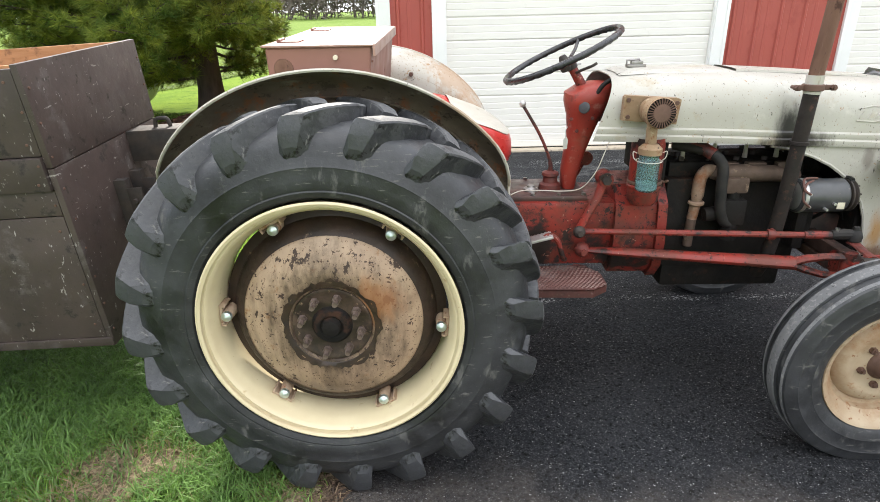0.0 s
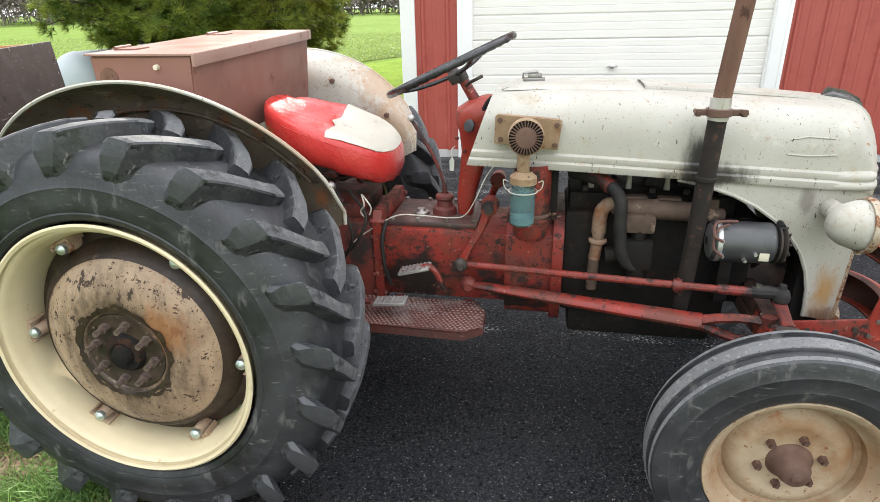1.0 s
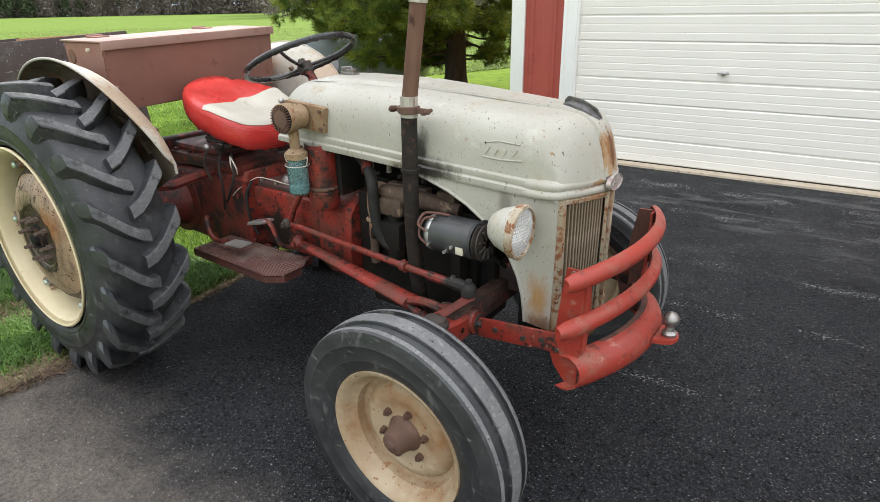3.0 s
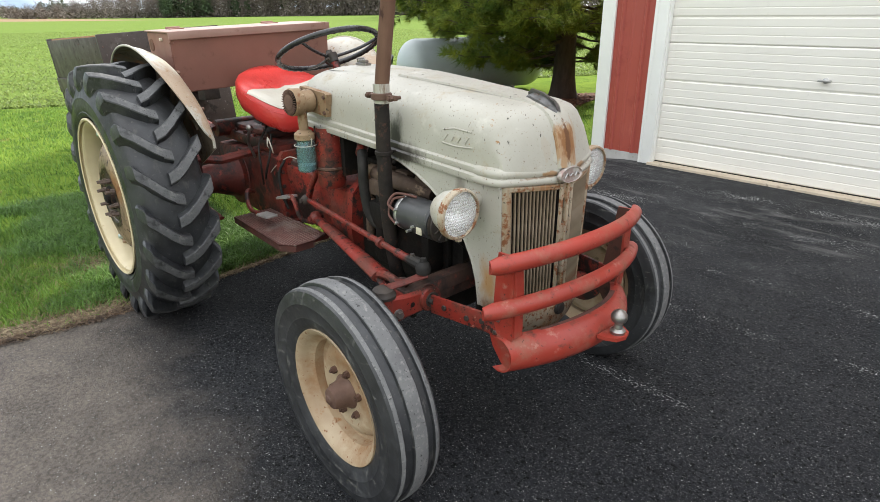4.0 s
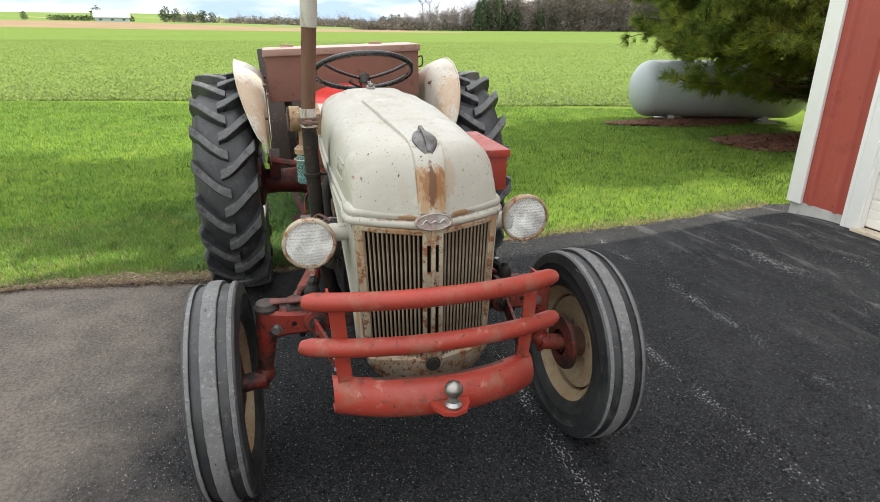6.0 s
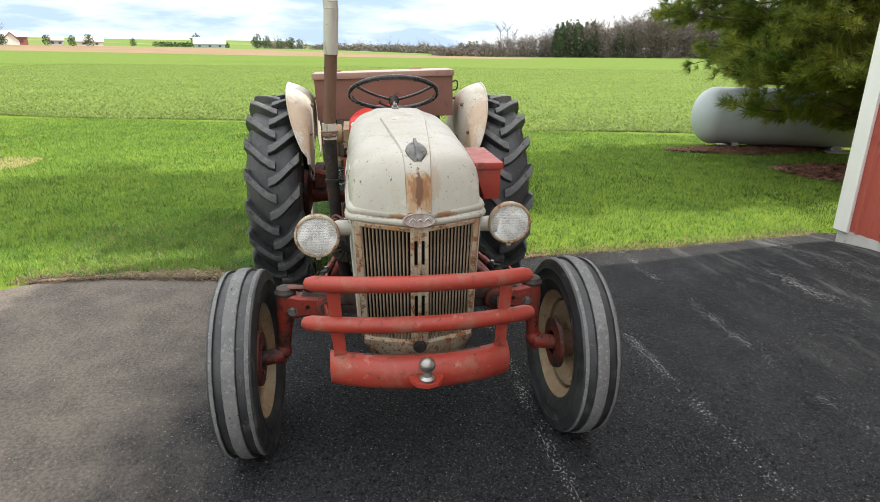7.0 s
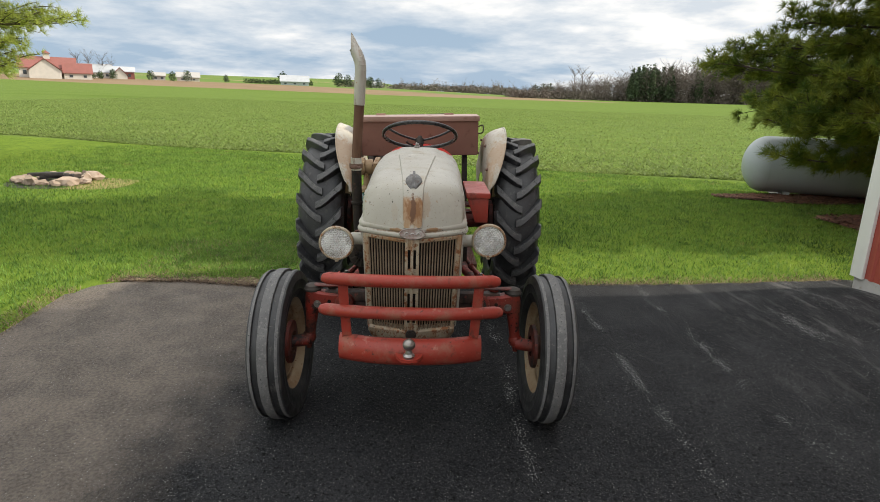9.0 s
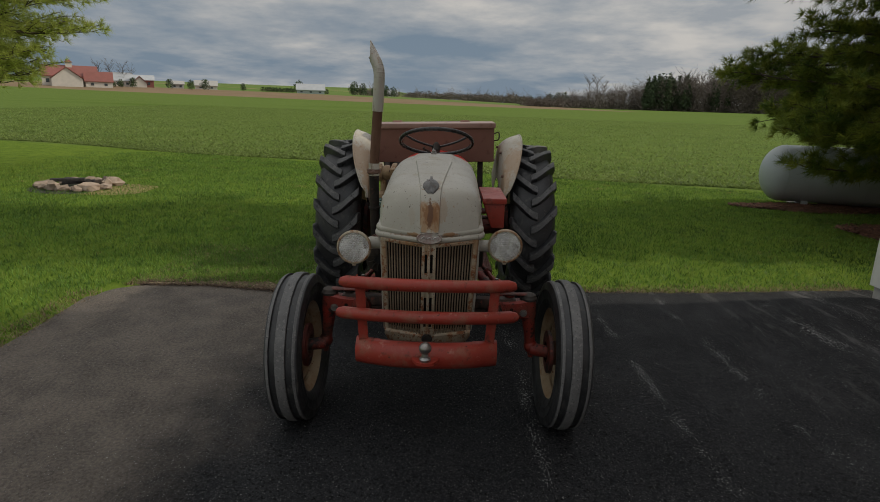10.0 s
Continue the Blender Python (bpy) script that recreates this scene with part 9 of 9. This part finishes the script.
def build_fender(s):
    """A clam-shell fender: an upright inner plate and a crown curled out over the tyre."""
    bm = B()
    a0, a1 = radians(-62), radians(62.5)
    n = 40
    rows = []
    for i in range(n + 1):
        a = a0 + (a1 - a0) * i / n
        k = (i / n - 0.5) * 2
        R = 0.690 - 0.030 * max(0, k) ** 2 - 0.012 * k ** 4 - 0.045 * max(0.0, (k - 0.72) / 0.28) ** 2
        lip = 0.150 * max(0.10, (1 - abs(k) ** (2.4 if k > 0 else 3.2))) ** 0.8
        g = 0.070 * min(1.0, lip / 0.13)
        prof = [(0.455, 0.36), (0.455, 0.47), (0.457, R - g - 0.065), (0.460, R - g - 0.03), (0.455 + lip * 0.10, R - g), (0.455 + lip * 0.24, R - g * 0.68), (0.455 + lip * 0.42, R - g * 0.42), (0.455 + lip * 0.64, R - g * 0.20), (0.455 + lip * 0.84, R - g * 0.07), (0.455 + lip, R)]
        if abs(k) > 0.93:
            prof = [(y if y < 0.47 else 0.455 + (y - 0.455) * 0.6, r) for y, r in prof]
        rows.append([bm.verts.new((0.02 + math.sin(a) * r, s * y, 0.62 + math.cos(a) * r)) for y, r in prof])
    skin(bm, rows, closed=False, cap=False)
    bmesh.ops.recalc_face_normals(bm, faces=bm.faces[:])
    bmesh.ops.solidify(bm, geom=bm.faces[:], thickness=0.003)
    bm.normal_update()
    c = Vector((0.02, s * 0.68, 0.62))
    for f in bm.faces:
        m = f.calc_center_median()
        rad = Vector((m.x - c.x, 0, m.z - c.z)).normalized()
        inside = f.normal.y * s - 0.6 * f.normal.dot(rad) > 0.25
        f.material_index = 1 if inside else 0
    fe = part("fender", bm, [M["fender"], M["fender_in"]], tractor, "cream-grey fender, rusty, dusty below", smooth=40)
    bm = B()
    edge = []
    for i in range(n + 1):
        a = a0 + (a1 - a0) * i / n
        k = (i / n - 0.5) * 2
        R = 0.690 - 0.030 * max(0, k) ** 2 - 0.012 * k ** 4 - 0.045 * max(0.0, (k - 0.72) / 0.28) ** 2
        lip = 0.150 * max(0.10, (1 - abs(k) ** (2.4 if k > 0 else 3.2))) ** 0.8
        y = 0.455 + lip
        if abs(k) > 0.93:
            y = 0.455 + (y - 0.455) * 0.6
        edge.append((0.02 + math.sin(a) * R, s * y, 0.62 + math.cos(a) * R))
    tube(bm, edge, 0.0055, 6)
    part("rolled_edge", bm, M["fender"], fe, "rolled wire edge")
    bm = B()
    for r, z in ((0.600, 0.462), (0.50, 0.456)):
        tube(bm, [(0.02 + math.sin(a) * r, s * (z + 0.012), 0.62 + math.cos(a) * r) for a in [radians(-52 + 100 * i / 30) for i in range(31)]], 0.010, 6, flat=0.5)
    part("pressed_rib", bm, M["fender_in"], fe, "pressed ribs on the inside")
    bm = B()
    for a in (-40, -12, 18, 44):
        p = Vector((0.02 + math.sin(radians(a)) * 0.600, s * 0.465, 0.62 + math.cos(radians(a)) * 0.600))
        cyl(bm, p, p + Vector((0, s * 0.012, 0)), 0.011, 0.009, 8)
        cyl(bm, p - Vector((0, s * 0.004, 0)), p - Vector((0, s * 0.018, 0)), 0.011, 0.009, 8)
    part("bolt", bm, M["hub_brown"], fe, "rusty fender bolts")



stain(M["fender"], [((0.46, s * 0.47, 0.99), (0.15, 0.08, 0.16), (0.36, 0.21, 0.10), 40, 0.6) for s in (-1, 1)] + [((0.40, s * 0.55, 1.13), (0.20, 0.14, 0.24), (0.33, 0.20, 0.105), 34, 0.65) for s in (-1, 1)], 0.2)
build_fender(-1)
build_fender(1)

# ---- loads behind the seat ----
def build_steel_box():
    t = thing("steel_tool_box", (-0.006, 0.056, 1.100), "brown primer-painted steel tool box behind the seat", "tool box", rz=-1.55)
    t.rotation_euler = (radians(1.9), 0, radians(-1.55))
    L2, lo, hi = 0.425, 0.0, 0.285
    bm = B()
    rows = []
    for z, x0, x1 in ((0.0, -0.155, 0.125), (0.275, -0.165, 0.155)):
        rows.append([bm.verts.new(p) for p in ((x0, -L2, z), (x1, -L2, z), (x1, L2, z), (x0, L2, z))])
    skin(bm, rows)
    bmesh.ops.bevel(bm, geom=bm.edges[:], offset=0.004, segments=2, affect="EDGES")
    body = part("box_body", bm, M["box"], t)
    bm = B()
    box(bm, -0.175, 0.165, -L2 - 0.008, L2 + 0.008, 0.276, 0.282, 0.002)
    box(bm, 0.158, 0.166, -L2 - 0.008, L2 + 0.008, 0.247, 0.280, 0.002)
    for v in bm.verts:
        v.co.z += 0.004 * noise.noise(Vector((v.co.x * 4, v.co.y * 3, 2)))
    lid = part("box_lid", bm, M["box_lid"], t, "steel lid, sky sheen put into its pinkish tone, with a turned-down lip")
    for y in (-0.30, 0.22):
        bm = B()
        box(bm, -0.14, -0.08, y - 0.035, y + 0.035, 0.281, 0.287, 0.002)
        cyl(bm, (-0.145, y - 0.035, 0.288), (-0.145, y + 0.035, 0.288), 0.006, n=8)
        part("hinge", bm, M["box"], lid, "small strap hinge")
    bm = B()
    lathe(bm, [(0, 0.030), (0.004, 0.028), (0.006, 0.012), (0.003, 0.0)], (-0.115, -L2, 0.215), (0, -1, 0), 20)
    part("round_plate", bm, M["rust_pipe"], body, "rusty round plate with a hole")
    bm = B()
    cyl(bm, (0.045, -L2, 0.245), (0.045, -L2 - 0.012, 0.245), 0.008, 0.007, 10)
    part("bolt", bm, M["label"], body, "pale bolt head")
    bm = B()
    for z in (0.03, 0.10, 0.17, 0.23):
        cyl(bm, (0.118 + z * 0.11, -L2, z), (0.118 + z * 0.11, -L2 - 0.004, z), 0.004, n=6)
        cyl(bm, (0.126 + z * 0.11, -L2 + 0.015, z), (0.131 + z * 0.11, -L2 + 0.015, z), 0.004, n=6)
    part("rivet", bm, M["box"], body, "small rivet down the corner")
    bm = B()
    tube(bm, curve_pts([(0.05, L2 + 0.006, 0.20), (0.06, L2 + 0.04, 0.21), (0.06, L2 + 0.04, 0.16), (0.05, L2 + 0.006, 0.15)], 5), 0.005, 6)
    part("side_handle", bm, M["dark_steel"], body, "dark wire carrying handle")
    # uprights under the box
    for y in (-0.33, 0.33):
        bm = B()
        box(bm, 0.02, 0.06, y - 0.02, y + 0.02, -0.36, 0.002, 0.003)
        part("support_leg", bm, M["dark_steel"], t, "dark steel support post")


build_steel_box()


def build_wood_box():
    """The dark plank carrier, hung a little askew on the three-point links."""
    t = thing("plank_carrier_box", (-0.845, -0.005, 0.380), "dark weathered plank carrier box hung askew behind the tractor", "carrier box")
    t.rotation_euler = (radians(3.0), radians(-2.4), radians(-1.55))
    W, Ln, H = 0.365, 1.46, 0.978

    def plank(x0, x1, y0, y1, z0, z1, label="", m=None, name="plank"):
        bm = B()
        box(bm, x0, x1, y0, y1, z0, z1, 0.003)
        for v in bm.verts:
            v.co += 0.0018 * Vector((noise.noise(v.co * 4), noise.noise(v.co * 4 + Vector((5, 0, 0))), noise.noise(v.co * 4 + Vector((0, 5, 0)))))
        return part(name, bm, m or M["plank"], t, label)
    # two wide boards across the front, the near corner board on the side
    plank(-0.022, 0.0, -W, W, 0.0, 0.660, "wide dark front board")
    plank(-0.022, 0.0, -W, W, 0.664, H, "wide dark front board")
    for s in (-1, 1):
        for z0, z1, d in ((0.035, 0.500, 0.0), (0.503, 0.588, 0.0), (0.591, 0.700, 0.014), (0.703, H - 0.012, 0.0)):
            a, b = sorted((s * (W - 0.024), s * (W - 0.002 + d)))
            plank(-Ln, -0.024, a, b, z0, z1)
        a, b = sorted((s * (W - 0.036), s * (W - 0.026)))
        plank(-Ln + 0.03, -0.03, a, b, 0.05, H - 0.004, "orange-brown raw wood inside", M["ply"], "lining")
        plank(-Ln, -0.002, *sorted((s * (W - 0.03), s * (W + 0.004))), 0.0, 0.033, "bottom side rail")
    plank(-Ln - 0.024, -Ln - 0.002, -W, W, 0.0, H)
    plank(-Ln + 0.002, -0.024, -W + 0.03, W - 0.03, 0.02, 0.04)
    me = None
    for s in (-1, 1):
        for k, (z0, d) in enumerate(((0.09, 0), (0.25, 0), (0.45, 0), (0.54, 0), (0.615, .014), (0.675, .014), (0.74, 0), (0.84, 0), (0.93, 0))):
            for x in (-0.045, -0.5, -1.0, -1.42):
                if me is None:
                    bm = B()
                    cyl(bm, (0, 0, 0), (0, 0, 0.004), 0.005, 0.004, 7)
                    o = part("nail", bm, M["hub_brown"], t, "rusty nail head")
                    me = o.data
                else:
                    o = part("nail", None, None, t, mesh=me)
                o.matrix_basis = Matrix.Translation((x + 0.012 * math.sin(k * 3 + x * 9), s * (W - 0.003 + d), z0)) @ Matrix.Rotation(radians(90 * s) * -1, 4, "X")
    for y in (-W + 0.018, W - 0.018):
        for k in range(9):
            o = part("nail", None, None, t, mesh=me)
            o.matrix_basis = Matrix.Translation((-0.001, y + 0.004 * math.sin(k * 5), 0.06 + k * 0.106)) @ Matrix.Rotation(radians(90), 4, "Y")
    # hitch irons on the front
    for y, z in ((-0.06, 0.465), (0.06, 0.465)):
        bm = B()
        box(bm, 0.0, 0.045, y - 0.018, y + 0.018, z - 0.14, z + 0.06, 0.003)
        box(bm, 0.045, 0.10, y - 0.022, y - 0.016, z - 0.08, z + 0.03, 0.002)
        cyl(bm, (0.07, y - 0.035, z - 0.02), (0.07, y + 0.02, z - 0.02), 0.010, n=8)
        part("hitch_iron", bm, M["dark_steel"], t, "dark steel hitch bracket with bolt")
    bm = B()
    box(bm, 0.0, 0.22, 0.10, 0.20, 0.545, 0.665, 0.006)
    tube(bm, curve_pts([(0.10, 0.15, 0.665), (0.11, 0.15, 0.695), (0.15, 0.15, 0.695), (0.16, 0.15, 0.665)], 5), 0.008, 7)
    part("top_link", bm, M["dark_steel"], t, "dark top link bracket with pin")


build_wood_box()
